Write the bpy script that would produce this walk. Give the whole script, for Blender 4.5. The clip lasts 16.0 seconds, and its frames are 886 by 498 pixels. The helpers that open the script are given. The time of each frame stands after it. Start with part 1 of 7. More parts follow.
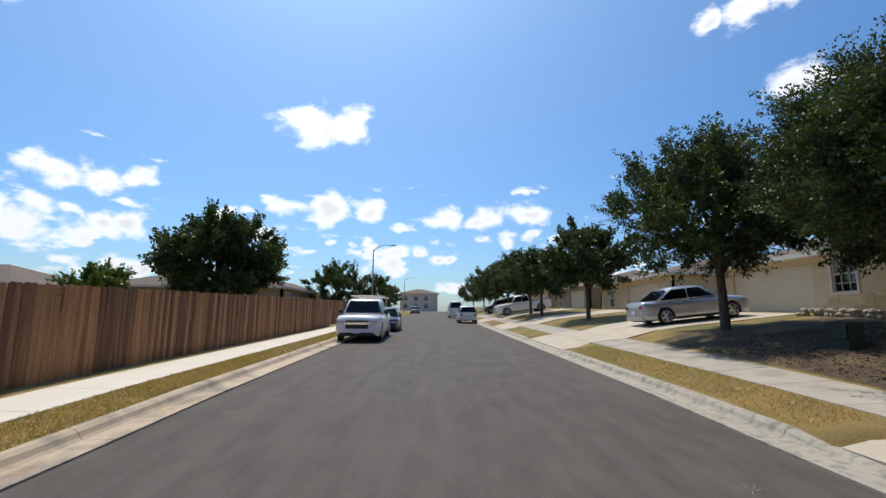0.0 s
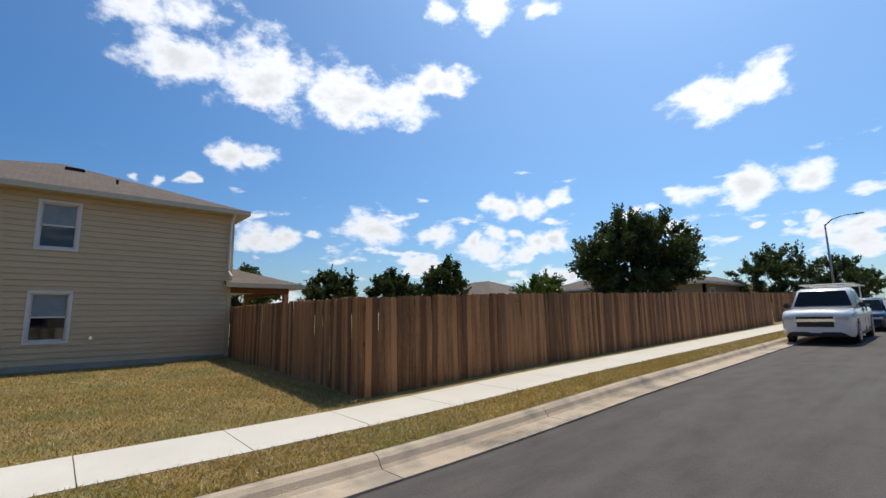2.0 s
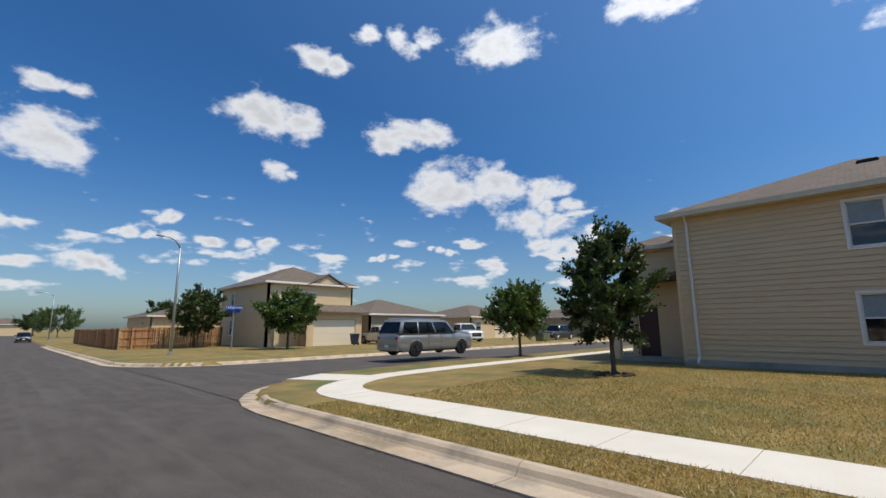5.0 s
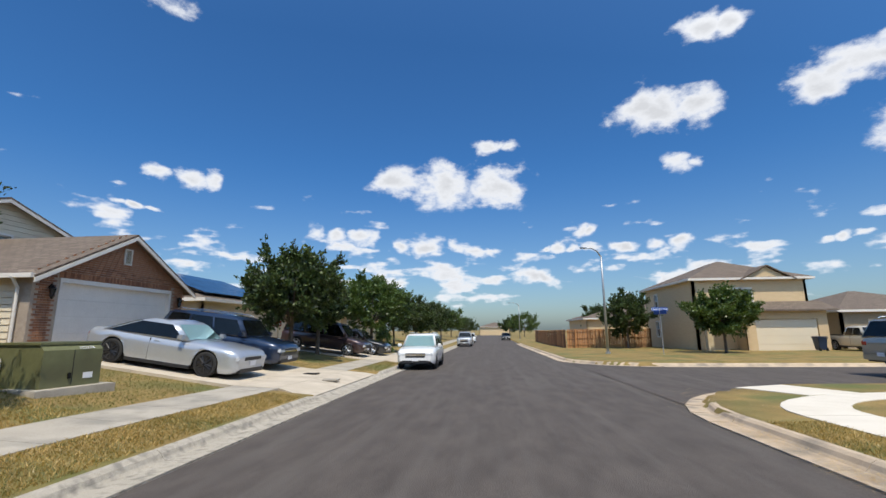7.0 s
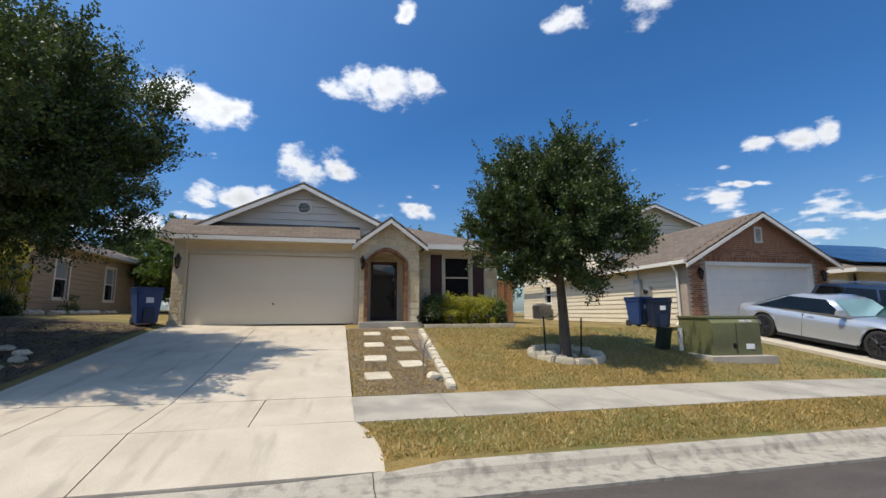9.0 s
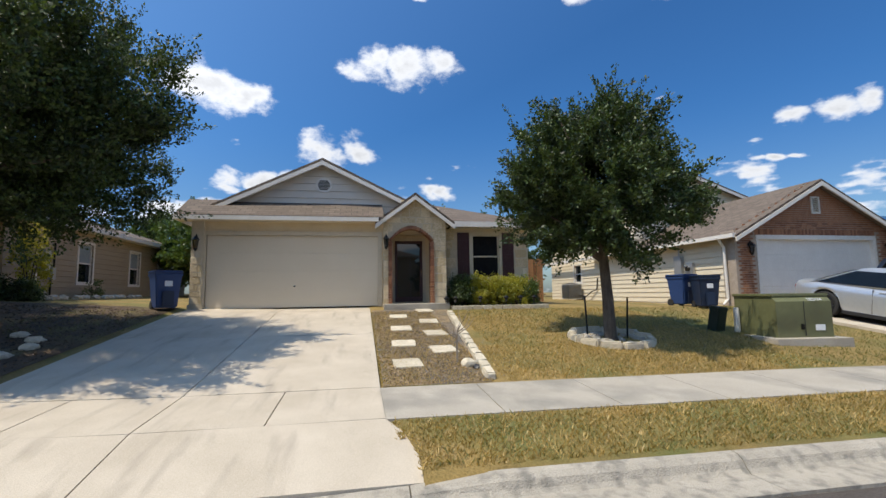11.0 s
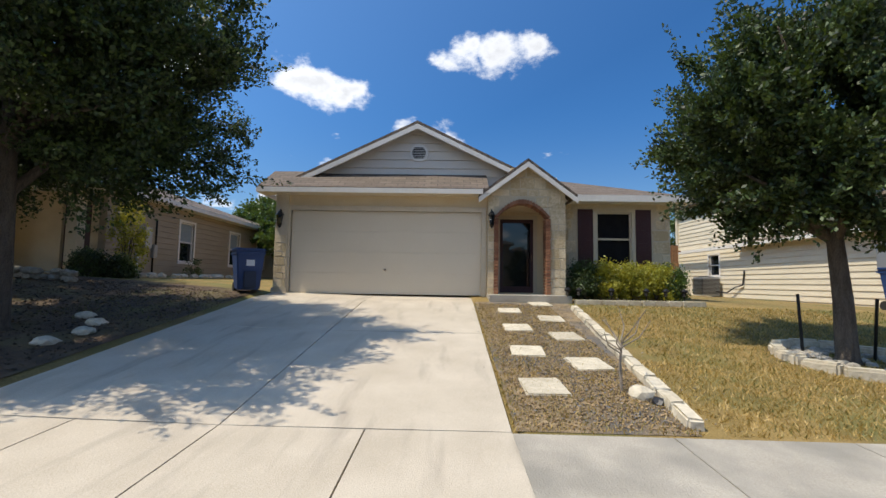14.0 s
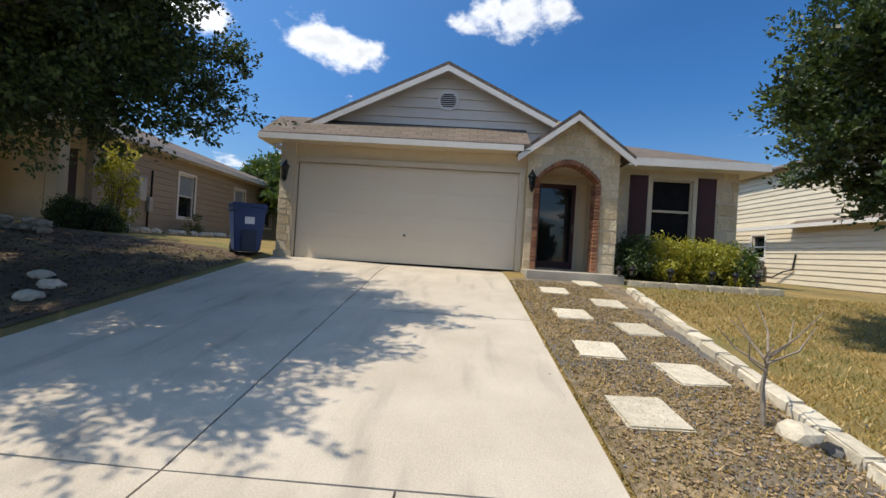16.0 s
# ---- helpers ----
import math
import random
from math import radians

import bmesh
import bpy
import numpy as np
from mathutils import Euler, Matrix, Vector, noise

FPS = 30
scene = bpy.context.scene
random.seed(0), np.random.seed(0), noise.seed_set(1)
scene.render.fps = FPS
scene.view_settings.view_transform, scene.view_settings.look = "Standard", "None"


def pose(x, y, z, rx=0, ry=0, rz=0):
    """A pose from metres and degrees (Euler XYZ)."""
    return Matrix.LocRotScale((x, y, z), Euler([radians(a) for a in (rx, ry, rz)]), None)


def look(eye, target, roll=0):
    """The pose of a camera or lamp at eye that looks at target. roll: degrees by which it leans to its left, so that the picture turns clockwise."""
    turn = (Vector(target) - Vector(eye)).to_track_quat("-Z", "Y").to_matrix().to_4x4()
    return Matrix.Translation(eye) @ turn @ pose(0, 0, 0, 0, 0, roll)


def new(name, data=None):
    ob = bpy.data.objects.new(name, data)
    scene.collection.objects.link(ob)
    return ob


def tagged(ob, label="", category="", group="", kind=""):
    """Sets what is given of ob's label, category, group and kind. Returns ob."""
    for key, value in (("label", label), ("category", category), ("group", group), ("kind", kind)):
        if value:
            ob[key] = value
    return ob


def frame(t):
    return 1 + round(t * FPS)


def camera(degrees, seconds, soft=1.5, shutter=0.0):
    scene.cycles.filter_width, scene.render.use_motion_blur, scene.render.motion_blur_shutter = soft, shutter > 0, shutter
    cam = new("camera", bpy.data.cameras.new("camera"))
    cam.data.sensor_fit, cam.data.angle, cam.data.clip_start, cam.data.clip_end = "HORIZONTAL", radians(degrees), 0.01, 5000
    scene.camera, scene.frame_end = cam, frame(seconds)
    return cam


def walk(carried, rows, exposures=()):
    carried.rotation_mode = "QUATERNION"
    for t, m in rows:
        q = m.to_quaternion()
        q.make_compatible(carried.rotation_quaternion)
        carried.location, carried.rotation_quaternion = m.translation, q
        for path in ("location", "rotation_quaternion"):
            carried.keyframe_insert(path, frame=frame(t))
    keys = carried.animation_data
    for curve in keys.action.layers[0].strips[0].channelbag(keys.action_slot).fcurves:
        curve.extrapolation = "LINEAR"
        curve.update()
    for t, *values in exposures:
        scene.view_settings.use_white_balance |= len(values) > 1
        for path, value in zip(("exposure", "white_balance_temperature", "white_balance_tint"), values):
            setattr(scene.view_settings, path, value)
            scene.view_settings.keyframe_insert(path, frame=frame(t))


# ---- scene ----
cam = camera(90.1, 16.0)
PATH = [
    (0, pose(0.000, 0.000, 1.650, 98.70, -0.50, -1.50)),
    (0.5, pose(0.006, 0.006, 1.650, 98.60, -0.30, 9.70)),
    (1, pose(0.011, 0.011, 1.650, 98.60, -0.40, 22.20)),
    (1.5, pose(0.017, 0.017, 1.650, 98.50, -0.20, 35.20)),
    (2, pose(0.022, 0.022, 1.650, 98.70, 0.90, 49.10)),
    (2.5, pose(0.028, 0.028, 1.650, 98.90, 0.90, 62.80)),
    (3, pose(0.033, 0.033, 1.650, 99.10, 0.70, 78.00)),
    (3.5, pose(0.039, 0.039, 1.650, 99.30, 0.20, 93.50)),
    (4, pose(0.044, 0.044, 1.650, 99.40, 0.30, 109.30)),
    (6.5, pose(0.110, -0.022, 1.661, 100.30, 0.40, 170.90)),
    (7, pose(0.191, 0.002, 1.674, 100.40, 0.48, 185.87)),
    (7.5, pose(0.226, 0.109, 1.631, 100.10, -0.51, 201.99)),
    (8, pose(0.306, 0.208, 1.598, 99.54, 0.49, 221.77)),
    (8.5, pose(0.255, 0.340, 1.615, 98.63, 0.71, 245.02)),
    (9, pose(0.235, 0.374, 1.616, 98.17, 0.33, 256.68)),
    (11.5, pose(1.450, 0.389, 1.613, 95.41, 0.62, 259.99)),
    (12, pose(1.822, 0.380, 1.620, 95.45, -0.34, 261.45)),
    (12.5, pose(2.236, 0.453, 1.619, 95.42, -0.40, 263.05)),
    (13, pose(2.663, 0.498, 1.598, 95.50, -0.53, 265.39)),
    (13.5, pose(3.071, 0.549, 1.596, 95.32, -0.85, 268.07)),
    (14, pose(3.495, 0.658, 1.598, 94.37, -0.88, 270.83)),
    (14.5, pose(3.865, 0.729, 1.608, 93.83, -0.78, 274.43)),
    (15, pose(4.213, 0.899, 1.608, 93.23, -1.39, 277.54)),
    (15.5, pose(4.586, 1.009, 1.561, 90.33, -2.69, 277.50)),
    (16, pose(5.007, 1.095, 1.609, 90.29, -3.45, 271.95)),
]
walk(cam, PATH, exposures=[(0, -0.22), (1.5, -0.28), (3.5, -0.35), (6.5, 0.0), (9, 0.05), (16, 0.1)])

# ---- light ----
SUN = Vector((-0.13, 0.42, 0.87)).normalized()
sun = new("sun", bpy.data.lights.new("sun", "SUN"))
sun.data.energy, sun.data.angle, sun.data.color = 4.5, radians(0.53), (1.0, 0.90, 0.74)
sun.matrix_world = look((0, 0, 60), Vector((0, 0, 60)) - SUN)
CLOUDS_N = [(14,23.6,5.8,3.1), (38,14.0,5.4,2.0), (42,10.1,4.8,1.6), (35,9.1,5.3,2.1), (14,13.3,7.7,2.3), (353,12.8,8.0,2.4), (24,12.4,3.3,1.3), (36,5.2,4.6,1.3), (348,15.4,2.1,0.9), (322,31.2,5.5,1.7), (5,8.3,4.4,1.5), (350,9.8,5.1,1.1), (11,9.2,2.9,1.0), (358,7.3,2.9,1.2), (318,23.9,3.3,1.9)]
CLOUDS_W = [(72,28.1,12.5,4.8), (58,26.9,9.0,4.2), (49,29.4,4.6,2.7), (74,18.9,4.5,2.3), (42,36.8,8.9,1.9), (71,9.9,4.8,2.4), (58,11.5,5.4,3.4), (39,13.7,4.4,2.2), (41,8.5,6.5,2.5), (50,10.7,2.8,1.8), (65,10.2,1.6,1.1), (105,35.9,5.8,3.2), (86,34.4,7.9,5.3), (131,17.8,9.3,4.2), (138,24.4,5.7,2.6), (119,14.8,4.0,1.6), (119,10.2,5.3,2.0), (126,33.1,2.9,2.3), (135,9.6,2.2,0.8), (83,15.3,4.3,1.0)]
CLOUDS_S = [(156,24.3,6.0,2.7), (151,32.1,5.0,2.0), (141,35.1,6.6,1.8), (140,24.0,5.8,2.7), (127,34.1,2.9,3.6), (155,19.1,2.8,1.4), (185,18.3,9.9,3.6), (178,22.8,3.5,1.7), (158,25.3,4.6,2.7), (122,12.9,6.0,2.4), (121,16.8,4.3,2.1), (199,11.6,4.9,1.6), (187,10.8,5.4,1.5), (180,9.8,2.7,1.4), (172,9.6,3.0,1.0), (160,9.4,5.1,1.2), (168,11.7,2.2,1.2), (143,9.1,2.7,0.8), (174,6.5,2.5,1.4)]
CLOUDS_E = [(302,24.4,4.8,2.5), (286,23.5,7.1,3.2), (264,28.4,6.8,2.6), (273,17.8,6.6,2.6), (282,13.9,4.6,1.7), (217,17.5,4.2,1.4), (240,34.1,2.5,1.6), (260,12.8,2.8,1.3), (222,13.3,2.4,0.8), (262,36.3,1.6,1.4), (225,36.1,8.2,3.6)]
world = bpy.data.worlds.new("sky")
scene.world = world
world.use_nodes = True
wn, wl = world.node_tree.nodes, world.node_tree.links
wn.clear()


def wnode(kind, op=None, **values):
    n = wn.new("ShaderNode" + kind)
    if op:
        n.operation = op
    for k, v in values.items():
        n.inputs[int(k[1:])].default_value = v
    return n


sky = wn.new("ShaderNodeTexSky")
sky.sky_type, sky.sun_disc = "NISHITA", False
sky.sun_elevation = math.asin(SUN.z)
sky.sun_rotation = math.atan2(SUN.x, SUN.y)
sky.air_density, sky.dust_density, sky.ozone_density = 1.0, 1.2, 2.5
coord = wn.new("ShaderNodeTexCoord")
FLAT = 1.6
squash = wnode("VectorMath", "MULTIPLY", i1=(1, 1, FLAT))
wl.new(coord.outputs["Generated"], squash.inputs[0])
# broken cloud edges: bend the direction, then a sum of soft cloud cores
warp = wnode("TexNoise")
warp.inputs["Scale"].default_value, warp.inputs["Detail"].default_value = 9.0, 4.0
wl.new(squash.outputs[0], warp.inputs["Vector"])
centre = wnode("VectorMath", "SUBTRACT", i1=(0.5, 0.5, 0.5))
wl.new(warp.outputs["Color"], centre.inputs[0])
bend = wnode("VectorMath", "MULTIPLY_ADD", i1=(0.12, 0.12, 0.12))
wl.new(centre.outputs[0], bend.inputs[0])
wl.new(squash.outputs[0], bend.inputs[2])
last = None
for az, el, w, h in CLOUDS_N + CLOUDS_W + CLOUDS_S + CLOUDS_E:
    a, e = radians(az), radians(el)
    n_core = 3 if w > 2.6 * h else 2 if w > 1.7 * h else 1
    for k in range(n_core):
        off = radians((k - (n_core - 1) / 2) * w * 0.62) / math.cos(e)
        c = Vector((-math.sin(a + off) * math.cos(e), math.cos(a + off) * math.cos(e), math.sin(e) * FLAT))
        d = wnode("VectorMath", "DISTANCE", i1=c)
        wl.new(bend.outputs[0], d.inputs[0])
        r = radians(max(h * FLAT * 0.75, w / (n_core + 0.4)) * (1.28 if k == n_core // 2 else 1.04))
        m = wnode("Math", "MULTIPLY_ADD", i1=-1 / r, i2=1.0)
        wl.new(d.outputs["Value"], m.inputs[0])
        if last is None:
            last = m
        else:
            top = wnode("Math", "MAXIMUM")
            wl.new(last.outputs[0], top.inputs[0])
            wl.new(m.outputs[0], top.inputs[1])
            last = top
# a broken field of small far clouds above the horizon
low = wnode("VectorMath", "MULTIPLY", i1=(1, 1, 3.2))
wl.new(coord.outputs["Generated"], low.inputs[0])
field = wnode("TexNoise")
field.inputs["Scale"].default_value, field.inputs["Detail"].default_value = 9.5, 3.0
wl.new(low.outputs[0], field.inputs["Vector"])
band = wnode("VectorMath", "DOT_PRODUCT", i1=(0, 0, 1))
wl.new(coord.outputs["Generated"], band.inputs[0])
away = wnode("Math", "SUBTRACT", i1=0.13)
wl.new(band.outputs["Value"], away.inputs[0])
far_off = wnode("Math", "ABSOLUTE")
wl.new(away.outputs[0], far_off.inputs[0])
fade = wnode("Math", "MULTIPLY_ADD", i1=-4.5, i2=-2.17)
wl.new(far_off.outputs[0], fade.inputs[0])
bank = wnode("Math", "MULTIPLY_ADD", i1=4.4)
wl.new(field.outputs["Fac"], bank.inputs[0])
wl.new(fade.outputs[0], bank.inputs[2])
cap = wnode("Math", "MINIMUM", i1=0.6)
wl.new(bank.outputs[0], cap.inputs[0])
top = wnode("Math", "MAXIMUM")
wl.new(last.outputs[0], top.inputs[0])
wl.new(cap.outputs[0], top.inputs[1])
last = top
puff = wnode("TexNoise")
puff.inputs["Scale"].default_value, puff.inputs["Detail"].default_value, puff.inputs["Roughness"].default_value = 15.0, 9.0, 0.62
wl.new(squash.outputs[0], puff.inputs["Vector"])
add = wnode("Math", "MULTIPLY_ADD", i1=1.9, i2=-1.0)
wl.new(puff.outputs["Fac"], add.inputs[0])
both = wnode("Math", "ADD")
wl.new(last.outputs[0], both.inputs[0])
wl.new(add.outputs[0], both.inputs[1])
dens = wn.new("ShaderNodeMapRange")
dens.interpolation_type = "SMOOTHSTEP"
dens.inputs["From Min"].default_value, dens.inputs["From Max"].default_value = 0.0, 0.60
wl.new(both.outputs[0], dens.inputs["Value"])
# greyer undersides in the thick of a cloud
shade = wn.new("ShaderNodeMapRange")
shade.inputs["From Min"].default_value, shade.inputs["From Max"].default_value = 0.3, 0.95
shade.inputs["To Min"].default_value, shade.inputs["To Max"].default_value = 1.0, 0.72
wl.new(both.outputs[0], shade.inputs["Value"])
white = wnode("VectorMath", "SCALE", i0=(7.6, 7.8, 8.2))
sunward = wn.new("ShaderNodeMapRange")
sunward.inputs["From Min"].default_value, sunward.inputs["From Max"].default_value = 0.15, 0.9
sunward.inputs["To Min"].default_value, sunward.inputs["To Max"].default_value = 0.95, 1.6
side_of_sun = wnode("VectorMath", "DOT_PRODUCT", i1=SUN)
wl.new(coord.outputs["Generated"], side_of_sun.inputs[0])
wl.new(side_of_sun.outputs["Value"], sunward.inputs["Value"])
gain = wnode("Math", "MULTIPLY")
wl.new(shade.outputs[0], gain.inputs[0])
wl.new(sunward.outputs[0], gain.inputs[1])
wl.new(gain.outputs[0], white.inputs["Scale"])
deep = wn.new("ShaderNodeMix")
deep.data_type, deep.blend_type = "RGBA", "MULTIPLY"
deep.inputs[0].default_value = 1.0
# pale haze low down, deep blue high up, brighter on the sun's side
axes = wn.new("ShaderNodeSeparateXYZ")
wl.new(coord.outputs["Generated"], axes.inputs[0])
rise = wn.new("ShaderNodeMapRange")
rise.interpolation_type = "SMOOTHSTEP"
rise.inputs["From Min"].default_value, rise.inputs["From Max"].default_value = 0.0, 0.38
wl.new(axes.outputs[2], rise.inputs["Value"])
tint = wn.new("ShaderNodeMix")
tint.data_type = "RGBA"
tint.inputs[6].default_value, tint.inputs[7].default_value = (0.72, 0.86, 0.98, 1), (0.31, 0.70, 1.07, 1)
wl.new(rise.outputs[0], tint.inputs[0])
toward = wnode("VectorMath", "DOT_PRODUCT", i1=SUN)
wl.new(coord.outputs["Generated"], toward.inputs[0])
glare = wn.new("ShaderNodeMapRange")
glare.inputs["From Min"].default_value, glare.inputs["From Max"].default_value = 0.15, 0.9
glare.inputs["To Min"].default_value, glare.inputs["To Max"].default_value = 0.92, 1.75
wl.new(toward.outputs["Value"], glare.inputs["Value"])
lit = wnode("VectorMath", "SCALE")
veil = wn.new("ShaderNodeMapRange")
veil.inputs["From Min"].default_value, veil.inputs["From Max"].default_value = 0.15, 0.75
wl.new(toward.outputs["Value"], veil.inputs["Value"])
milky = wn.new("ShaderNodeMix")
milky.data_type = "RGBA"
milky.inputs[7].default_value = (0.54, 0.74, 0.88, 1)
wl.new(veil.outputs[0], milky.inputs[0])
wl.new(tint.outputs[2], milky.inputs[6])
wl.new(milky.outputs[2], lit.inputs[0])
wl.new(glare.outputs[0], lit.inputs["Scale"])
wl.new(lit.outputs[0], deep.inputs[7])
wl.new(sky.outputs[0], deep.inputs[6])
mix = wn.new("ShaderNodeMix")
mix.data_type = "RGBA"
wl.new(dens.outputs[0], mix.inputs[0])
wl.new(deep.outputs[2], mix.inputs[6])
wl.new(white.outputs[0], mix.inputs[7])
back = wn.new("ShaderNodeBackground")
back.inputs["Strength"].default_value = 0.13
wl.new(mix.outputs[2], back.inputs["Color"])
wl.new(back.outputs[0], wn.new("ShaderNodeOutputWorld").inputs[0])


# ---- materials ----
def material(name, low, high, scale=8.0, rough=0.8, bump=0.15, metal=0.0, fine=6.0, stretch=(1, 1, 1), object_random=0.0, stain=None, stain_scale=0.6, island=0.0, stain_stretch=(1, 1, 1), stain_from=(0.48, 0.68)):
    """Two scales of colour variation and a fine relief, in metres."""
    m = bpy.data.materials.new(name)
    m.use_nodes = True
    n, l = m.node_tree.nodes, m.node_tree.links
    b = n["Principled BSDF"]
    b.inputs["Roughness"].default_value, b.inputs["Metallic"].default_value = rough, metal
    geo = n.new("ShaderNodeNewGeometry")
    vec = n.new("ShaderNodeVectorMath")
    vec.operation = "MULTIPLY"
    vec.inputs[1].default_value = stretch
    l.new(geo.outputs["Position"], vec.inputs[0])
    n1 = n.new("ShaderNodeTexNoise")
    n1.inputs["Scale"].default_value, n1.inputs["Detail"].default_value = scale, 5.0
    n2 = n.new("ShaderNodeTexNoise")
    n2.inputs["Scale"].default_value, n2.inputs["Detail"].default_value = scale * fine, 4.0
    l.new(vec.outputs[0], n1.inputs["Vector"])
    l.new(vec.outputs[0], n2.inputs["Vector"])
    s = n.new("ShaderNodeMath")
    s.operation = "ADD"
    l.new(n1.outputs["Fac"], s.inputs[0])
    l.new(n2.outputs["Fac"], s.inputs[1])
    value = s
    if object_random or island:
        rnd = n.new("ShaderNodeObjectInfo") if object_random else geo
        ma = n.new("ShaderNodeMath")
        ma.operation = "MULTIPLY_ADD"
        ma.inputs[1].default_value = object_random or island
        l.new(rnd.outputs["Random" if object_random else "Random Per Island"], ma.inputs[0])
        l.new(s.outputs[0], ma.inputs[2])
        value = n.new("ShaderNodeMath")
        value.operation = "SUBTRACT"
        value.inputs[1].default_value = (object_random or island) / 2
        l.new(ma.outputs[0], value.inputs[0])
    mr = n.new("ShaderNodeMapRange")
    mr.inputs["From Min"].default_value, mr.inputs["From Max"].default_value = 0.7, 1.3
    l.new(value.outputs[0], mr.inputs["Value"])
    c = n.new("ShaderNodeMix")
    c.data_type = "RGBA"
    c.inputs[6].default_value, c.inputs[7].default_value = (*low, 1), (*high, 1)
    l.new(mr.outputs[0], c.inputs[0])
    out = c
    if stain:
        n3 = n.new("ShaderNodeTexNoise")
        n3.inputs["Scale"].default_value, n3.inputs["Detail"].default_value = stain_scale, 6.0
        way = n.new("ShaderNodeVectorMath")
        way.operation = "MULTIPLY"
        way.inputs[1].default_value = stain_stretch
        l.new(geo.outputs["Position"], way.inputs[0])
        l.new(way.outputs[0], n3.inputs["Vector"])
        m3 = n.new("ShaderNodeMapRange")
        m3.inputs["From Min"].default_value, m3.inputs["From Max"].default_value = stain_from
        l.new(n3.outputs["Fac"], m3.inputs["Value"])
        out = n.new("ShaderNodeMix")
        out.data_type = "RGBA"
        l.new(m3.outputs[0], out.inputs[0])
        l.new(c.outputs[2], out.inputs[6])
        out.inputs[7].default_value = (*stain, 1)
    l.new(out.outputs[2], b.inputs["Base Color"])
    if bump:
        bp = n.new("ShaderNodeBump")
        bp.inputs["Strength"].default_value, bp.inputs["Distance"].default_value = bump, 0.02
        l.new(n2.outputs["Fac"], bp.inputs["Height"])
        l.new(bp.outputs["Normal"], b.inputs["Normal"])
    return m


def plain(name, colour, rough=0.5, metal=0.0, coat=0.0):
    m = material(name, [c * 0.92 for c in colour], colour, 3.0, rough, 0.0, metal)
    m.node_tree.nodes["Principled BSDF"].inputs["Coat Weight"].default_value = coat
    return m


def brickwork(name, c1, c2, mortar, w, h, axis, joint=0.012):
    """Courses of shingles or far bricks; axis: the two coordinates that run along and up the surface."""
    m = material(name, c1, c2, 6.0, 0.9, 0.3)
    n, l = m.node_tree.nodes, m.node_tree.links
    t = n.new("ShaderNodeTexBrick")
    t.inputs["Scale"].default_value, t.inputs["Mortar Size"].default_value = 1.0, joint
    t.inputs["Brick Width"].default_value, t.inputs["Row Height"].default_value = w, h
    t.inputs["Color1"].default_value, t.inputs["Color2"].default_value, t.inputs["Mortar"].default_value = (*c1, 1), (*c2, 1), (*mortar, 1)
    g = n.new("ShaderNodeNewGeometry")
    sep, com = n.new("ShaderNodeSeparateXYZ"), n.new("ShaderNodeCombineXYZ")
    l.new(g.outputs["Position"], sep.inputs[0])
    for i in range(2):
        l.new(sep.outputs["XYZ".index(axis[i])], com.inputs[i])
    l.new(com.outputs[0], t.inputs["Vector"])
    old = [k for k in n if k.type == "MIX"][0]
    mx = n.new("ShaderNodeMix")
    mx.data_type = "RGBA"
    mx.inputs[0].default_value = 0.65
    l.new(old.outputs[2], mx.inputs[6])
    l.new(t.outputs["Color"], mx.inputs[7])
    l.new(mx.outputs[2], n["Principled BSDF"].inputs["Base Color"])
    return m


def glassy(name, colour, rough=0.03):
    m = bpy.data.materials.new(name)
    m.use_nodes = True
    b = m.node_tree.nodes["Principled BSDF"]
    b.inputs["Base Color"].default_value = (*colour, 1)
    b.inputs["Roughness"].default_value = rough
    b.inputs["Specular IOR Level"].default_value = 0.8
    return m


def leafy(name, low, high, thin=0.35, rough=0.5):
    m = material(name, low, high, 0.9, rough, 0.0, 0.0, 3.0, island=0.9)
    n, l = m.node_tree.nodes, m.node_tree.links
    b = n["Principled BSDF"]
    tr = n.new("ShaderNodeBsdfTranslucent")
    tr.inputs["Color"].default_value = (high[0] * 1.6, high[1] * 1.5, high[2] * 0.8, 1)
    mx = n.new("ShaderNodeMixShader")
    mx.inputs[0].default_value = thin
    l.new(b.outputs[0], mx.inputs[1])
    l.new(tr.outputs[0], mx.inputs[2])
    l.new(mx.outputs[0], [k for k in n if k.type == "OUTPUT_MATERIAL"][0].inputs[0])
    return m


ASPHALT = material("asphalt", (0.052, 0.042, 0.035), (0.100, 0.083, 0.070), 3.2, 0.85, 0.6, fine=26.0, stain=(0.104, 0.090, 0.078), stain_scale=1.5, stretch=(1, 0.35, 1), stain_stretch=(1.6, 0.10, 1), stain_from=(0.50, 0.80))
CONCRETE = material("pale_concrete", (0.42, 0.36, 0.275), (0.56, 0.49, 0.39), 1.8, 0.9, 0.25, fine=50.0, stain=(0.31, 0.265, 0.21), stain_scale=3.0, stain_stretch=(0.25, 1.6, 1), stain_from=(0.54, 0.84))
CONCRETE_OLD = material("worn_concrete", (0.34, 0.305, 0.25), (0.46, 0.415, 0.345), 1.6, 0.9, 0.5, fine=40.0, stain=(0.27, 0.25, 0.21), stain_scale=1.3)
KERB = material("kerb_concrete", (0.43, 0.335, 0.235), (0.57, 0.455, 0.33), 2.0, 0.9, 0.5, fine=35.0, stain=(0.27, 0.23, 0.18), stain_scale=1.6)
KERB_OLD = material("weathered_kerb_concrete", (0.37, 0.33, 0.265), (0.49, 0.44, 0.36), 3.0, 0.9, 0.9, fine=24.0, stain=(0.25, 0.23, 0.19), stain_scale=7.0)
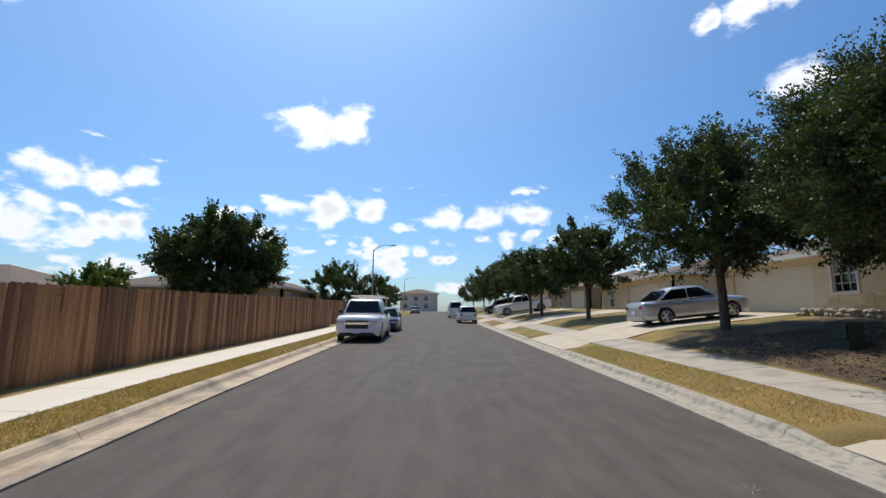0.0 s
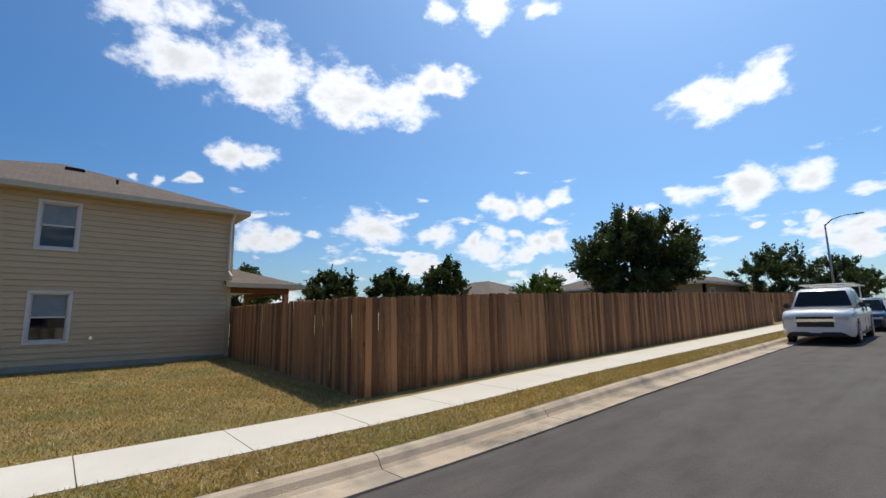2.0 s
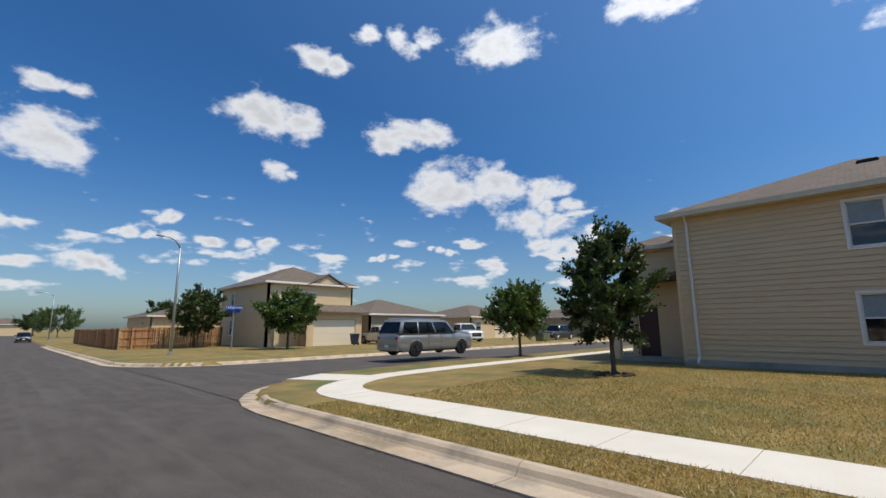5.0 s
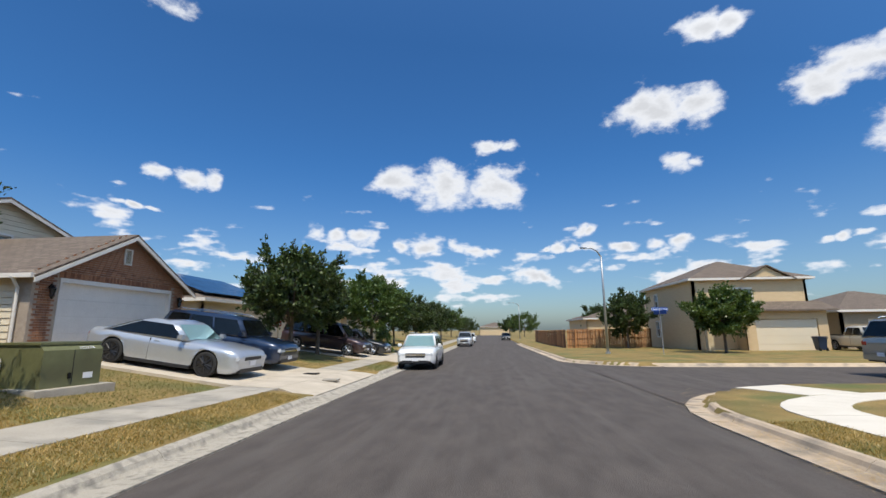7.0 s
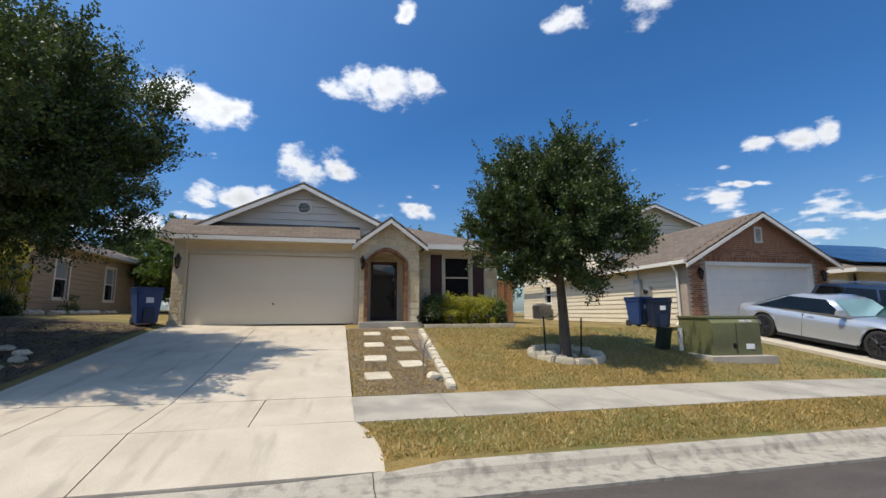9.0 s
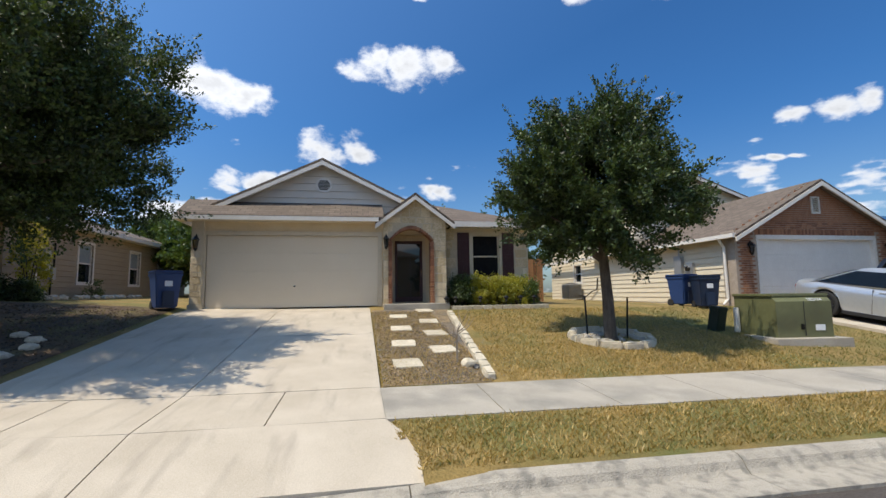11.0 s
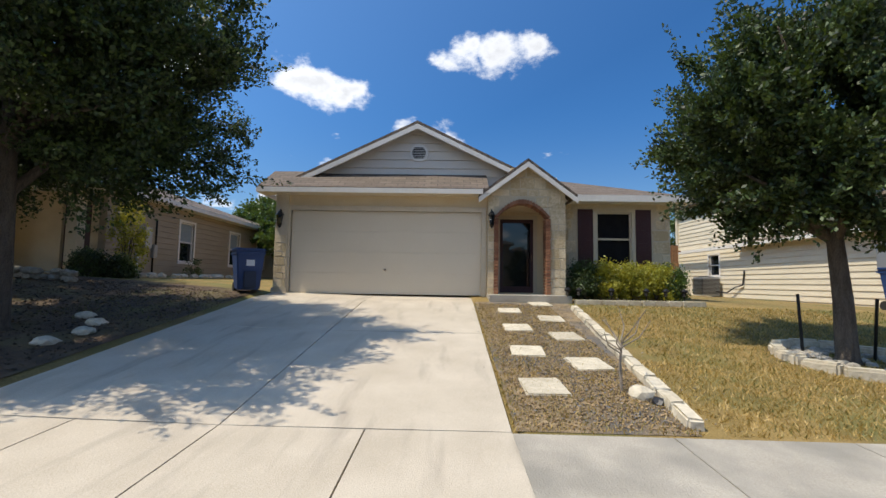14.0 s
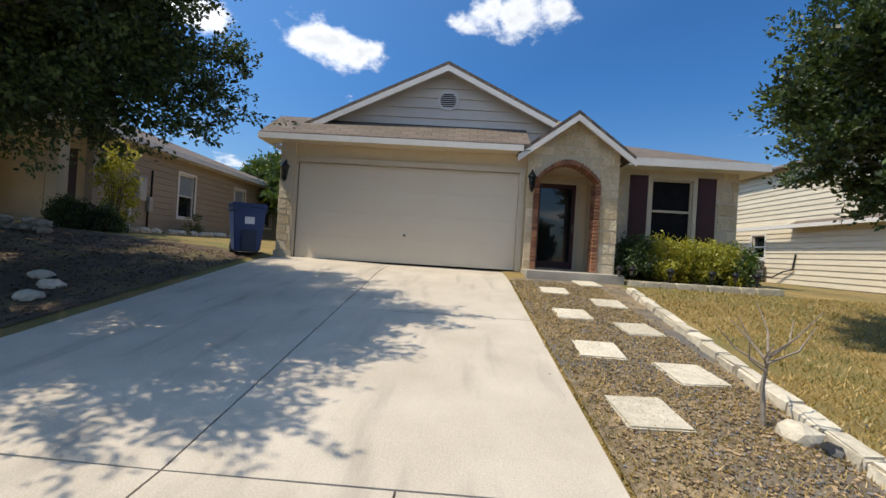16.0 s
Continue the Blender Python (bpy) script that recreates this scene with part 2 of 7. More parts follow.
TURF = material("dry_turf", (0.14, 0.10, 0.028), (0.33, 0.225, 0.075), 1.3, 0.95, 0.9, fine=40.0, stain=(0.12, 0.13, 0.035), stain_scale=0.5)
EARTH = material("brown_mulch", (0.04, 0.026, 0.016), (0.13, 0.085, 0.05), 5.0, 0.95, 1.0, fine=12.0, stain=(0.15, 0.12, 0.05), stain_scale=1.2)
SIDING_TAN = material("tan_siding_paint", (0.56, 0.41, 0.235), (0.63, 0.475, 0.28), 2.0, 0.6, 0.12, fine=20.0, stretch=(1, 1, 5), object_random=0.25)
SIDING_CREAM = material("cream_siding_paint", (0.60, 0.52, 0.38), (0.70, 0.62, 0.47), 2.0, 0.6, 0.12, fine=20.0, stretch=(1, 1, 5), object_random=0.25)
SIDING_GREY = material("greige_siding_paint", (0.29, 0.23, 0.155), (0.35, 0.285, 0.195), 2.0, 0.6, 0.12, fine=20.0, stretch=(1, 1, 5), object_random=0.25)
GABLE = material("pale_gable_paint", (0.60, 0.54, 0.46), (0.66, 0.60, 0.52), 2.0, 0.6, 0.1, fine=20.0, object_random=0.15)
STUCCO = material("tan_stucco", (0.60, 0.48, 0.30), (0.68, 0.56, 0.37), 3.0, 0.85, 0.4, fine=30.0)
DOORPAINT = material("beige_door_paint", (0.67, 0.58, 0.43), (0.71, 0.62, 0.47), 1.0, 0.5, 0.05, fine=30.0)
TRIM = material("off_white_trim_paint", (0.66, 0.62, 0.56), (0.74, 0.70, 0.64), 3.0, 0.5, 0.05)
TRIM_TAN = material("tan_trim_paint", (0.52, 0.44, 0.31), (0.58, 0.50, 0.37), 3.0, 0.5, 0.05)
SHINGLE_X = brickwork("brown_shingles", (0.105, 0.080, 0.060), (0.18, 0.14, 0.108), (0.05, 0.038, 0.03), 0.33, 0.15, "XY")
SHINGLE_Y = brickwork("brown_shingles_across", (0.105, 0.080, 0.060), (0.18, 0.14, 0.108), (0.05, 0.038, 0.03), 0.33, 0.15, "YX")
LIMESTONE = material("cream_limestone", (0.50, 0.39, 0.23), (0.72, 0.60, 0.41), 2.2, 0.9, 0.8, fine=9.0, object_random=0.7)
MORTAR = material("buff_mortar", (0.52, 0.44, 0.31), (0.60, 0.51, 0.37), 6.0, 0.95, 0.4)
BRICK = material("red_brown_brick", (0.20, 0.085, 0.045), (0.36, 0.17, 0.09), 7.0, 0.9, 0.5, object_random=0.9)
BRICKMORTAR = material("grey_mortar", (0.30, 0.24, 0.19), (0.40, 0.33, 0.26), 7.0, 0.95, 0.4)
CEDAR = material("weathered_cedar", (0.15, 0.064, 0.024), (0.47, 0.225, 0.088), 3.0, 0.85, 0.5, fine=8.0, stretch=(6, 6, 0.5), object_random=1.0, stain=(0.20, 0.105, 0.05), stain_scale=1.2, stain_stretch=(5, 5, 0.4), stain_from=(0.5, 0.8))
BARK = material("grey_brown_bark", (0.06, 0.045, 0.034), (0.15, 0.12, 0.09), 9.0, 0.95, 1.0, stretch=(2, 2, 0.5))
LEAF = leafy("oak_leaf", (0.010, 0.019, 0.006), (0.072, 0.112, 0.026), 0.16, 0.55)
LEAF_LIGHT = leafy("elm_leaf", (0.028, 0.056, 0.012), (0.10, 0.155, 0.035), 0.25, 0.42)
LEAF_YELLOW = leafy("yellow_green_leaf", (0.13, 0.16, 0.02), (0.42, 0.40, 0.06))
BLADE = leafy("grass_blade", (0.16, 0.12, 0.03), (0.52, 0.37, 0.14), 0.25)
BLADE_GREEN = leafy("green_grass_blade", (0.06, 0.085, 0.018), (0.22, 0.20, 0.06), 0.25)
STRAW = leafy("straw_clippings", (0.30, 0.20, 0.09), (0.50, 0.36, 0.17), 0.1)
GLASS = glassy("dark_window_glass", (0.012, 0.014, 0.016))
SCREEN = material("black_window_screen", (0.008, 0.008, 0.009), (0.014, 0.014, 0.015), 5.0, 0.85, 0.0)
SCREEN.node_tree.nodes["Principled BSDF"].inputs["Specular IOR Level"].default_value = 0.1
BLIND = material("window_blind", (0.20, 0.24, 0.26), (0.26, 0.31, 0.33), 3.0, 0.35, 0.0)
CARGLASS = glassy("car_window_glass", (0.010, 0.013, 0.015))
SHADE = glassy("silver_teal_sunshade", (0.32, 0.50, 0.52), 0.12)
RUBBER = plain("tyre_rubber", (0.02, 0.02, 0.02), 0.85)
RIM = plain("alloy_rim", (0.55, 0.56, 0.58), 0.3, 0.9)
RIM_BLACK = plain("black_rim", (0.03, 0.03, 0.032), 0.3, 0.3)
CHROME = plain("chrome", (0.75, 0.76, 0.78), 0.12, 1.0)
BLACKPLASTIC = plain("black_plastic", (0.018, 0.018, 0.02), 0.5)
LAMPGLASS = glassy("headlamp_glass", (0.55, 0.57, 0.60), 0.08)
TAIL = glassy("red_tail_lamp", (0.35, 0.012, 0.012), 0.1)
PLATE = plain("licence_plate_white", (0.75, 0.76, 0.78), 0.4)
PAINT = {k: plain("car_paint_" + k, c, 0.28, mtl, 1.0) for k, c, mtl in (("white", (0.78, 0.78, 0.77), 0), ("silver", (0.50, 0.53, 0.57), 0.5), ("navy", (0.012, 0.025, 0.06), 0.3), ("black", (0.014, 0.014, 0.015), 0.2), ("pewter", (0.30, 0.30, 0.28), 0.5), ("maroon", (0.05, 0.03, 0.035), 0.3), ("cream", (0.55, 0.50, 0.40), 0.2))}
BIN_BLUE = plain("blue_bin_plastic", (0.018, 0.05, 0.16), 0.5)
BIN_DARK = plain("dark_blue_bin_plastic", (0.012, 0.025, 0.06), 0.5)
OLIVE = material("olive_green_enamel", (0.12, 0.125, 0.055), (0.165, 0.17, 0.08), 2.0, 0.4, 0.06, stain=(0.10, 0.10, 0.05), stain_scale=1.5)
DARKGREEN = plain("dark_green_plastic", (0.012, 0.025, 0.018), 0.5)
STEEL = plain("galvanised_steel", (0.42, 0.43, 0.44), 0.45, 0.7)
SIGNBLUE = plain("blue_sign_face", (0.01, 0.06, 0.30), 0.4)
MAROON = plain("maroon_shutter_paint", (0.055, 0.016, 0.017), 0.55)
STONE_WHITE = material("cream_limestone_block", (0.44, 0.385, 0.285), (0.64, 0.57, 0.44), 3.0, 0.9, 0.7, object_random=0.4)
GRAVEL = material("dark_grey_gravel", (0.06, 0.06, 0.063), (0.26, 0.25, 0.24), 14.0, 0.9, 1.0, island=0.9)
SOLAR = glassy("solar_cell", (0.010, 0.014, 0.030), 0.12)
BLACKMETAL = plain("black_iron", (0.015, 0.015, 0.016), 0.4, 0.6)


# ---- mesh helpers ----
def mesh_of(bm, mat, smooth=False):
    bmesh.ops.recalc_face_normals(bm, faces=bm.faces)
    me = bpy.data.meshes.new("m")
    bm.to_mesh(me)
    bm.free()
    for f in me.polygons:
        f.use_smooth = smooth
    me.materials.append(mat)
    return me


def part(name, bm, mat, parent, label="", smooth=False):
    ob = new(name, mesh_of(bm, mat, smooth))
    if parent:
        ob.parent = parent
    return tagged(ob, label)


def thing(name, label, category, m=None, group="", kind=""):
    ob = new(name)
    if m is not None:
        ob.matrix_basis = m
    return tagged(ob, label, category, group, kind)


def single(name, bm, mat, label, category="", group="", kind="", m=None, smooth=False):
    ob = new(name, mesh_of(bm, mat, smooth))
    if m is not None:
        ob.matrix_basis = m
    return tagged(ob, label, category, group, kind)


def box(bm, x0, x1, y0, y1, z0, z1, bevel=0.0, m=None):
    v = [bm.verts.new((x, y, z)) for x in (x0, x1) for y in (y0, y1) for z in (z0, z1)]
    fs = [bm.faces.new([v[i] for i in q]) for q in ((0, 1, 3, 2), (4, 6, 7, 5), (0, 4, 5, 1), (2, 3, 7, 6), (0, 2, 6, 4), (1, 5, 7, 3))]
    if bevel:
        es = list({e for f in fs for e in f.edges})
        r = bmesh.ops.bevel(bm, geom=es, offset=bevel, segments=2, affect="EDGES")
        v = list({w for f in r["faces"] for w in f.verts} | {w for w in v if w.is_valid})
    if m is not None:
        bmesh.ops.transform(bm, matrix=m, verts=v)
    return bm


def boxes(*args, bevel=0.0):
    bm = bmesh.new()
    for a in args:
        box(bm, *a, bevel=bevel)
    return bm


def prism(bm, pts, axis, a, b):
    """A polygon in the two other axes, from a to b along axis."""
    def at(p, w):
        return {"x": (w, p[0], p[1]), "y": (p[0], w, p[1]), "z": (p[0], p[1], w)}[axis]
    lo, hi = [bm.verts.new(at(p, a)) for p in pts], [bm.verts.new(at(p, b)) for p in pts]
    n = len(pts)
    bm.faces.new(lo)
    bm.faces.new(hi[::-1])
    for i in range(n):
        bm.faces.new((lo[i], hi[i], hi[(i + 1) % n], lo[(i + 1) % n]))
    return bm


def slab(bm, pts, t):
    """A sloping sheet of thickness t below its corners."""
    n = len(pts)
    hi = [bm.verts.new(p) for p in pts]
    lo = [bm.verts.new((p[0], p[1], p[2] - t)) for p in pts]
    bm.faces.new(hi)
    bm.faces.new(lo[::-1])
    for i in range(n):
        bm.faces.new((hi[i], lo[i], lo[(i + 1) % n], hi[(i + 1) % n]))
    return bm


def tube(bm, pts, radii, n=10):
    rings = []
    for i, p in enumerate(pts):
        p = Vector(p)
        d = (Vector(pts[min(i + 1, len(pts) - 1)]) - Vector(pts[max(i - 1, 0)])).normalized()
        s = d.orthogonal().normalized()
        t = d.cross(s)
        if i and rings:
            # keep the ring from twisting
            ref = rings[-1][0].co - Vector(pts[i - 1])
            s = (ref - d * ref.dot(d)).normalized()
            t = d.cross(s)
        rings.append([bm.verts.new(p + (s * math.cos(2 * math.pi * k / n) + t * math.sin(2 * math.pi * k / n)) * radii[i]) for k in range(n)])
    for a, b in zip(rings, rings[1:]):
        for k in range(n):
            bm.faces.new((a[k], a[(k + 1) % n], b[(k + 1) % n], b[k]))
    bm.faces.new(rings[0][::-1])
    bm.faces.new(rings[-1])
    return bm


def text_part(name, body, size, mat, parent, m, label=""):
    cu = bpy.data.curves.new("t", "FONT")
    cu.body, cu.size, cu.align_x, cu.align_y, cu.extrude = body, size, "CENTER", "CENTER", 0.002
    tmp = bpy.data.objects.new("t", cu)
    scene.collection.objects.link(tmp)
    me = bpy.data.meshes.new_from_object(tmp.evaluated_get(bpy.context.evaluated_depsgraph_get()))
    bpy.data.objects.remove(tmp)
    me.materials.clear()
    me.materials.append(mat)
    ob = new(name, me)
    ob.parent = parent
    ob.matrix_basis = m
    return tagged(ob, label)


# ---- the lie of the land ----
KW, KE = -4.3, 4.65          # kerb faces of the main road
SN, SF = -14.2, -23.6        # kerb lines of the side street


def smooth(a, b, v):
    t = min(1, max(0, (v - a) / (b - a)))
    return t * t * (3 - 2 * t)


def zr(y):
    """Height of the road's crown line along the street: it climbs gently to the far end."""
    if y > 0:
        return 0.024 * min(y, 130) * smooth(0, 9, y)
    return 0.008 * max(y, -60)


def lot(x, y):
    """Height of a yard above the road on the house side."""
    k = smooth(5, 15, y)
    a = np.interp(x, (4.6, 4.8, 6.0, 7.3, 14.3, 40), (0.13, 0.14, 0.30, 0.36, 1.26, 1.40))
    b = np.interp(x, (4.6, 4.8, 6.0, 7.3, 8.6, 14.3, 40), (0.13, 0.14, 0.34, 0.50, 0.85, 1.50, 1.6))
    s = smooth(-6, -12, y)
    c = np.interp(x, (4.6, 4.8, 6.0, 7.3, 13.5, 40), (0.13, 0.14, 0.24, 0.30, 1.15, 1.35))
    return a * (1 - k) * (1 - s) + b * k + c * s


def H(x, y):
    z = zr(y)
    if x > 4.6:
        return z + float(lot(x, y))
    if x < -4.3:
        return z + float(np.interp(-x, (4.3, 4.5, 5.4, 6.6, 12, 60), (0.13, 0.14, 0.17, 0.18, 0.24, 0.3)))
    return z


def sheet(pts_x, pts_y, height, inside=None):
    bm = bmesh.new()
    grid = [[bm.verts.new((x, y, height(x, y))) for y in pts_y] for x in pts_x]
    for i in range(len(pts_x) - 1):
        for j in range(len(pts_y) - 1):
            if inside is None or inside((pts_x[i] + pts_x[i + 1]) / 2, (pts_y[j] + pts_y[j + 1]) / 2):
                bm.faces.new((grid[i][j], grid[i + 1][j], grid[i + 1][j + 1], grid[i][j + 1]))
    return bm


def span(a, b, n):
    return [a + (b - a) * i / n for i in range(n + 1)]


def on_side_street(x, y):
    return x < KW and SF < y < SN


RAD = 5.0


def in_return(x, y):
    """The rounded corners between the two roads."""
    if not (KW - RAD < x < KW):
        return False
    if SN <= y < SN + RAD:
        return math.hypot(x - (KW - RAD), y - (SN + RAD)) > RAD
    if SF - RAD < y <= SF:
        return math.hypot(x - (KW - RAD), y - (SF - RAD)) > RAD
    return False


DRIVES = [(0.25, 5.0), (-17.8, -12.0), (-30.5, -24.8), (16.6, 21.6), (30, 35), (43, 48.5), (57, 62)]


def ground_h(x, y):
    if any(a - 0.35 < y < b + 0.35 for a, b in DRIVES):
        if 4.6 < x < 5.5:
            return zr(y) - 0.05
        if 5.4 < x < 14.7 and any(a - 0.05 < y < b + 0.05 for a, b in DRIVES):
            return H(x, y) - 0.06
    if KW - 0.02 <= x <= KE + 0.02 or on_side_street(x, y) or in_return(x, y):
        return zr(y) - 0.12
    return H(x, y)


gx = [-900, -300, -140] + span(-90, -30, 12) + span(-28, -10, 18) + span(-9.5, -4.4, 17) + [KW - 0.01, KW, -2, 2, KE, KE + 0.01] + span(4.8, 16, 28) + span(17, 45, 14) + [90, 300, 900]
gy = [-900, -400, -260, -150, -100] + span(-70, -32, 12) + span(-30, -8, 44) + span(-7.5, 30, 50) + span(32, 60, 10) + [80, 100, 130, 200, 400, 900]
gy = sorted(set(gy) | {v + e for a, b in DRIVES for v, e in ((a, -0.4), (a, -0.3), (a, -0.02), (b, 0.02), (b, 0.3), (b, 0.4))})
single("ground", sheet(gx, gy, ground_h), TURF, "dry mown turf with yellow and green patches", "ground", kind="structure", smooth=True)

ry = [-900, -260] + span(-150, -30, 12) + span(-28, 30, 29) + span(35, 130, 19) + [300]
bm = sheet([KW - 0.3, -3, -1.5, 0, 1.5, 3, KE + 0.3], ry, lambda x, y: zr(y) - 0.006 * abs(x) + 0.012)
single("road", bm, ASPHALT, "dark grey asphalt street with a paler seam along its middle", "road", kind="structure")
sx = [-300, -140] + span(-100, KW - RAD, 16) + span(KW - RAD, KW, 16)[1:]
sy = span(SF - RAD, SN + RAD, 46)
bm = sheet(sx, sy, lambda x, y: zr(y) + 0.0, lambda x, y: on_side_street(x, y) or in_return(x, y) or (x > KW - RAD - .4 and (SN <= y < SN + RAD or SF - RAD < y <= SF) and math.hypot(x - (KW - RAD), y - (SN + RAD if y > SN else SF - RAD)) > RAD - 0.35))
single("road_side_street", bm, ASPHALT, "dark grey asphalt side street at the junction", "road", kind="structure")


def kerb_run(name, pts, side, mat, label, drops=()):
    """Rolled kerb with a gutter pan in pieces along a line; side: +1 if the yard lies to the left of the way."""
    root = thing(name, label, "kerb", kind="structure")
    prof = [(-0.42, -0.06), (-0.42, 0.018), (-0.04, 0.012), (0.0, 0.045), (0.035, 0.105), (0.09, 0.14), (0.16, 0.15), (0.17, 0.13), (0.17, -0.06)]
    low = [(-0.42, -0.06), (-0.42, 0.018), (-0.04, 0.012), (0.0, 0.025), (0.05, 0.04), (0.10, 0.05), (0.16, 0.06), (0.17, 0.06), (0.17, -0.06)]
    for p, q in zip(pts, pts[1:]):
        p, q = Vector(p), Vector(q)
        d = (q - p)
        n = max(1, round(d.length / 3.0))
        u = d.normalized()
        nrm = Vector((-u.y, u.x)) * side
        for i in range(n):
            a, b = p + d * (i / n) + u * 0.006, p + d * ((i + 1) / n) - u * 0.006
            bm = bmesh.new()
            steps = 4 if d.length > 1.5 else 1
            rings = []
            for k in range(steps + 1):
                c = a.lerp(b, k / steps)
                f = max((smooth(s0 - 0.9, s0 + 0.1, c.y) * (1 - smooth(s1 - 0.1, s1 + 0.9, c.y)) for s0, s1 in drops), default=0)
                rings.append([bm.verts.new((*(c + nrm * (pr[0])), zr(c.y) + pr[1] * (1 - f) + lw[1] * f)) for pr, lw in zip(prof, low)])
            m = len(prof)
            for r0, r1 in zip(rings, rings[1:]):
                for k in range(m):
                    bm.faces.new((r0[k], r0[(k + 1) % m], r1[(k + 1) % m], r1[k]))
            bm.faces.new(rings[0])
            bm.faces.new(rings[-1][::-1])
            part("kerb_stone", bm, mat, root)
    return root


def arc(cx, cy, r, a0, a1, n=8):
    return [(cx + r * math.cos(radians(a0 + (a1 - a0) * i / n)), cy + r * math.sin(radians(a0 + (a1 - a0) * i / n))) for i in range(n + 1)]


near = [(KW, 60), (KW, SN + RAD)] + arc(KW - RAD, SN + RAD, RAD, 0, -90)[1:] + [(-60, SN)]
kerb_run("kerb", near, -1, KERB, "pale tan rolled concrete kerb with gutter pan along the corner lot")
far = [(-60, SF)] + arc(KW - RAD, SF - RAD, RAD, 90, 0) + [(KW, -70)]
kerb_run("kerb", far, -1, KERB, "pale concrete kerb on the far side of the junction")
kerb_run("kerb", [(KE, -90), (KE, 60)], -1, KERB_OLD, "weathered grey concrete kerb with pitted face and dropped aprons", DRIVES)

# ---- walks and drives ----


def strip_slabs(name, label, mat, x0, x1, ys, lift=0.012, gap=0.012, thick=0.1):
    """A concrete walk along the street in slabs with open joints."""
    root = thing(name, label, "pavement", kind="structure")
    for a, b in zip(ys, ys[1:]):
        bm = bmesh.new()
        c = [(x0, a + gap / 2), (x1, a + gap / 2), (x1, b - gap / 2), (x0, b - gap / 2)]
        slab(bm, [(x, y, H(x, y) + lift) for x, y in c], thick)
        part("paving_slab", bm, mat, root)
    return root


PALE = material("new_pale_concrete", (0.60, 0.55, 0.46), (0.68, 0.63, 0.54), 1.5, 0.9, 0.2, fine=40.0)
strip_slabs("pavement_west", "clean pale concrete sidewalk beside the fence", PALE, -6.6, -5.38, [SN + 5.2 + 1.55 * i for i in range(0, 30)] + [45, 55, 70])
root = thing("pavement_corner", "clean pale concrete sidewalk curving round the corner lot", "pavement", kind="structure")
C0 = (-9.6, SN + 5.2)
for i in range(9):
    a0, a1 = -i * 10.0 - 0.1, -(i + 1) * 10.0 + 0.1
    q = [(C0[0] + r * math.cos(radians(a)), C0[1] + r * 0.72 * math.sin(radians(a))) for r, a in ((3.0, a0), (4.22, a0), (4.22, a1), (3.0, a1))]
    part("paving_slab", slab(bmesh.new(), [(x, y, H(x, y) + 0.015) for x, y in q], 0.1), PALE, root)
for i in range(14):
    xa, xb = C0[0] - 2.0 * i - 0.006, C0[0] - 2.0 * (i + 1) + 0.006
    q = [(xa, C0[1] - 3.04), (xb, C0[1] - 3.04), (xb, C0[1] - 2.16), (xa, C0[1] - 2.16)]
    part("paving_slab", slab(bmesh.new(), [(x, y, H(x, y) + 0.015) for x, y in q], 0.1), PALE, root)
part("kerb_ramp", slab(bmesh.new(), [(x, y, H(x, y) + 0.014) for x, y in ((-7.2, SN + 2.6), (-8.6, SN + 2.2), (-7.9, SN + 0.45), (-6.4, SN + 1.0))], 0.1), PALE, root)

ys = [-90, -60, -45] + [-36 + 1.45 * i for i in range(25)] + [0.25]
strip_slabs("pavement_east", "worn grey concrete sidewalk crossing the front yards", CONCRETE_OLD, 5.95, 7.25, [y for y in ys if y <= 0.25])
strip_slabs("pavement_east", "worn grey concrete sidewalk climbing past the drives", CONCRETE_OLD, 5.95, 7.25, [5.0 + 1.5 * i for i in range(24)] + [48, 60])


def drive(name, label, y0, y1, xe, mat, rows, split=True):
    """A drive of large slabs from the gutter up to a garage; rows: the x of its joints."""
    root = thing(name, label, "driveway", kind="structure")
    mid = (y0 + y1) / 2
    for a, b in zip(rows, rows[1:]):
        for c, d in (((y0, mid), (mid, y1)) if split else ((y0, y1),)):
            if split and 5.9 < a < 7:
                cols = [(c, (c + d) / 2), ((c + d) / 2, d)]
            else:
                cols = [(c, d)]
            for c2, d2 in cols:
                f0 = 0.6 if a < 5 else 0
                lo, hi = c2 + 0.007, d2 - 0.007
                q = [(a + 0.006, lo - (f0 if c2 == y0 else 0)), (b - 0.006, lo), (b - 0.006, hi), (a + 0.006, hi + (f0 if d2 == y1 else 0))]
                def top(x, y):
                    ym = min(max(y, y0), y1)
                    return (zr(y) + 0.065 if x < 4.9 else H(x, ym) if x < 14 else H(14.0, ym)) + 0.022
                bm = bmesh.new()
                n = max(1, round((b - a) / 1.2))
                for k in range(n):
                    e0, e1 = k / n, (k + 1) / n
                    pt = lambda i, j, e: (q[i][0] + (q[j][0] - q[i][0]) * e, q[i][1] + (q[j][1] - q[i][1]) * e)
                    cc = [pt(0, 1, e0), pt(0, 1, e1), pt(3, 2, e1), pt(3, 2, e0)]
                    slab(bm, [(x, y, top(x, y)) for x, y in cc], 0.15)
                part("paving_slab", bm, mat, root)
    return root


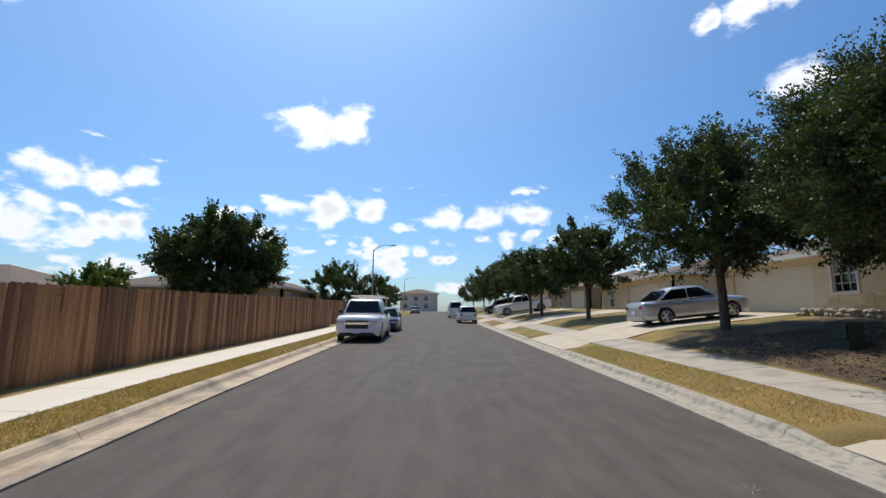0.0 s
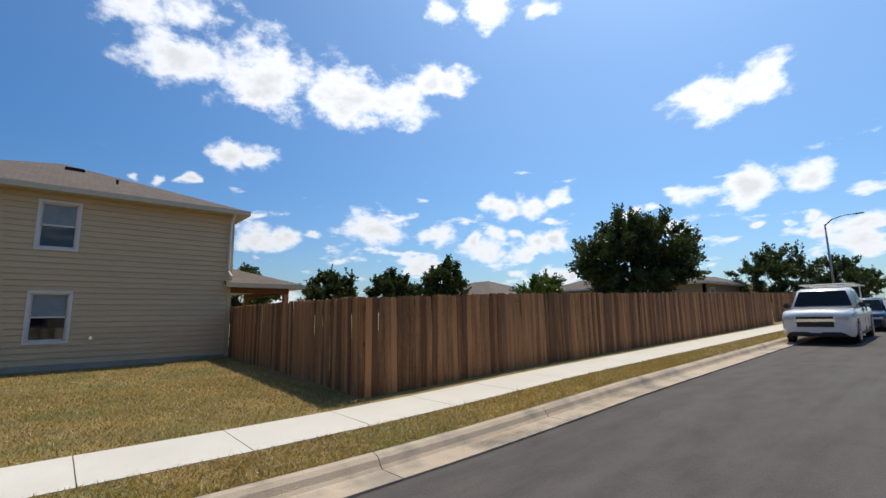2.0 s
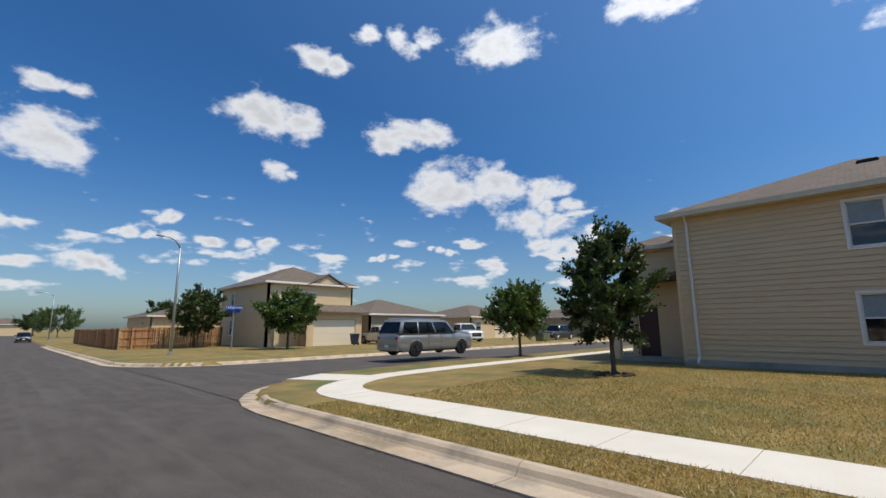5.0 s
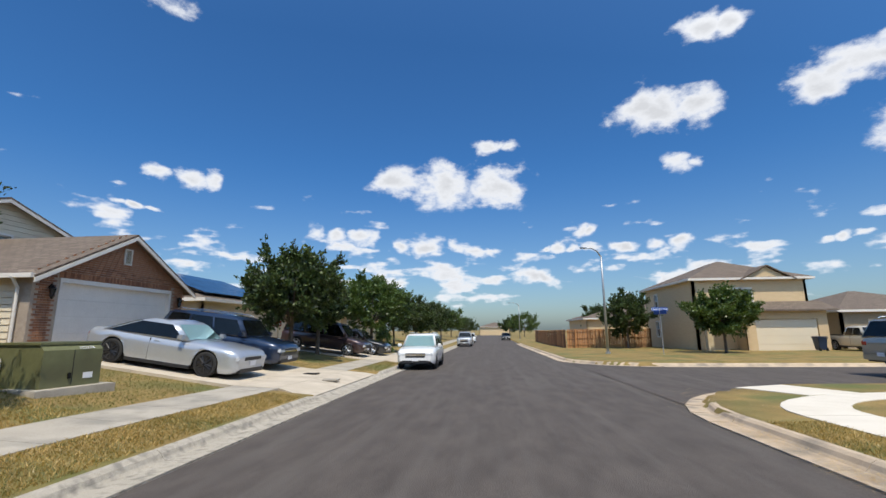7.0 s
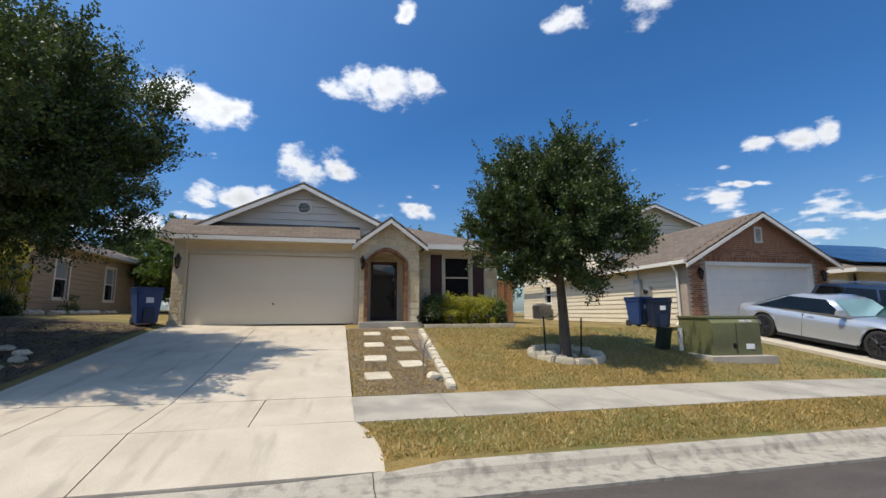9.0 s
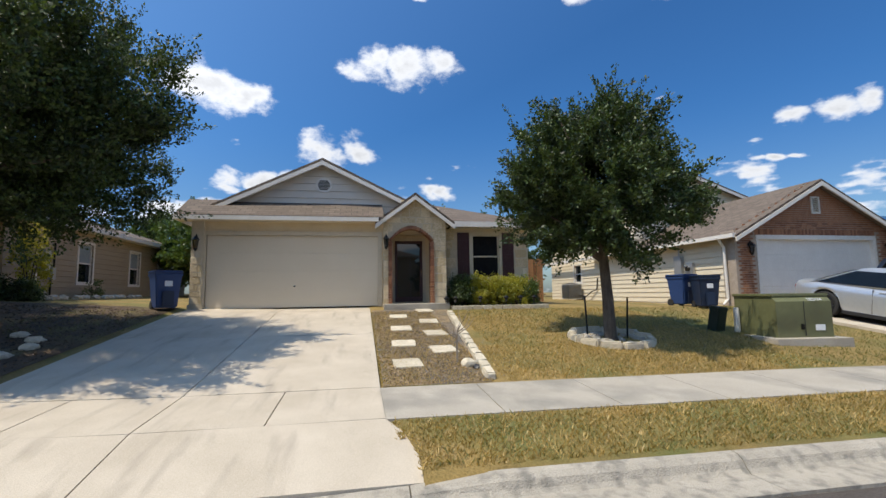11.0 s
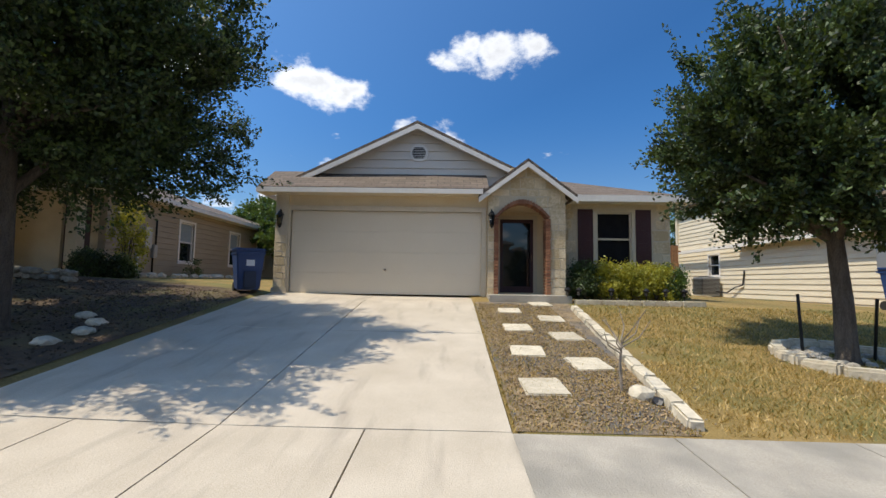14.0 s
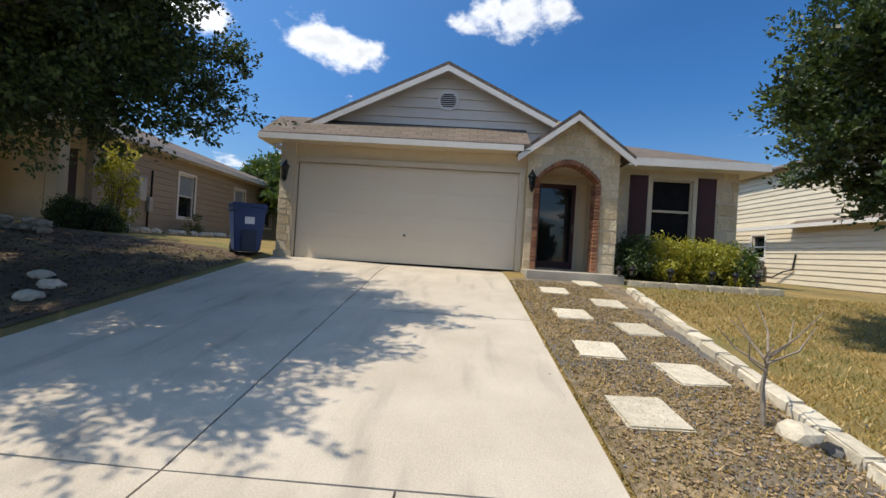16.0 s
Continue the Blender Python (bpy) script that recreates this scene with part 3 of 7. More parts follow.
drive("driveway", "sunlit pale concrete drive with tyre stains and dark joints", 0.12, 5.0, 14.6, CONCRETE, [4.83, 5.95, 7.25, 10.6, 14.66])
drive("driveway", "pale concrete drive under two parked cars", -17.8, -12.0, 13.7, CONCRETE, [4.83, 5.95, 7.25, 10.4, 13.62])
drive("driveway", "pale concrete drive in tree shade", -30.5, -24.8, 14, CONCRETE, [4.83, 5.95, 7.25, 10.4, 14])
drive("driveway", "pale concrete drive under a silver car", 16.6, 21.6, 14.4, CONCRETE, [4.83, 5.95, 7.25, 10.4, 15.0])
for y0, y1 in DRIVES[4:]:
    drive("driveway", "pale concrete drive further up the street", y0, y1, 14.4, CONCRETE, [4.83, 5.95, 7.25, 14.2], False)


# ---- houses ----
def spans_minus(a, b, cuts):
    out, x = [], a
    for c, d in sorted(cuts):
        if c > x:
            out.append((x, min(c, b)))
        x = max(x, d)
    if x < b:
        out.append((x, b))
    return [(p, q) for p, q in out if q - p > 0.01]


def wall(house, m, length, z0, z1, cuts=(), mat=STUCCO, boards=0.0, board_mat=None, thick=0.2, gable=0.0, name="wall"):
    """A wall along local x, its outside at local -y; cuts: openings (a, b, c, d); gable: rise of a triangle on top."""
    bm = bmesh.new()
    zs = sorted({z0, z1, *[c[2] for c in cuts], *[c[3] for c in cuts]})
    for a, b in zip(zs, zs[1:]):
        for p, q in spans_minus(0, length, [(c[0], c[1]) for c in cuts if c[2] < (a + b) / 2 < c[3]]):
            box(bm, p, q, 0, thick, a, b)
    if gable:
        prism(bm, [(0, z1), (length, z1), (length / 2, z1 + gable)], "y", 0, thick)
    w = part(name, bm, mat, house)
    w.matrix_basis = m
    if boards:
        z, top = z0, z1 + gable
        while z < top - 0.02:
            e = min(z + boards, top)
            inset = 0 if e <= z1 else (e - z1) / gable * length / 2
            for p, q in spans_minus(inset, length - inset, [(c[0], c[1]) for c in cuts if c[2] < e - 0.02 and c[3] > z + 0.02]):
                b2 = bmesh.new()
                v = [b2.verts.new(k) for k in ((p, -0.036, z), (q, -0.036, z), (q, -0.012, e - 0.012), (p, -0.012, e - 0.012), (p, 0.0, z), (q, 0.0, z), (q, 0.0, e - 0.012), (p, 0.0, e - 0.012))]
                for f in ((0, 1, 2, 3), (0, 4, 5, 1), (3, 2, 6, 7), (0, 3, 7, 4), (1, 5, 6, 2)):
                    b2.faces.new([v[i] for i in f])
                part("siding_board", b2, board_mat or mat, w)
            z = e
    return w


def window(house, m, a, b, c, d, frame_mat=TRIM, pane=GLASS, muntin=False, blind=True, proud=0.045):
    """A sash window in the opening a..b, c..d of a wall with the pose m."""
    w = thing("window", "", "")
    w.parent, w.matrix_basis = house, m
    t = 0.09
    part("frame", boxes((a - t, b + t, -proud, 0.0, d, d + t), (a - t, b + t, -proud, 0.0, c - t, c), (a - t, a, -proud, 0.0, c, d), (b, b + t, -proud, 0.0, c, d)), frame_mat, w)
    mid = (c + d) / 2
    bars = [(a, b, 0.02, 0.07, mid - 0.025, mid + 0.025), (a, a + 0.04, 0.02, 0.07, c, d), (b - 0.04, b, 0.02, 0.07, c, d), (a, b, 0.02, 0.07, c, c + 0.04), (a, b, 0.02, 0.07, d - 0.04, d)]
    if muntin:
        for k in range(1, 3):
            x = a + (b - a) * k / 3
            bars.append((x - 0.01, x + 0.01, 0.03, 0.06, c, d))
        for z in ((c + mid) / 2, (d + mid) / 2):
            bars.append((a, b, 0.03, 0.06, z - 0.01, z + 0.01))
    part("sash", boxes(*bars), frame_mat, w)
    part("pane", boxes((a, b, 0.08, 0.09, c, mid)), pane, w)
    part("pane", boxes((a, b, 0.075, 0.085, mid, d)), BLIND if blind else pane, w, "pane with a pale blind behind it" if blind else "")
    return w


def facing(d, x, y):
    """Pose of a wall that starts at (x, y): its outside looks to +x, -x, +y or -y."""
    return pose(x, y, 0, 0, 0, {"-y": 0, "+x": 90, "+y": 180, "-x": -90}[d])


def hip_roof(house, x0, x1, y0, y1, eave, rise, over=0.4, along="x", mats=(SHINGLE_X, SHINGLE_Y), fascia=TRIM, t=0.06):
    x0, x1, y0, y1 = x0 - over, x1 + over, y0 - over, y1 + over
    if along == "x":
        h = min((y1 - y0) / 2, (x1 - x0) / 2 - 0.3)
        r0, r1 = Vector((x0 + h, (y0 + y1) / 2, eave + rise)), Vector((x1 - h, (y0 + y1) / 2, eave + rise))
        planes = [((x0, y0), (x1, y0), r1, r0), ((x1, y1), (x0, y1), r0, r1), ((x0, y1), (x0, y0), r0), ((x1, y0), (x1, y1), r1)]
        ms = (mats[0], mats[0], mats[1], mats[1])
    else:
        h = min((x1 - x0) / 2, (y1 - y0) / 2 - 0.3)
        r0, r1 = Vector(((x0 + x1) / 2, y0 + h, eave + rise)), Vector(((x0 + x1) / 2, y1 - h, eave + rise))
        planes = [((x0, y1), (x0, y0), r0, r1), ((x1, y0), (x1, y1), r1, r0), ((x0, y0), (x1, y0), r0), ((x1, y1), (x0, y1), r1)]
        ms = (mats[1], mats[1], mats[0], mats[0])
    for pl, mt in zip(planes, ms):
        part("roof_slope", slab(bmesh.new(), [(p[0], p[1], p[2] if len(p) > 2 else eave) for p in pl], t), mt, house)
    f = 0.16
    part("fascia", boxes((x0 - 0.02, x0, y0, y1, eave - f, eave + 0.01), (x1, x1 + 0.02, y0, y1, eave - f, eave + 0.01), (x0, x1, y0 - 0.02, y0, eave - f, eave + 0.01), (x0, x1, y1, y1 + 0.02, eave - f, eave + 0.01)), fascia, house)
    part("soffit", boxes((x0, x1, y0, y1, eave - f, eave - f + 0.02)), fascia, house)


def gable_roof(house, m, length, half, eave, rise, over=0.35, mat=SHINGLE_X, fascia=TRIM, t=0.07, end=True):
    """Two slopes whose ridge runs along local y from the gable at local y=-over back to length; local x is across."""
    k = rise / half
    root = house
    for s in (-1, 1):
        pts = [(s * (half + over), -over, eave - over * k), (s * (half + over), length, eave - over * k), (0, length, eave + rise), (0, -over, eave + rise)]
        ob = part("roof_slope", slab(bmesh.new(), pts, t), mat, root)
        ob.matrix_basis = m
        if end:
            bm = bmesh.new()
            e, r = eave - over * k, eave + rise
            prism(bm, [(s * (half + over + 0.01), e - 0.02 - t), (s * (half + over + 0.01), e - 0.15 - t), (0, r - 0.15 - t), (0, r - 0.02 - t)], "y", -over - 0.02, -over + 0.03)
            ob = part("barge_board", bm, fascia, root)
            ob.matrix_basis = m


def downspout(house, x, y, z0, z1, d):
    bm = tube(bmesh.new(), [(x + d[0] * 0.35, y + d[1] * 0.35, z1), (x + d[0] * 0.12, y + d[1] * 0.12, z1 - 0.35), (x + d[0] * 0.1, y + d[1] * 0.1, z0 + 0.25), (x + d[0] * 0.3, y + d[1] * 0.3, z0 + 0.05)], [0.045] * 4, 8)
    part("downspout", bm, TRIM, house, "white painted downspout")


def ground_box(house, x0, x1, y0, y1, z0, z1, mat=CONCRETE_OLD):
    part("foundation", boxes((x0, x1, y0, y1, z0, z1)), mat, house)


# the corner house with lap siding, across the street
house = thing("house", "two-storey tan lap-siding house with a brown hip roof", "house")
B = H(-17.8, 0) + 0.02
X1, Y0, Y1, EV = -17.8, -5.45, 4.9, 5.75
ground_box(house, -28, X1 + 0.03, Y0 - 0.03, Y1 + 0.03, B - 0.4, B + 0.16)
m = facing("+x", X1, Y0)
cuts = [(4.88, 5.74, 1.12, 2.52), (4.88, 5.74, 3.92, 5.29)]
wall(house, m, Y1 - Y0, B + 0.16, EV, cuts, SIDING_TAN, 0.178)
for c in cuts:
    window(house, m, *c)
wall(house, facing("-y", -28, Y0), 10.0, B + 0.16, EV, [], SIDING_TAN, 0)
wall(house, facing("+y", X1 - 0.2, Y1), 9.8, B + 0.16, EV, [], SIDING_TAN, 0)
wall(house, facing("-x", -28, Y1), Y1 - Y0, B, EV, [], SIDING_TAN, 0)
for ya, yb in ((Y0 - 0.03, Y0 + 0.1), (Y1 - 0.1, Y1 + 0.03)):
    part("corner_board", boxes((X1, X1 + 0.035, ya, yb, B + 0.1, EV)), SIDING_TAN, house)
hip_roof(house, -28, X1, Y0, Y1, EV, 2.15, 0.45, "x", fascia=TRIM_TAN)
downspout(house, X1 + 0.02, Y0 + 0.5, B, EV - 0.1, (1, 0))
downspout(house, X1 + 0.02, Y1 - 0.15, 3.2, EV - 0.1, (0.9, 0.3))
# front wing with the entrance porch
box_x = -18.9
ground_box(house, -26, box_x, -8.3, -5.49, B - 0.4, B + 0.1)
wall(house, facing("+x", box_x - 0.9, -8.3), 2.85, 3.5, 5.0, [], SIDING_TAN, 0.178)
wall(house, facing("-y", -26, -8.3), 5.7, 3.5, 5.0, [], SIDING_TAN, 0.178)
wall(house, facing("+x", box_x - 0.6, -8.0), 2.55, B, 3.4, [(0.25, 1.15, B, 2.4)], SIDING_TAN, 0.178)
part("entrance_door", boxes((box_x - 0.75, box_x - 0.7, -7.7, -6.85, B, 2.4)), MAROON, house)
hip_roof(house, -26, box_x - 0.9, -8.3, -5.6, 5.0, 0.7, 0.4, "x", fascia=TRIM_TAN)
part("porch_roof", slab(bmesh.new(), [(box_x + 0.55, -8.8, 3.15), (box_x + 0.55, -5.46, 3.75), (-21.5, -5.46, 3.75), (-21.5, -8.8, 3.15)], 0.14), SHINGLE_X, house)
part("porch_post", boxes((box_x + 0.1, box_x + 0.35, -8.4, -8.15, B, 3.15)), SIDING_TAN, house)
# patio roof over the back door
ridge = [(-20.4, Y1 + 0.0, 3.98), (-23.0, Y1 + 0.0, 3.98)]
eave = [(X1 + 0.35, Y1 - 0.25, 3.02), (X1 + 0.35, Y1 + 2.75, 3.02), (-23.0, Y1 + 2.75, 3.02)]
part("patio_roof", slab(bmesh.new(), [eave[0], eave[1], ridge[0]], 0.09), SHINGLE_Y, house)
part("patio_roof", slab(bmesh.new(), [eave[1], eave[2], ridge[1], ridge[0]], 0.09), SHINGLE_X, house)
part("patio_fascia", boxes((X1 + 0.35, X1 + 0.38, Y1 - 0.25, Y1 + 2.78, 2.86, 3.01), (-23.0, X1 + 0.35, Y1 + 2.75, Y1 + 2.78, 2.86, 3.01)), TRIM_TAN, house)
part("patio_ceiling", boxes((-23.0, X1 + 0.34, Y1 + 0.01, Y1 + 2.74, 2.86, 2.89)), TRIM_TAN, house)
part("patio_beam", boxes((X1 - 0.05, X1 + 0.12, Y1, Y1 + 2.2, 2.66, 2.85), (-23, X1, Y1 + 2.05, Y1 + 2.2, 2.66, 2.85)), CEDAR, house)
part("patio_post", boxes((X1 - 0.08, X1 + 0.1, Y1 + 2.0, Y1 + 2.2, B, 2.65)), CEDAR, house)
part("patio_post", boxes((-22.8, -22.6, Y1 + 2.0, Y1 + 2.2, B, 2.65)), CEDAR, house)
part("roof_vent", boxes((-21.6, -21.1, -0.2, 0.4, 7.2, 7.42), bevel=0.03), BLACKMETAL, house)
part("vent_pipe", tube(bmesh.new(), [(-19.4, 1.3, 6.3), (-19.4, 1.3, 6.75)], [0.04, 0.04], 8), BLACKMETAL, house)
part("hose_tap", boxes((X1 + 0.02, X1 + 0.1, 0.86, 0.94, 1.12, 1.22), bevel=0.01), CHROME, house)

# the stone-fronted house at the head of the drive
house = thing("house", "single-storey limestone house with beige garage door and arched porch", "house")
FX, B, EV = 14.55, 1.28, 3.92
YL, YP, YW, YR = 5.02, -0.28, -2.2, -5.2
m = facing("-x", FX, YL)          # local x runs from YL towards -y
gz = 3.38
wall(house, m, YL - YP, B - 0.3, EV, [(YL - 4.68, YL + 0.12, B - 0.3, gz)], STUCCO, name="wall")
root = thing("garage_door", "", "")
root.parent = house
for i in range(4):
    z = B + 0.01 + i * 0.525
    part("door_panel", boxes((FX + 0.05, FX + 0.10, -0.12, 4.68, z, z + 0.523), bevel=0.002), DOORPAINT, root)
part("handle", tube(bmesh.new(), [(FX + 0.01, 2.28, B + 0.62), (FX + 0.05, 2.28, B + 0.62)], [0.03, 0.03], 8), CHROME, root, "chrome lock handle")
part("door_casing", boxes((FX - 0.03, FX + 0.14, 4.68, 4.80, B, gz + 0.12), (FX - 0.03, FX + 0.14, -0.24, -0.12, B, gz + 0.12), (FX - 0.03, FX + 0.14, -0.12, 4.68, gz, gz + 0.12)), TRIM_TAN, house)
# porch front
PX = FX - 0.12
pm = facing("-x", PX, YP)
A0, A1, SPR, RISE = 0.18, 1.52, 3.2, 0.42
bm = bmesh.new()
PW = YP - YW
N = 14
arch = [(A0 + (A1 - A0) * i / N, SPR + RISE * math.sin(math.pi * i / N) ** 0.8) for i in range(N + 1)]
prism(bm, [(0, B), (A0, B), (A0, SPR), (0, SPR)], "y", 0, 0.3)
prism(bm, [(A1, B), (PW, B), (PW, SPR), (A1, SPR)], "y", 0, 0.3)
for i in range(N):
    a, b = arch[i], arch[i + 1]
    ga = lambda x: EV + 0.05 + 0.72 * (1 - abs(x - PW / 2) / (PW / 2))
    prism(bm, [a, b, (b[0], ga(b[0])), (a[0], ga(a[0]))], "y", 0, 0.3)
prism(bm, [(0, SPR), (A0, SPR), (A0, EV + 0.05 + 0.72 * A0 / (PW / 2)), (0, EV + 0.05)], "y", 0, 0.3)
prism(bm, [(A1, SPR), (PW, SPR), (PW, EV + 0.05), (A1, EV + 0.05 + 0.72 * (PW - A1) / (PW / 2))], "y", 0, 0.3)
pw = part("porch_wall", bm, MORTAR, house)
pw.matrix_basis = pm
gable_roof(house, facing("-x", PX, (YP + YW) / 2), 3.5, PW / 2, EV + 0.05, 0.72, 0.24, SHINGLE_X)
# brick surround of the arch
brick_me = mesh_of(boxes((-0.06, 0.05, -0.05, 0.30, -0.032, 0.032), bevel=0.004), BRICK)


def brick_at(parent, m):
    ob = new("brick", brick_me)
    ob.parent = parent
    ob.matrix_basis = m
    return ob


for side in (A0, A1):
    z = B + 0.1
    while z < SPR:
        brick_at(pw, pose(side + (0.03 if side == A0 else -0.03), 0, z))
        z += 0.075
for i in range(19):
    f = (i + 0.5) / 19
    x, z = A0 + (A1 - A0) * f, SPR + RISE * math.sin(math.pi * f) ** 0.8
    brick_at(pw, pose(x, 0, z + 0.02, 0, -(f - 0.5) * 90 + 90, 0))
# porch recess
RX = FX + 1.15
part("porch_side", boxes((FX + 0.18, RX, YP - 0.22, YP - 0.1, B, 3.6), (FX + 0.18, RX, YW + 0.1, YW + 0.3, B, 3.6)), STUCCO, house)
wall(house, facing("-x", RX, YP), PW, B, 3.6, [(0.42, 1.38, B + 0.08, B + 2.12)], STUCCO)
part("ceiling", boxes((FX + 0.15, RX + 0.2, YW + 0.1, YP - 0.1, 3.58, 3.66)), STUCCO, house)
part("porch_step", boxes((PX - 0.75, RX, YW + 0.05, YP + 0.02, B - 0.25, B + 0.06), bevel=0.012), CONCRETE_OLD, house)
dr = thing("storm_door", "", "")
dr.parent, dr.matrix_basis = house, facing("-x", RX, YP)
part("frame", boxes((0.34, 0.44, -0.04, 0.05, B + 0.06, B + 2.2), (1.36, 1.46, -0.04, 0.05, B + 0.06, B + 2.2), (0.44, 1.36, -0.04, 0.05, B + 2.1, B + 2.2)), TRIM_TAN, dr)
part("leaf", boxes((0.44, 0.52, 0.0, 0.05, B + 0.08, B + 2.1), (1.28, 1.36, 0.0, 0.05, B + 0.08, B + 2.1), (0.52, 1.28, 0.0, 0.05, B + 0.08, B + 0.25), (0.52, 1.28, 0.0, 0.05, B + 2.0, B + 2.1)), MAROON, dr)
part("pane", boxes((0.52, 1.28, 0.02, 0.03, B + 0.25, B + 2.0)), GLASS, dr)
part("handle", boxes((1.29, 1.32, -0.05, 0.0, B + 0.95, B + 1.12)), CHROME, dr)
# window wing
WX = FX + 0.75
wm = facing("-x", WX, YW)
wc = (1.05, 1.98, 2.1, 3.55)
ww = wall(house, wm, YW - YR, 1.0, EV, [wc], MORTAR)
window(house, wm, *wc, frame_mat=TRIM_TAN, pane=SCREEN, blind=False, proud=0.03)
for x in (0.55, 2.09):
    sh = part("shutter", boxes((x, x + 0.4, -0.035, -0.005, 2.02, 3.62)), MAROON, house, "maroon louvred shutter")
    sh.matrix_basis = wm
    for k in range(26):
        sl = part("slat", boxes((x + 0.05, x + 0.35, -0.05, -0.03, 2.08 + k * 0.058, 2.115 + k * 0.058)), MAROON, sh)
wall(house, facing("-y", WX + 0.2, YR), 12.5, 0.9, EV, [], SIDING_TAN)
wall(house, facing("+y", FX + 13.5, YL), 13.5, 1.0, EV, [], SIDING_TAN)
wall(house, facing("+x", FX + 13.5, YR), YL - YR, 1.0, EV, [], SIDING_TAN)
# limestone pieces on piers and walls
rs = random.Random(4)
stone_me = []
for k in range(6):
    bm = boxes((-0.5, 0.5, -0.02, 0.015, -0.5, 0.5))
    bmesh.ops.subdivide_edges(bm, edges=[e for e in bm.edges if abs(e.verts[0].co.y - e.verts[1].co.y) < 0.001], cuts=1)
    for v in bm.verts:
        if abs(v.co.x) > 0.4 or abs(v.co.z) > 0.4:
            v.co.x *= rs.uniform(0.78, 0.98)
            v.co.z *= rs.uniform(0.78, 0.98)
            v.co.y = v.co.y * 0.6
        elif v.co.y < 0:
            v.co.y -= rs.uniform(0.005, 0.025)
    stone_me.append(mesh_of(bm, LIMESTONE))


def stones(parent, m, x0, x1, z0, z1, mean=0.26, skip=None):
    z = z0
    while z < z1 - 0.05:
        h = min(rs.uniform(0.6, 1.15) * mean, z1 - z)
        x = x0
        while x < x1 - 0.04:
            w = min(rs.uniform(0.7, 1.7) * mean, x1 - x)
            if skip is None or not skip(x + w / 2, z + h / 2):
                ob = new("stone", rs.choice(stone_me))
                ob.parent = parent
                ob.matrix_basis = m @ Matrix.Translation((x + w / 2, 0, z + h / 2)) @ Matrix.Diagonal((w, 1, h, 1))
            x += w
        z += h


I = Matrix.Identity(4)
stones(pw, I, 0.0, A0 - 0.03, B, EV)
stones(pw, I, A1 + 0.03, PW, B, EV)
stones(pw, I, 0.05, PW - 0.05, SPR, EV + 0.6, 0.3, lambda x, z: z > EV - 0.05 + 0.72 * (1 - abs(x - PW / 2) / (PW / 2)) or (A0 - 0.1 < x < A1 + 0.1 and z < SPR + 0.16 + RISE * math.sin(math.pi * min(1, max(0, (x - A0) / (A1 - A0)))) ** 0.8) or z < SPR + 0.1)
stones(ww, I, 0.03, YW - YR, 1.2, EV - 0.15, 0.34, lambda x, z: 0.45 < x < 2.6 and 1.9 < z < 3.7)
pier = part("pier", boxes((FX - 0.06, FX + 0.35, 4.74, 5.06, B - 0.3, EV - 0.1)), MORTAR, house)
stones(pier, facing("-x", FX - 0.06, 5.06), 0.0, 0.3, B + 0.15, 2.75, 0.2)
stones(pier, facing("+y", FX + 0.33, 5.06), 0.0, 0.38, B + 0.15, 2.75, 0.22)
part("pier_base", boxes((FX - 0.1, FX + 0.38, 4.70, 5.1, B - 0.3, B + 0.14), bevel=0.01), TRIM_TAN, house)
# roofs: pent over the garage, gable behind it, hip over all
GX = FX + 0.55
for pts in ([(FX - 0.38, YL + 0.4, EV), (FX - 0.38, YP, EV), (GX + 0.1, YP, EV + 0.62), (GX + 0.1, YL + 0.4, EV + 0.62)],):
    part("roof_slope", slab(bmesh.new(), pts, 0.06), SHINGLE_Y, house)
part("fascia", boxes((FX - 0.41, FX - 0.38, YP + 0.15, YL + 0.42, EV - 0.15, EV - 0.03), (FX - 0.38, GX + 3, YL + 0.4, YL + 0.43, EV - 0.15, EV - 0.03)), TRIM, house)
part("soffit", boxes((FX - 0.38, FX + 0.1, YP, YL + 0.4, EV - 0.15, EV - 0.12)), TRIM_TAN, house)
GW, GR = 3.35, 1.62
gm = facing("-x", GX, 1.55 + GW)
gw = wall(house, gm, 2 * GW, EV + 0.25, EV + 0.3, [], GABLE, 0.23, GABLE, 0.15, GR, name="gable_wall")
gable_roof(house, facing("-x", GX, 1.55), 7.0, GW, EV + 0.3, GR, 0.3, SHINGLE_X)
vent = part("gable_vent", tube(bmesh.new(), [(GX - 0.05, 1.52, 5.05), (GX + 0.02, 1.52, 5.05)], [0.24, 0.24], 24), TRIM, house, "round white louvred gable vent")
part("vent_louvre", boxes(*[(GX - 0.062, GX - 0.05, 1.52 - math.sqrt(0.033 - dz * dz), 1.52 + math.sqrt(0.033 - dz * dz), 5.04 + dz - 0.012, 5.04 + dz + 0.012) for dz in [k * 0.045 for k in range(-3, 4)]]), BLACKPLASTIC, vent)
hip_roof(house, FX + 0.75, FX + 13.5, YR, YL - 0.4, EV, 1.95, 0.42, "x")


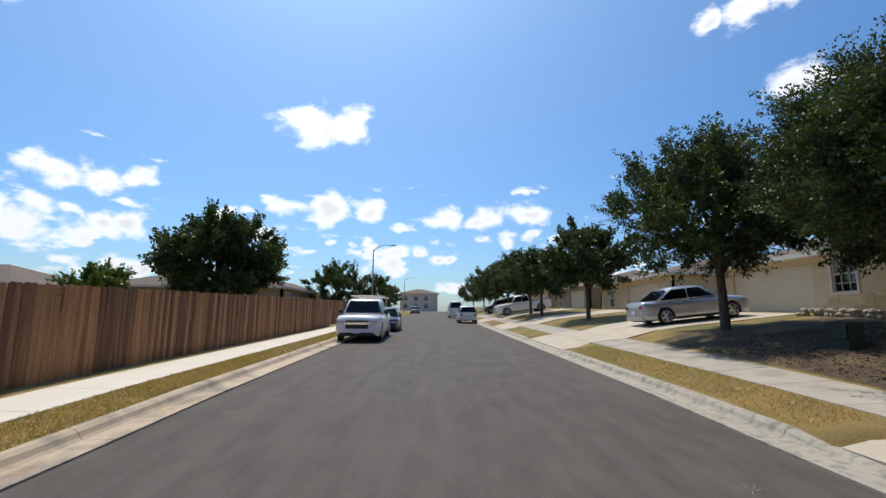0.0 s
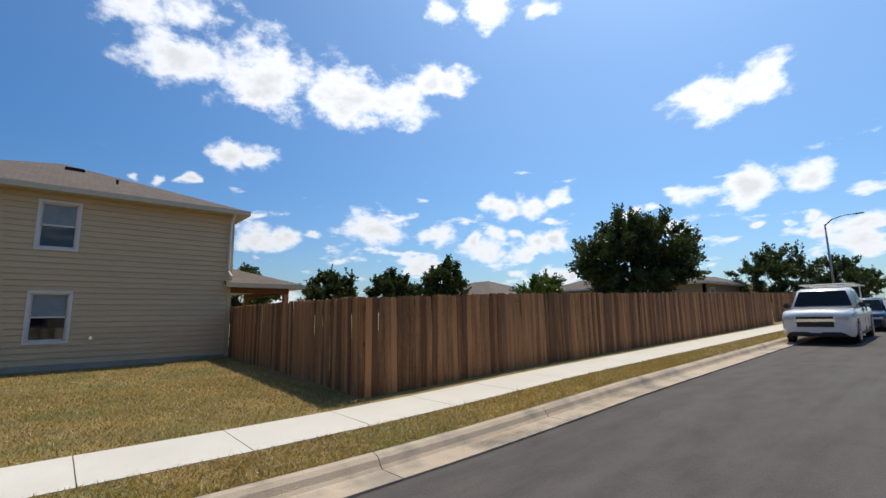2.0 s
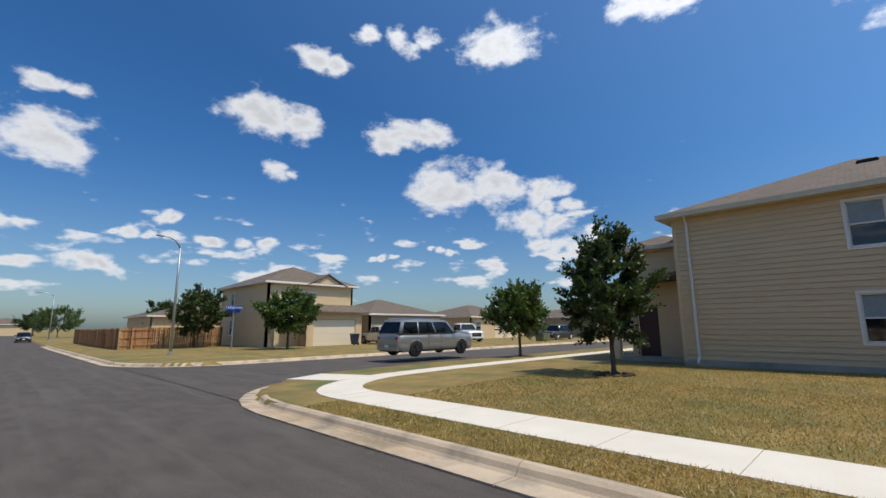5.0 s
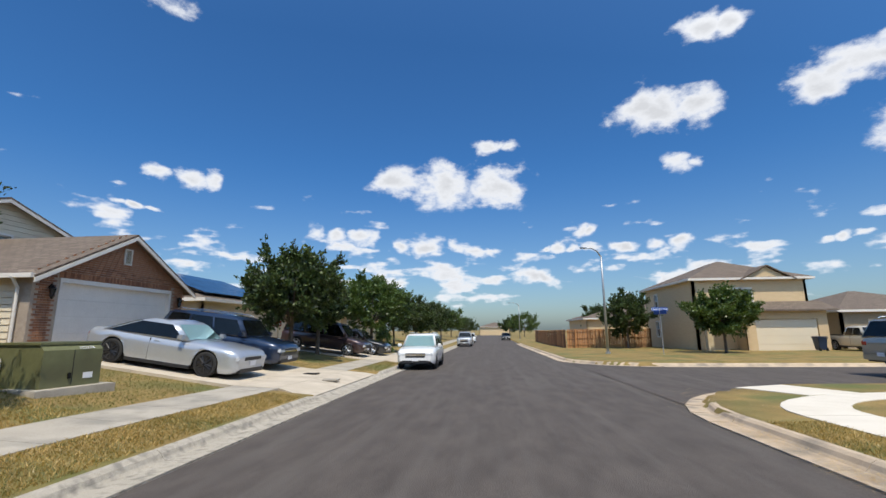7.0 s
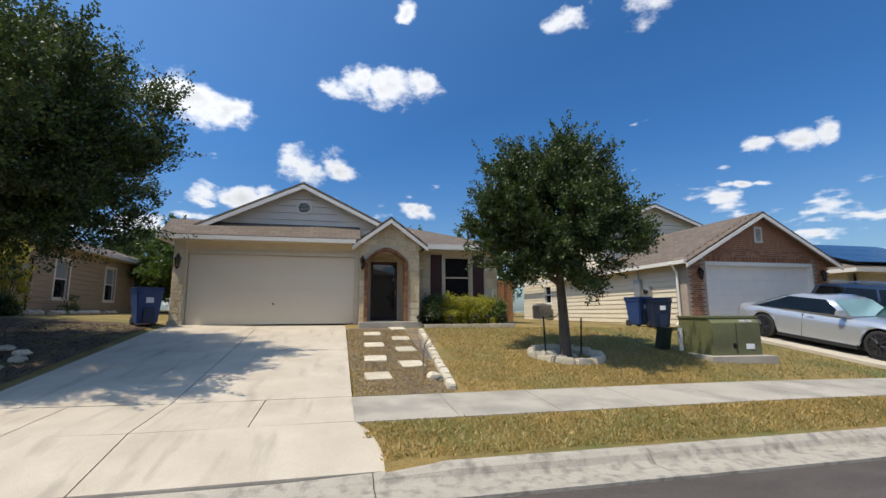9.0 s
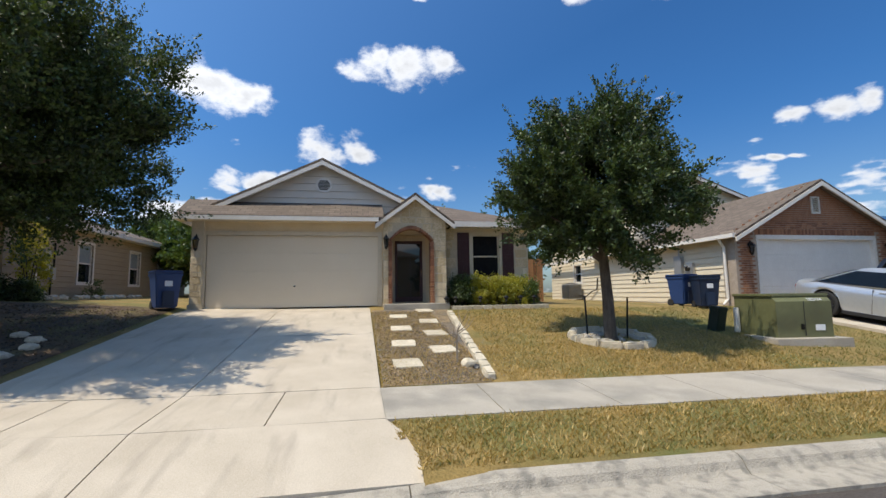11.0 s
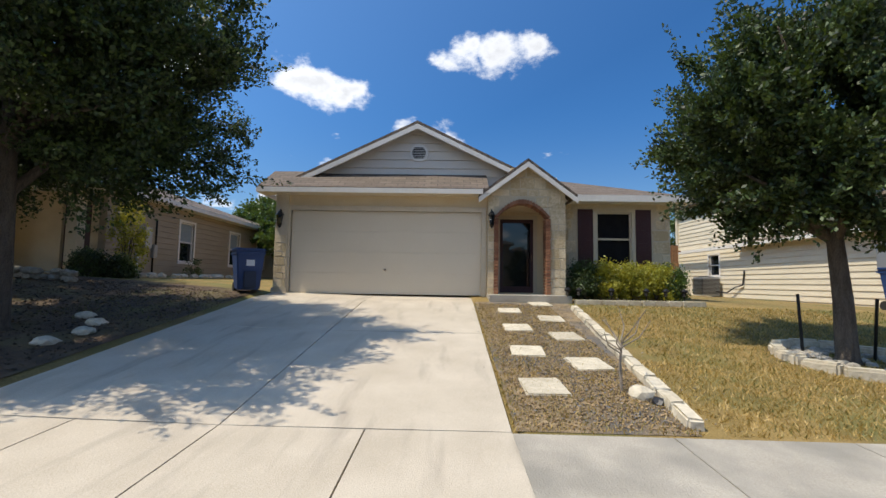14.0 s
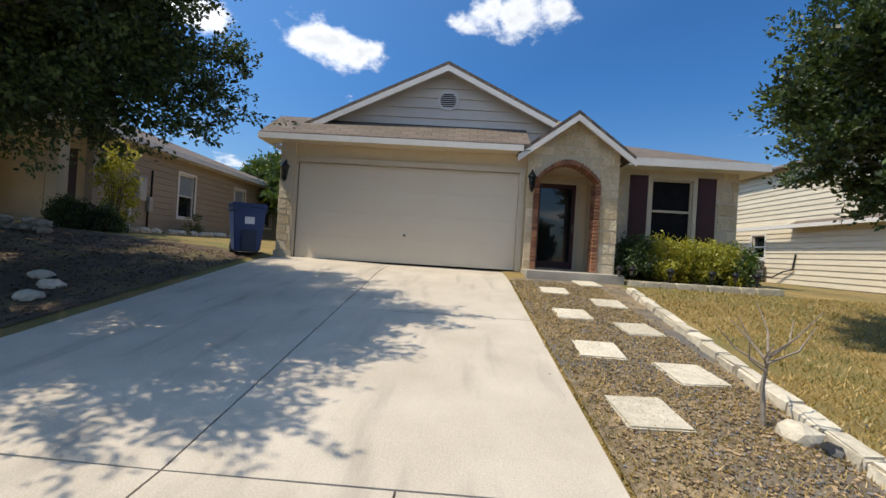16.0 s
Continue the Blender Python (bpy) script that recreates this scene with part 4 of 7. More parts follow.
def lantern(house, x, y, z):
    l = thing("wall_lantern", "", "")
    l.parent, l.matrix_basis = house, pose(x, y, z)
    part("bracket", tube(bmesh.new(), [(0.0, 0, 0.1), (-0.1, 0, 0.22), (-0.15, 0, 0.16)], [0.02, 0.016, 0.014], 8), BLACKMETAL, l)
    part("roof", tube(bmesh.new(), [(-0.15, 0, 0.18), (-0.15, 0, 0.14), (-0.15, 0, 0.07)], [0.02, 0.05, 0.11], 6), BLACKMETAL, l)
    part("glass", tube(bmesh.new(), [(-0.15, 0, 0.07), (-0.15, 0, -0.16)], [0.085, 0.055], 6), GLASS, l)
    part("base", tube(bmesh.new(), [(-0.15, 0, -0.16), (-0.15, 0, -0.20), (-0.15, 0, -0.25)], [0.06, 0.045, 0.012], 6), BLACKMETAL, l)


lantern(house, FX - 0.06, 4.9, 3.15)
lantern(house, PX - 0.01, -0.2 - 0.16, 3.2)

# the brick-gabled neighbour
house = thing("house", "brick-fronted house with cream siding and white garage door", "house")
BX, BB, BE = 13.55, 1.14, 3.55
Y0, Y1 = -18.2, -11.8
m = facing("-x", BX, Y1)
bw = wall(house, m, Y1 - Y0, BB - 0.3, BE, [(0.75, 5.65, BB - 0.3, 3.28)], BRICKMORTAR, gable=1.75)
root = thing("garage_door", "", "")
root.parent = house
for i in range(4):
    z = BB + 0.01 + i * 0.53
    part("door_panel", boxes((BX + 0.12, BX + 0.17, -17.45, -12.55, z, z + 0.527), bevel=0.002), TRIM, root)
part("door_casing", boxes((BX - 0.02, BX + 0.14, -12.63, -12.53, BB, 3.4), (BX - 0.02, BX + 0.14, -17.47, -17.37, BB, 3.4), (BX - 0.02, BX + 0.14, -17.37, -12.63, 3.26, 3.4)), TRIM, house)
gable_roof(house, facing("-x", BX, (Y0 + Y1) / 2), 9.0, 3.2, BE, 1.75, 0.35, SHINGLE_X)
gv = part("gable_vent", boxes((BX - 0.05, BX, -15.2, -15.15, 4.15, 4.75), (BX - 0.05, BX, -14.9, -14.85, 4.15, 4.75), (BX - 0.05, BX, -15.15, -14.9, 4.70, 4.75), (BX - 0.05, BX, -15.15, -14.9, 4.15, 4.20), (BX - 0.012, BX, -15.15, -14.9, 4.20, 4.70)), TRIM, house, "white louvred gable vent")
for k in range(7):
    part("slat", slab(bmesh.new(), [(BX - 0.045, -15.15, 4.215 + k * 0.07), (BX - 0.045, -14.9, 4.215 + k * 0.07), (BX - 0.014, -14.9, 4.255 + k * 0.07), (BX - 0.014, -15.15, 4.255 + k * 0.07)], 0.008), TRIM_TAN, gv)
wm2 = facing("+y", 28, Y1)
c2 = [(3.12, 3.92, 2.12, 3.1)]
wall(house, wm2, 28 - BX - 0.35, BB - 0.2, BE, c2, SIDING_CREAM, 0.2)
for c in c2:
    window(house, wm2, *c, blind=False)
part("corner_quoin", boxes((BX - 0.0, BX + 0.55, Y1, Y1 + 0.1, BB - 0.2, BE)), BRICKMORTAR, house)
part("eave_gutter", boxes((BX - 0.3, 28, Y1 + 0.32, Y1 + 0.44, BE - 0.27, BE - 0.14)), TRIM, house)
downspout(house, BX + 0.35, Y1 + 0.08, BB - 0.1, BE - 0.2, (0, 1))
# upper storey set back
wall(house, facing("-x", 19.2, -11.9), 6.2, BE, 5.9, [(2.0, 3.6, 4.6, 5.5)], SIDING_CREAM, 0.2, gable=1.1)
window(house, facing("-x", 19.2, -11.9), 2.0, 3.6, 4.6, 5.5)
wall(house, facing("+y", 28, -11.9), 8.8, BE, 5.9, [], SIDING_CREAM, 0.2)
gable_roof(house, facing("-x", 19.2, -15.0), 9.0, 3.1, 5.9, 1.1, 0.35, SHINGLE_X)
part("wall_back", boxes((27.8, 28, Y0, Y1, 0.8, 5.9), (BX + 0.2, 28, Y0, Y0 + 0.2, 0.8, BE)), SIDING_CREAM, house)
lantern(house, BX, -12.2, 2.95)
lantern(house, BX, -17.85, 2.95)
# laid bricks on the front
br_me = mesh_of(boxes((-0.1, 0.1, -0.012, 0.01, -0.03, 0.03)), BRICK)
soldier_me = mesh_of(boxes((-0.03, 0.03, -0.014, 0.01, -0.1, 0.1)), BRICK)
rows = []
z = BB
k = 0
while z < BE + 1.75:
    half = 3.2 if z < BE else 3.2 * (1 - (z - BE) / 1.75)
    x = 3.2 - half + (0.107 if k % 2 else 0)
    while x < 3.2 + half - 0.1:
        if not (0.6 < x + 0.1 < 5.8 and z < 3.5):
            rows.append((x + 0.1, z + 0.035))
        x += 0.213
    z += 0.075
    k += 1
for x, z in rows[:300]:
    ob = new("brick", br_me)
    ob.parent, ob.matrix_basis = bw, pose(x, 0, z)
bm = bmesh.new()
for x, z in rows[300:]:
    box(bm, x - 0.1, x + 0.1, -0.012, 0.01, z - 0.03, z + 0.03)
ob = part("brick_course", bm, BRICK, bw)
tagged(ob, "", "", "", "stuff")
for i in range(68):
    ob = new("brick", soldier_me)
    ob.parent, ob.matrix_basis = bw, pose(0.72 + i * 0.073, 0, 3.5)


def far_house(x0, x1, y0, y1, eave, rise, along, mat, label, windows=(), garage=None, base=None, gable=None):
    """A plain house seen far off: four walls, hip roof, some windows, at times a garage door."""
    h = thing("house", label, "house")
    b = min(H(x0, y0), H(x1, y1)) - 0.3 if base is None else base
    sides = {"-y": (facing("-y", x0, y0), x1 - x0), "+x": (facing("+x", x1, y0), y1 - y0), "+y": (facing("+y", x1, y1), x1 - x0), "-x": (facing("-x", x0, y1), y1 - y0)}
    for d, (m, ln) in sides.items():
        cuts = [w[1:] for w in windows if w[0] == d]
        g = [garage[1:]] if garage and garage[0] == d else []
        wall(h, m, ln, b, eave, cuts + g, mat)
        for c in cuts:
            window(h, m, *c)
        for c in g:
            ob = part("garage_door", boxes(*[(c[0], c[1], 0.1, 0.16, c[2] + (c[3] - c[2]) * k / 4, c[2] + (c[3] - c[2]) * (k + 1) / 4 - 0.015) for k in range(4)]), DOORPAINT, h)
            ob.matrix_basis = m
    hip_roof(h, x0, x1, y0, y1, eave, rise, 0.45, along)
    return h


for x0, x1, y0, y1, ev, rs_, al, mt, lb, wn_, gd in (
    (-24.9, -16.3, -48.8, -37.8, 5.6, 2.0, "y", SIDING_TAN, "two-storey cream siding house at the junction", [("+x", 2.5, 3.3, 0.9, 2.3), ("+x", 2.5, 3.3, 3.7, 4.9), ("+y", 2.0, 2.75, 3.4, 4.75), ("+y", 2.85, 3.6, 3.4, 4.75), ("+y", 3.7, 4.45, 3.4, 4.75)], None),
    (-38.4, -27.9, -50, -39.0, 3.0, 1.9, "x", SIDING_GREY, "low tan house with a grey-brown hip roof", [("+x", 8.2, 9.2, 1.3, 2.4)], ("+y", 2.0, 6.6, 0.0, 2.3)),
    (-56, -44, -50, -39, 2.9, 1.8, "x", SIDING_TAN, "low tan house along the side street", [("+y", 1, 2, 1, 2.2)], ("+y", 5, 9.5, 0.0, 2.2)),
    (-72, -60, -42, -30, 2.9, 1.8, "y", SIDING_GREY, "low house far down the side street", [("+x", 3, 4, 1, 2.2)], None),
    (-62, -48, -10, 0, 2.9, 1.9, "x", SIDING_TAN, "low tan house on the near side of the side street", [("-y", 2, 3, 1, 2.2)], ("-y", 5, 9.5, 0, 2.2)),
    (-46, -33, -9, 3, 2.9, 2.0, "x", SIDING_GREY, "low greige house next to the corner lot", [("-y", 9, 10, 1, 2.2)], ("-y", 2, 6.5, 0, 2.2)),
    (-36, -25, 27, 36, 3.3, 1.7, "x", SIDING_GREY, "low grey-brown house behind the cedar fence", [("-y", 2, 3, 1.6, 2.6)], None),
    (-27, -12.3, 37, 47, 4.0, 1.8, "x", SIDING_GREY, "tan house with two small windows behind the fence", [("-y", 9.6, 10.4, 2.6, 3.5), ("-y", 11.6, 12.5, 2.6, 3.4), ("+x", 1.0, 1.9, 2.6, 3.5)], None),
    (-30, -16, 62, 72, 4.6, 1.8, "x", SIDING_TAN, "tan house further up behind the fence", [], None),
    (14.8, 28, -31, -21.4, 3.4, 2.1, "y", SIDING_CREAM, "cream siding house with solar panels on its roof", [("+y", 6, 7, 1.5, 2.7)], ("-x", 4.0, 8.6, 0.9, 3.1)),
    (14.8, 28, -45, -34, 3.3, 2.0, "y", SIDING_TAN, "tan house beyond a row of street trees", [], ("-x", 5.0, 9.6, 0.9, 3.0)),
    (14.8, 28, -60, -48, 3.3, 2.0, "y", SIDING_CREAM, "cream house beyond a row of street trees", [], ("-x", 5.0, 9.6, 0.9, 3.0)),
    (15.4, 30, 28, 40, 4.6, 2.0, "y", STUCCO, "stone and stucco house up the street", [("-x", 2, 3, 2.6, 4.0)], ("-x", 5.5, 10.2, 1.8, 4.1)),
    (15.4, 30, 43, 55, 5.0, 2.0, "y", SIDING_GREY, "greige house up the street", [("-x", 2, 3, 2.9, 4.2)], ("-x", 6.0, 10.5, 2.2, 4.5)),
    (15.4, 30, 58, 70, 5.4, 2.0, "y", SIDING_TAN, "tan house up the street", [], ("-x", 6.0, 10.5, 2.6, 4.8)),
    (-10.5, 2, 150, 160, 9.4, 1.6, "x", GABLE, "white three-storey block at the top of the street", [("-y", k, k + 1.4, z, z + 1.6) for k in (1, 4.5, 8) for z in (4.4, 7.0)], None),
    (-8, 4, -190, -178, 2.8, 1.8, "x", SIDING_TAN, "low house at the far end of the street", [], None),
    (-30, -12, -70, -58, 3.0, 2.0, "x", SIDING_TAN, "tan house behind the reddish fence", [], None),
):
    far_house(x0, x1, y0, y1, ev, rs_, al, mt, lb, wn_, gd)

# the junction house's garage block and porch
h = thing("house", "garage and porch block of the cream corner house", "house", pose(-3.7, -7.8, 0))
gmx = facing("+y", -15.6, -28.6)
wall(h, gmx, 5.8, -0.3, 3.0, [(0.7, 5.1, -0.3, 2.3)], SIDING_TAN)
ob = part("garage_door", boxes(*[(0.7, 5.1, 0.1, 0.16, -0.2 + 0.62 * k, -0.2 + 0.62 * (k + 1) - 0.015) for k in range(4)]), DOORPAINT, h)
ob.matrix_basis = gmx
wall(h, facing("+x", -15.6, -30), 1.4, -0.3, 3.0, [], SIDING_TAN)
part("lean_to_roof", slab(bmesh.new(), [(-22.0, -28.1, 3.0), (-12.3, -28.1, 3.0), (-12.3, -30.0, 3.7), (-22.0, -30.0, 3.7)], 0.12), SHINGLE_X, h)
part("stone_post", boxes((-13.0, -12.6, -28.7, -28.3, -0.3, 3.0)), LIMESTONE, h)
part("gable_roof_slope", slab(bmesh.new(), [(-20.3, -29.5, 5.5), (-18.2, -29.5, 6.6), (-18.2, -33, 6.6), (-20.3, -33, 5.5)], 0.1), SHINGLE_X, h)
part("gable_roof_slope", slab(bmesh.new(), [(-16.1, -29.5, 5.5), (-18.2, -29.5, 6.6), (-18.2, -33, 6.6), (-16.1, -33, 5.5)], 0.1), SHINGLE_X, h)
part("gable_panel", prism(bmesh.new(), [(-20.1, 5.4), (-16.3, 5.4), (-18.2, 6.45)], "y", -29.85, -29.7), SIDING_TAN, h)

# solar panels on the third roof
sp = thing("solar_array", "dark blue solar panels mounted on a shingle roof", "solar panel")
for r in range(3):
    for c in range(6):
        x = 14.75 + r * 1.35
        z0, z1 = 3.5 + 0.36 * (x - 14.4) + 0.1, 3.5 + 0.36 * (x + 1.3 - 14.4) + 0.1
        y = -30.0 + c * 1.42 + (0.0 if r < 2 else 0.7)
        if r < 2 or c < 5:
            part("panel", slab(bmesh.new(), [(x, y, z0), (x, y + 1.38, z0), (x + 1.3, y + 1.38, z1), (x + 1.3, y, z1)], 0.04), SOLAR, sp)

# the shaded neighbour up the drive side
house = thing("house", "greige single-storey house with stone front in tree shade", "house")
NB, NE = 1.75, 4.35
m = facing("-y", 16.4, 10.9)
cuts = [(3.6, 4.5, 2.25, 3.75), (7.4, 8.3, 2.25, 3.75), (10.3, 11.2, 2.25, 3.75)]
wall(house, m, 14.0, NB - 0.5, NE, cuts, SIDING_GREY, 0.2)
for c in cuts:
    window(house, m, *c)
m = facing("-x", 15.6, 23.4)
cuts = [(6.6, 7.6, 2.7, 4.1)]
nf = wall(house, m, 9.4, NB - 0.6, NE, cuts + [(0.9, 5.7, NB - 0.6, 3.95)], STUCCO)
window(house, m, *cuts[0], muntin=True)
gd = thing("garage_door", "", "")
gd.parent, gd.matrix_basis = house, m
for i in range(4):
    part("door_panel", boxes((0.9, 5.7, 0.12, 0.17, NB + 0.55 * i, NB + 0.55 * i + 0.547)), DOORPAINT, gd)
wall(house, facing("-x", 16.6, 14.0), 3.1, NB - 0.6, NE, [(1.6, 2.5, NB, 3.8)], STUCCO)
part("entrance_door", boxes((16.7, 16.75, 11.5, 12.4, NB, 3.8)), MAROON, house)
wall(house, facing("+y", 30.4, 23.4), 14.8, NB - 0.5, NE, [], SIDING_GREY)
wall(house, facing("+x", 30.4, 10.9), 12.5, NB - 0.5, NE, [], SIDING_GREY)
stones(nf, I, 5.8, 9.4, NB - 0.3, 2.65, 0.3, lambda x, z: False)
part("porch_post", boxes((15.5, 15.8, 11.0, 11.3, NB - 0.4, NE)), STUCCO, house)
part("porch_floor", boxes((15.2, 16.6, 10.9, 14.1, NB - 0.5, NB)), CONCRETE_OLD, house)
hip_roof(house, 15.6, 30.4, 10.9, 23.4, NE, 2.3, 0.45, "y")
part("meter_box", boxes((17.9, 18.25, 10.72, 10.9, 2.6, 3.3), bevel=0.02), STEEL, house)
part("meter_box", boxes((18.4, 18.6, 10.75, 10.9, 2.3, 2.75), bevel=0.02), STEEL, house)
part("conduit", tube(bmesh.new(), [(17.7, 10.83, 1.6), (17.7, 10.83, 2.5)], [0.05, 0.05], 8), TRIM, house)
part("conduit", tube(bmesh.new(), [(18.5, 10.85, 1.6), (18.5, 10.85, 2.3), (18.62, 10.85, 2.5), (18.62, 10.85, 3.6)], [0.03] * 4, 6), BLACKMETAL, house)


# ---- trees ----
def leaf_mesh(centres, per, spread, size, mat, seed, up=0.3, ways=None, reach=0.0):
    """Many small folded leaves round clump centres, drawn out along twigs where ways are given."""
    rg = np.random.default_rng(seed)
    n = len(centres) * per
    c = np.repeat(np.array(centres), per, 0)
    p = c + rg.normal(0, 1, (n, 3)) * np.array(spread)
    d = rg.normal(0, 1, (n, 3)) + np.array((0, 0, up))
    if ways is not None:
        w = np.repeat(np.array(ways), per, 0)
        # three side shoots to a twig
        shoot = np.repeat(rg.normal(0, 0.42, (len(centres) * 4, 3)), per // 4 + 1, 0).reshape(len(centres), -1, 3)[:, :per].reshape(-1, 3)
        w = w + shoot
        u = rg.random((n, 1))
        p = c + w * reach * (u * 1.5 - 0.5) + rg.normal(0, 1, (n, 3)) * np.array(spread) * (1.15 - 0.75 * u)
        d = d + w * 0.8
    d /= np.linalg.norm(d, axis=1, keepdims=True)
    e = np.cross(d, rg.normal(0, 1, (n, 3)))
    e /= np.linalg.norm(e, axis=1, keepdims=True) + 1e-6
    s = size * rg.uniform(0.6, 1.3, (n, 1))
    v = np.stack([p, p + d * s * 0.5 + e * s * 0.28, p + d * s, p + d * s * 0.5 - e * s * 0.28], 1).reshape(-1, 3)
    f = np.arange(n * 4).reshape(-1, 4)
    me = bpy.data.meshes.new("leaves")
    me.from_pydata(v.tolist(), [], f.tolist())
    me.materials.append(mat)
    return me


def tree(x, y, height, radius, clear, seed, label, leaf=LEAF, per=150, clumps=190, size=0.13, trunk_r=0.13, group="", lean=0.0, side=0.0):
    """Trunk and forking limbs, and a crown of leaf clumps round the twigs' ends. clear: height of bare trunk."""
    rg = random.Random(seed)
    base = H(x, y)
    t = thing("tree", label, "tree", pose(x, y, base - 0.05), group)
    bm = bmesh.new()
    fork = clear + 0.25
    bend = (lean + rg.uniform(-0.1, 0.1), side + rg.uniform(-0.1, 0.1))
    tube(bm, [(0, 0, 0), (0, 0, 0.12), (bend[0] * 0.1, bend[1] * 0.1, fork * 0.5), (bend[0] * 0.45, bend[1] * 0.45, fork), (bend[0], bend[1], height * 0.75)], [trunk_r * 1.6, trunk_r * 1.15, trunk_r, trunk_r * 0.85, trunk_r * 0.15], 9)
    tips = []
    cz, rz = (height + clear) / 2, (height - clear) / 2
    for k in range(9):
        a = k * 2.4 + rg.uniform(-0.4, 0.4)
        r = radius * rg.uniform(0.55, 0.85)
        z1 = clear + (height - clear) * rg.uniform(0.25, 0.85)
        s = (bend[0] * 0.45, bend[1] * 0.45, fork + rg.uniform(-0.1, 0.25) * (height - clear))
        mid = (s[0] + r * 0.45 * math.cos(a), s[1] + r * 0.45 * math.sin(a), s[2] + (z1 - s[2]) * 0.65)
        end = (r * math.cos(a), r * math.sin(a), z1)
        tube(bm, [s, mid, end], [trunk_r * 0.5, trunk_r * 0.3, trunk_r * 0.08], 6)
    part("trunk", bm, BARK, t, smooth=True)
    centres = []
    off = Vector((seed * 3.1, seed * 1.7, 0))
    tries = 0
    while len(centres) < clumps and tries < clumps * 12:
        tries += 1
        a, u = rg.uniform(0, 6.283), rg.uniform(-0.95, 1)
        q = rg.uniform(0.2, 1) ** 0.42
        s = math.sqrt(max(0, 1 - abs(u) ** 2.2))
        way = Vector((s * math.cos(a), s * math.sin(a), u))
        k = 0.86 + 0.42 * noise.noise(way * 1.9 + off) + 0.16 * noise.noise(way * 5.0 + off)
        taper = 1.0 if u < 0 else 1 - 0.3 * u
        c = Vector((radius * s * q * k * taper * math.cos(a) + bend[0], radius * s * q * k * taper * math.sin(a) + bend[1], cz + rz * u * k * (0.5 + 0.5 * q)))
        if noise.noise(c * (2.2 / radius) + off) < -0.22 and q > 0.6:
            continue
        centres.append(tuple(c))
    # stray twigs past the outline
    for _ in range(clumps // 5):
        a, u = rg.uniform(0, 6.283), rg.uniform(-0.5, 1)
        s = math.sqrt(max(0, 1 - u * u))
        way = Vector((s * math.cos(a), s * math.sin(a), u))
        k0 = 0.86 + 0.42 * noise.noise(way * 1.9 + off)
        for j in range(2):
            k = k0 + 0.07 * j
            centres.append((radius * s * k * math.cos(a) + bend[0], radius * s * k * math.sin(a) + bend[1], cz + rz * u * k + 0.1 * j))
    ways = []
    for c in centres:
        w = Vector((c[0] - bend[0], c[1] - bend[1], (c[2] - cz) * radius / rz + radius * 0.35)).normalized()
        w += Vector((rg.uniform(-0.5, 0.5), rg.uniform(-0.5, 0.5), rg.uniform(-0.25, 0.55)))
        ways.append(tuple(w.normalized()))
    sp = radius * 0.022 + 0.032
    me = leaf_mesh(centres, per, (sp, sp, sp * 0.9), size, leaf, seed, 0.3, ways, radius * 0.13 + 0.12)
    crown = new("crown", me)
    crown.parent = t
    return t


tree(9.6, 7.0, 6.3, 2.95, 1.75, 11, "large spreading oak with dense dark leaves by the drive", LEAF, 330, 640, 0.074, 0.17, "front yard trees")
tree(9.6, -4.7, 5.05, 1.88, 1.5, 5, "young oak in a ring of white stones", LEAF, 300, 430, 0.072, 0.115, "front yard trees", 0.15, 0.0)
tree(12.7, 11.4, 5.3, 2.5, 1.7, 23, "dark oak close to the shaded house", LEAF, 200, 230, 0.1, 0.11, "front yard trees")
tree(9.6, 14.4, 6.1, 2.9, 1.9, 21, "street oak with a dark trunk beside a silver car", LEAF, 220, 380, 0.1, 0.14, "front yard trees")
tree(-13.1, -6.0, 4.25, 1.2, 0.9, 31, "narrow young oak in a mulch ring on the corner lawn", LEAF, 130, 130, 0.13, 0.07, "corner trees")
tree(-18.8, -13.4, 3.4, 1.6, 1.1, 32, "round young elm near the side street", LEAF_LIGHT, 130, 130, 0.14, 0.07, "corner trees", 0.1)
tree(-12.5, 26.2, 6.5, 3.3, 1.0, 41, "big dark live oak behind the cedar fence", LEAF, 150, 330, 0.19, 0.2)
tree(-12.8, 17.4, 2.7, 1.3, 0.8, 42, "small light green tree above the fence", LEAF_LIGHT, 110, 70, 0.14, 0.06)
for i, (x, y, h, r, c) in enumerate(((-9.4, 45, 5.6, 2.9, 0.8), (-7.6, 62, 5.4, 2.4, 0.8), (-8.5, 84, 5.2, 2.6, 0.8), (-27, 13.6, 4.0, 1.7, 1), (-26.4, 18, 3.9, 1.8, 1), (-24.5, 21.2, 4.6, 1.9, 1), (-31, 9, 4.6, 2.2, 1))):
    tree(x, y, h, r, c, 60 + i, "round dark tree behind the fence", LEAF, 110, 120, 0.2, 0.1, "trees behind the fence")
for i, (x, y, h, r) in enumerate(((9.4, 26.5, 5.4, 2.7), (9.2, 37, 5.6, 2.7), (9.3, 41.5, 5.8, 2.6), (9.0, 52, 6.2, 2.9), (9.2, 64, 6.2, 3.0), (9.0, 76, 6.0, 3.0), (9.0, 95, 6, 3))):
    tree(x, y, h, r, 1.7, 80 + i, "street oak in the row of front yards", LEAF, 110, 160, 0.2, 0.12, "street trees")
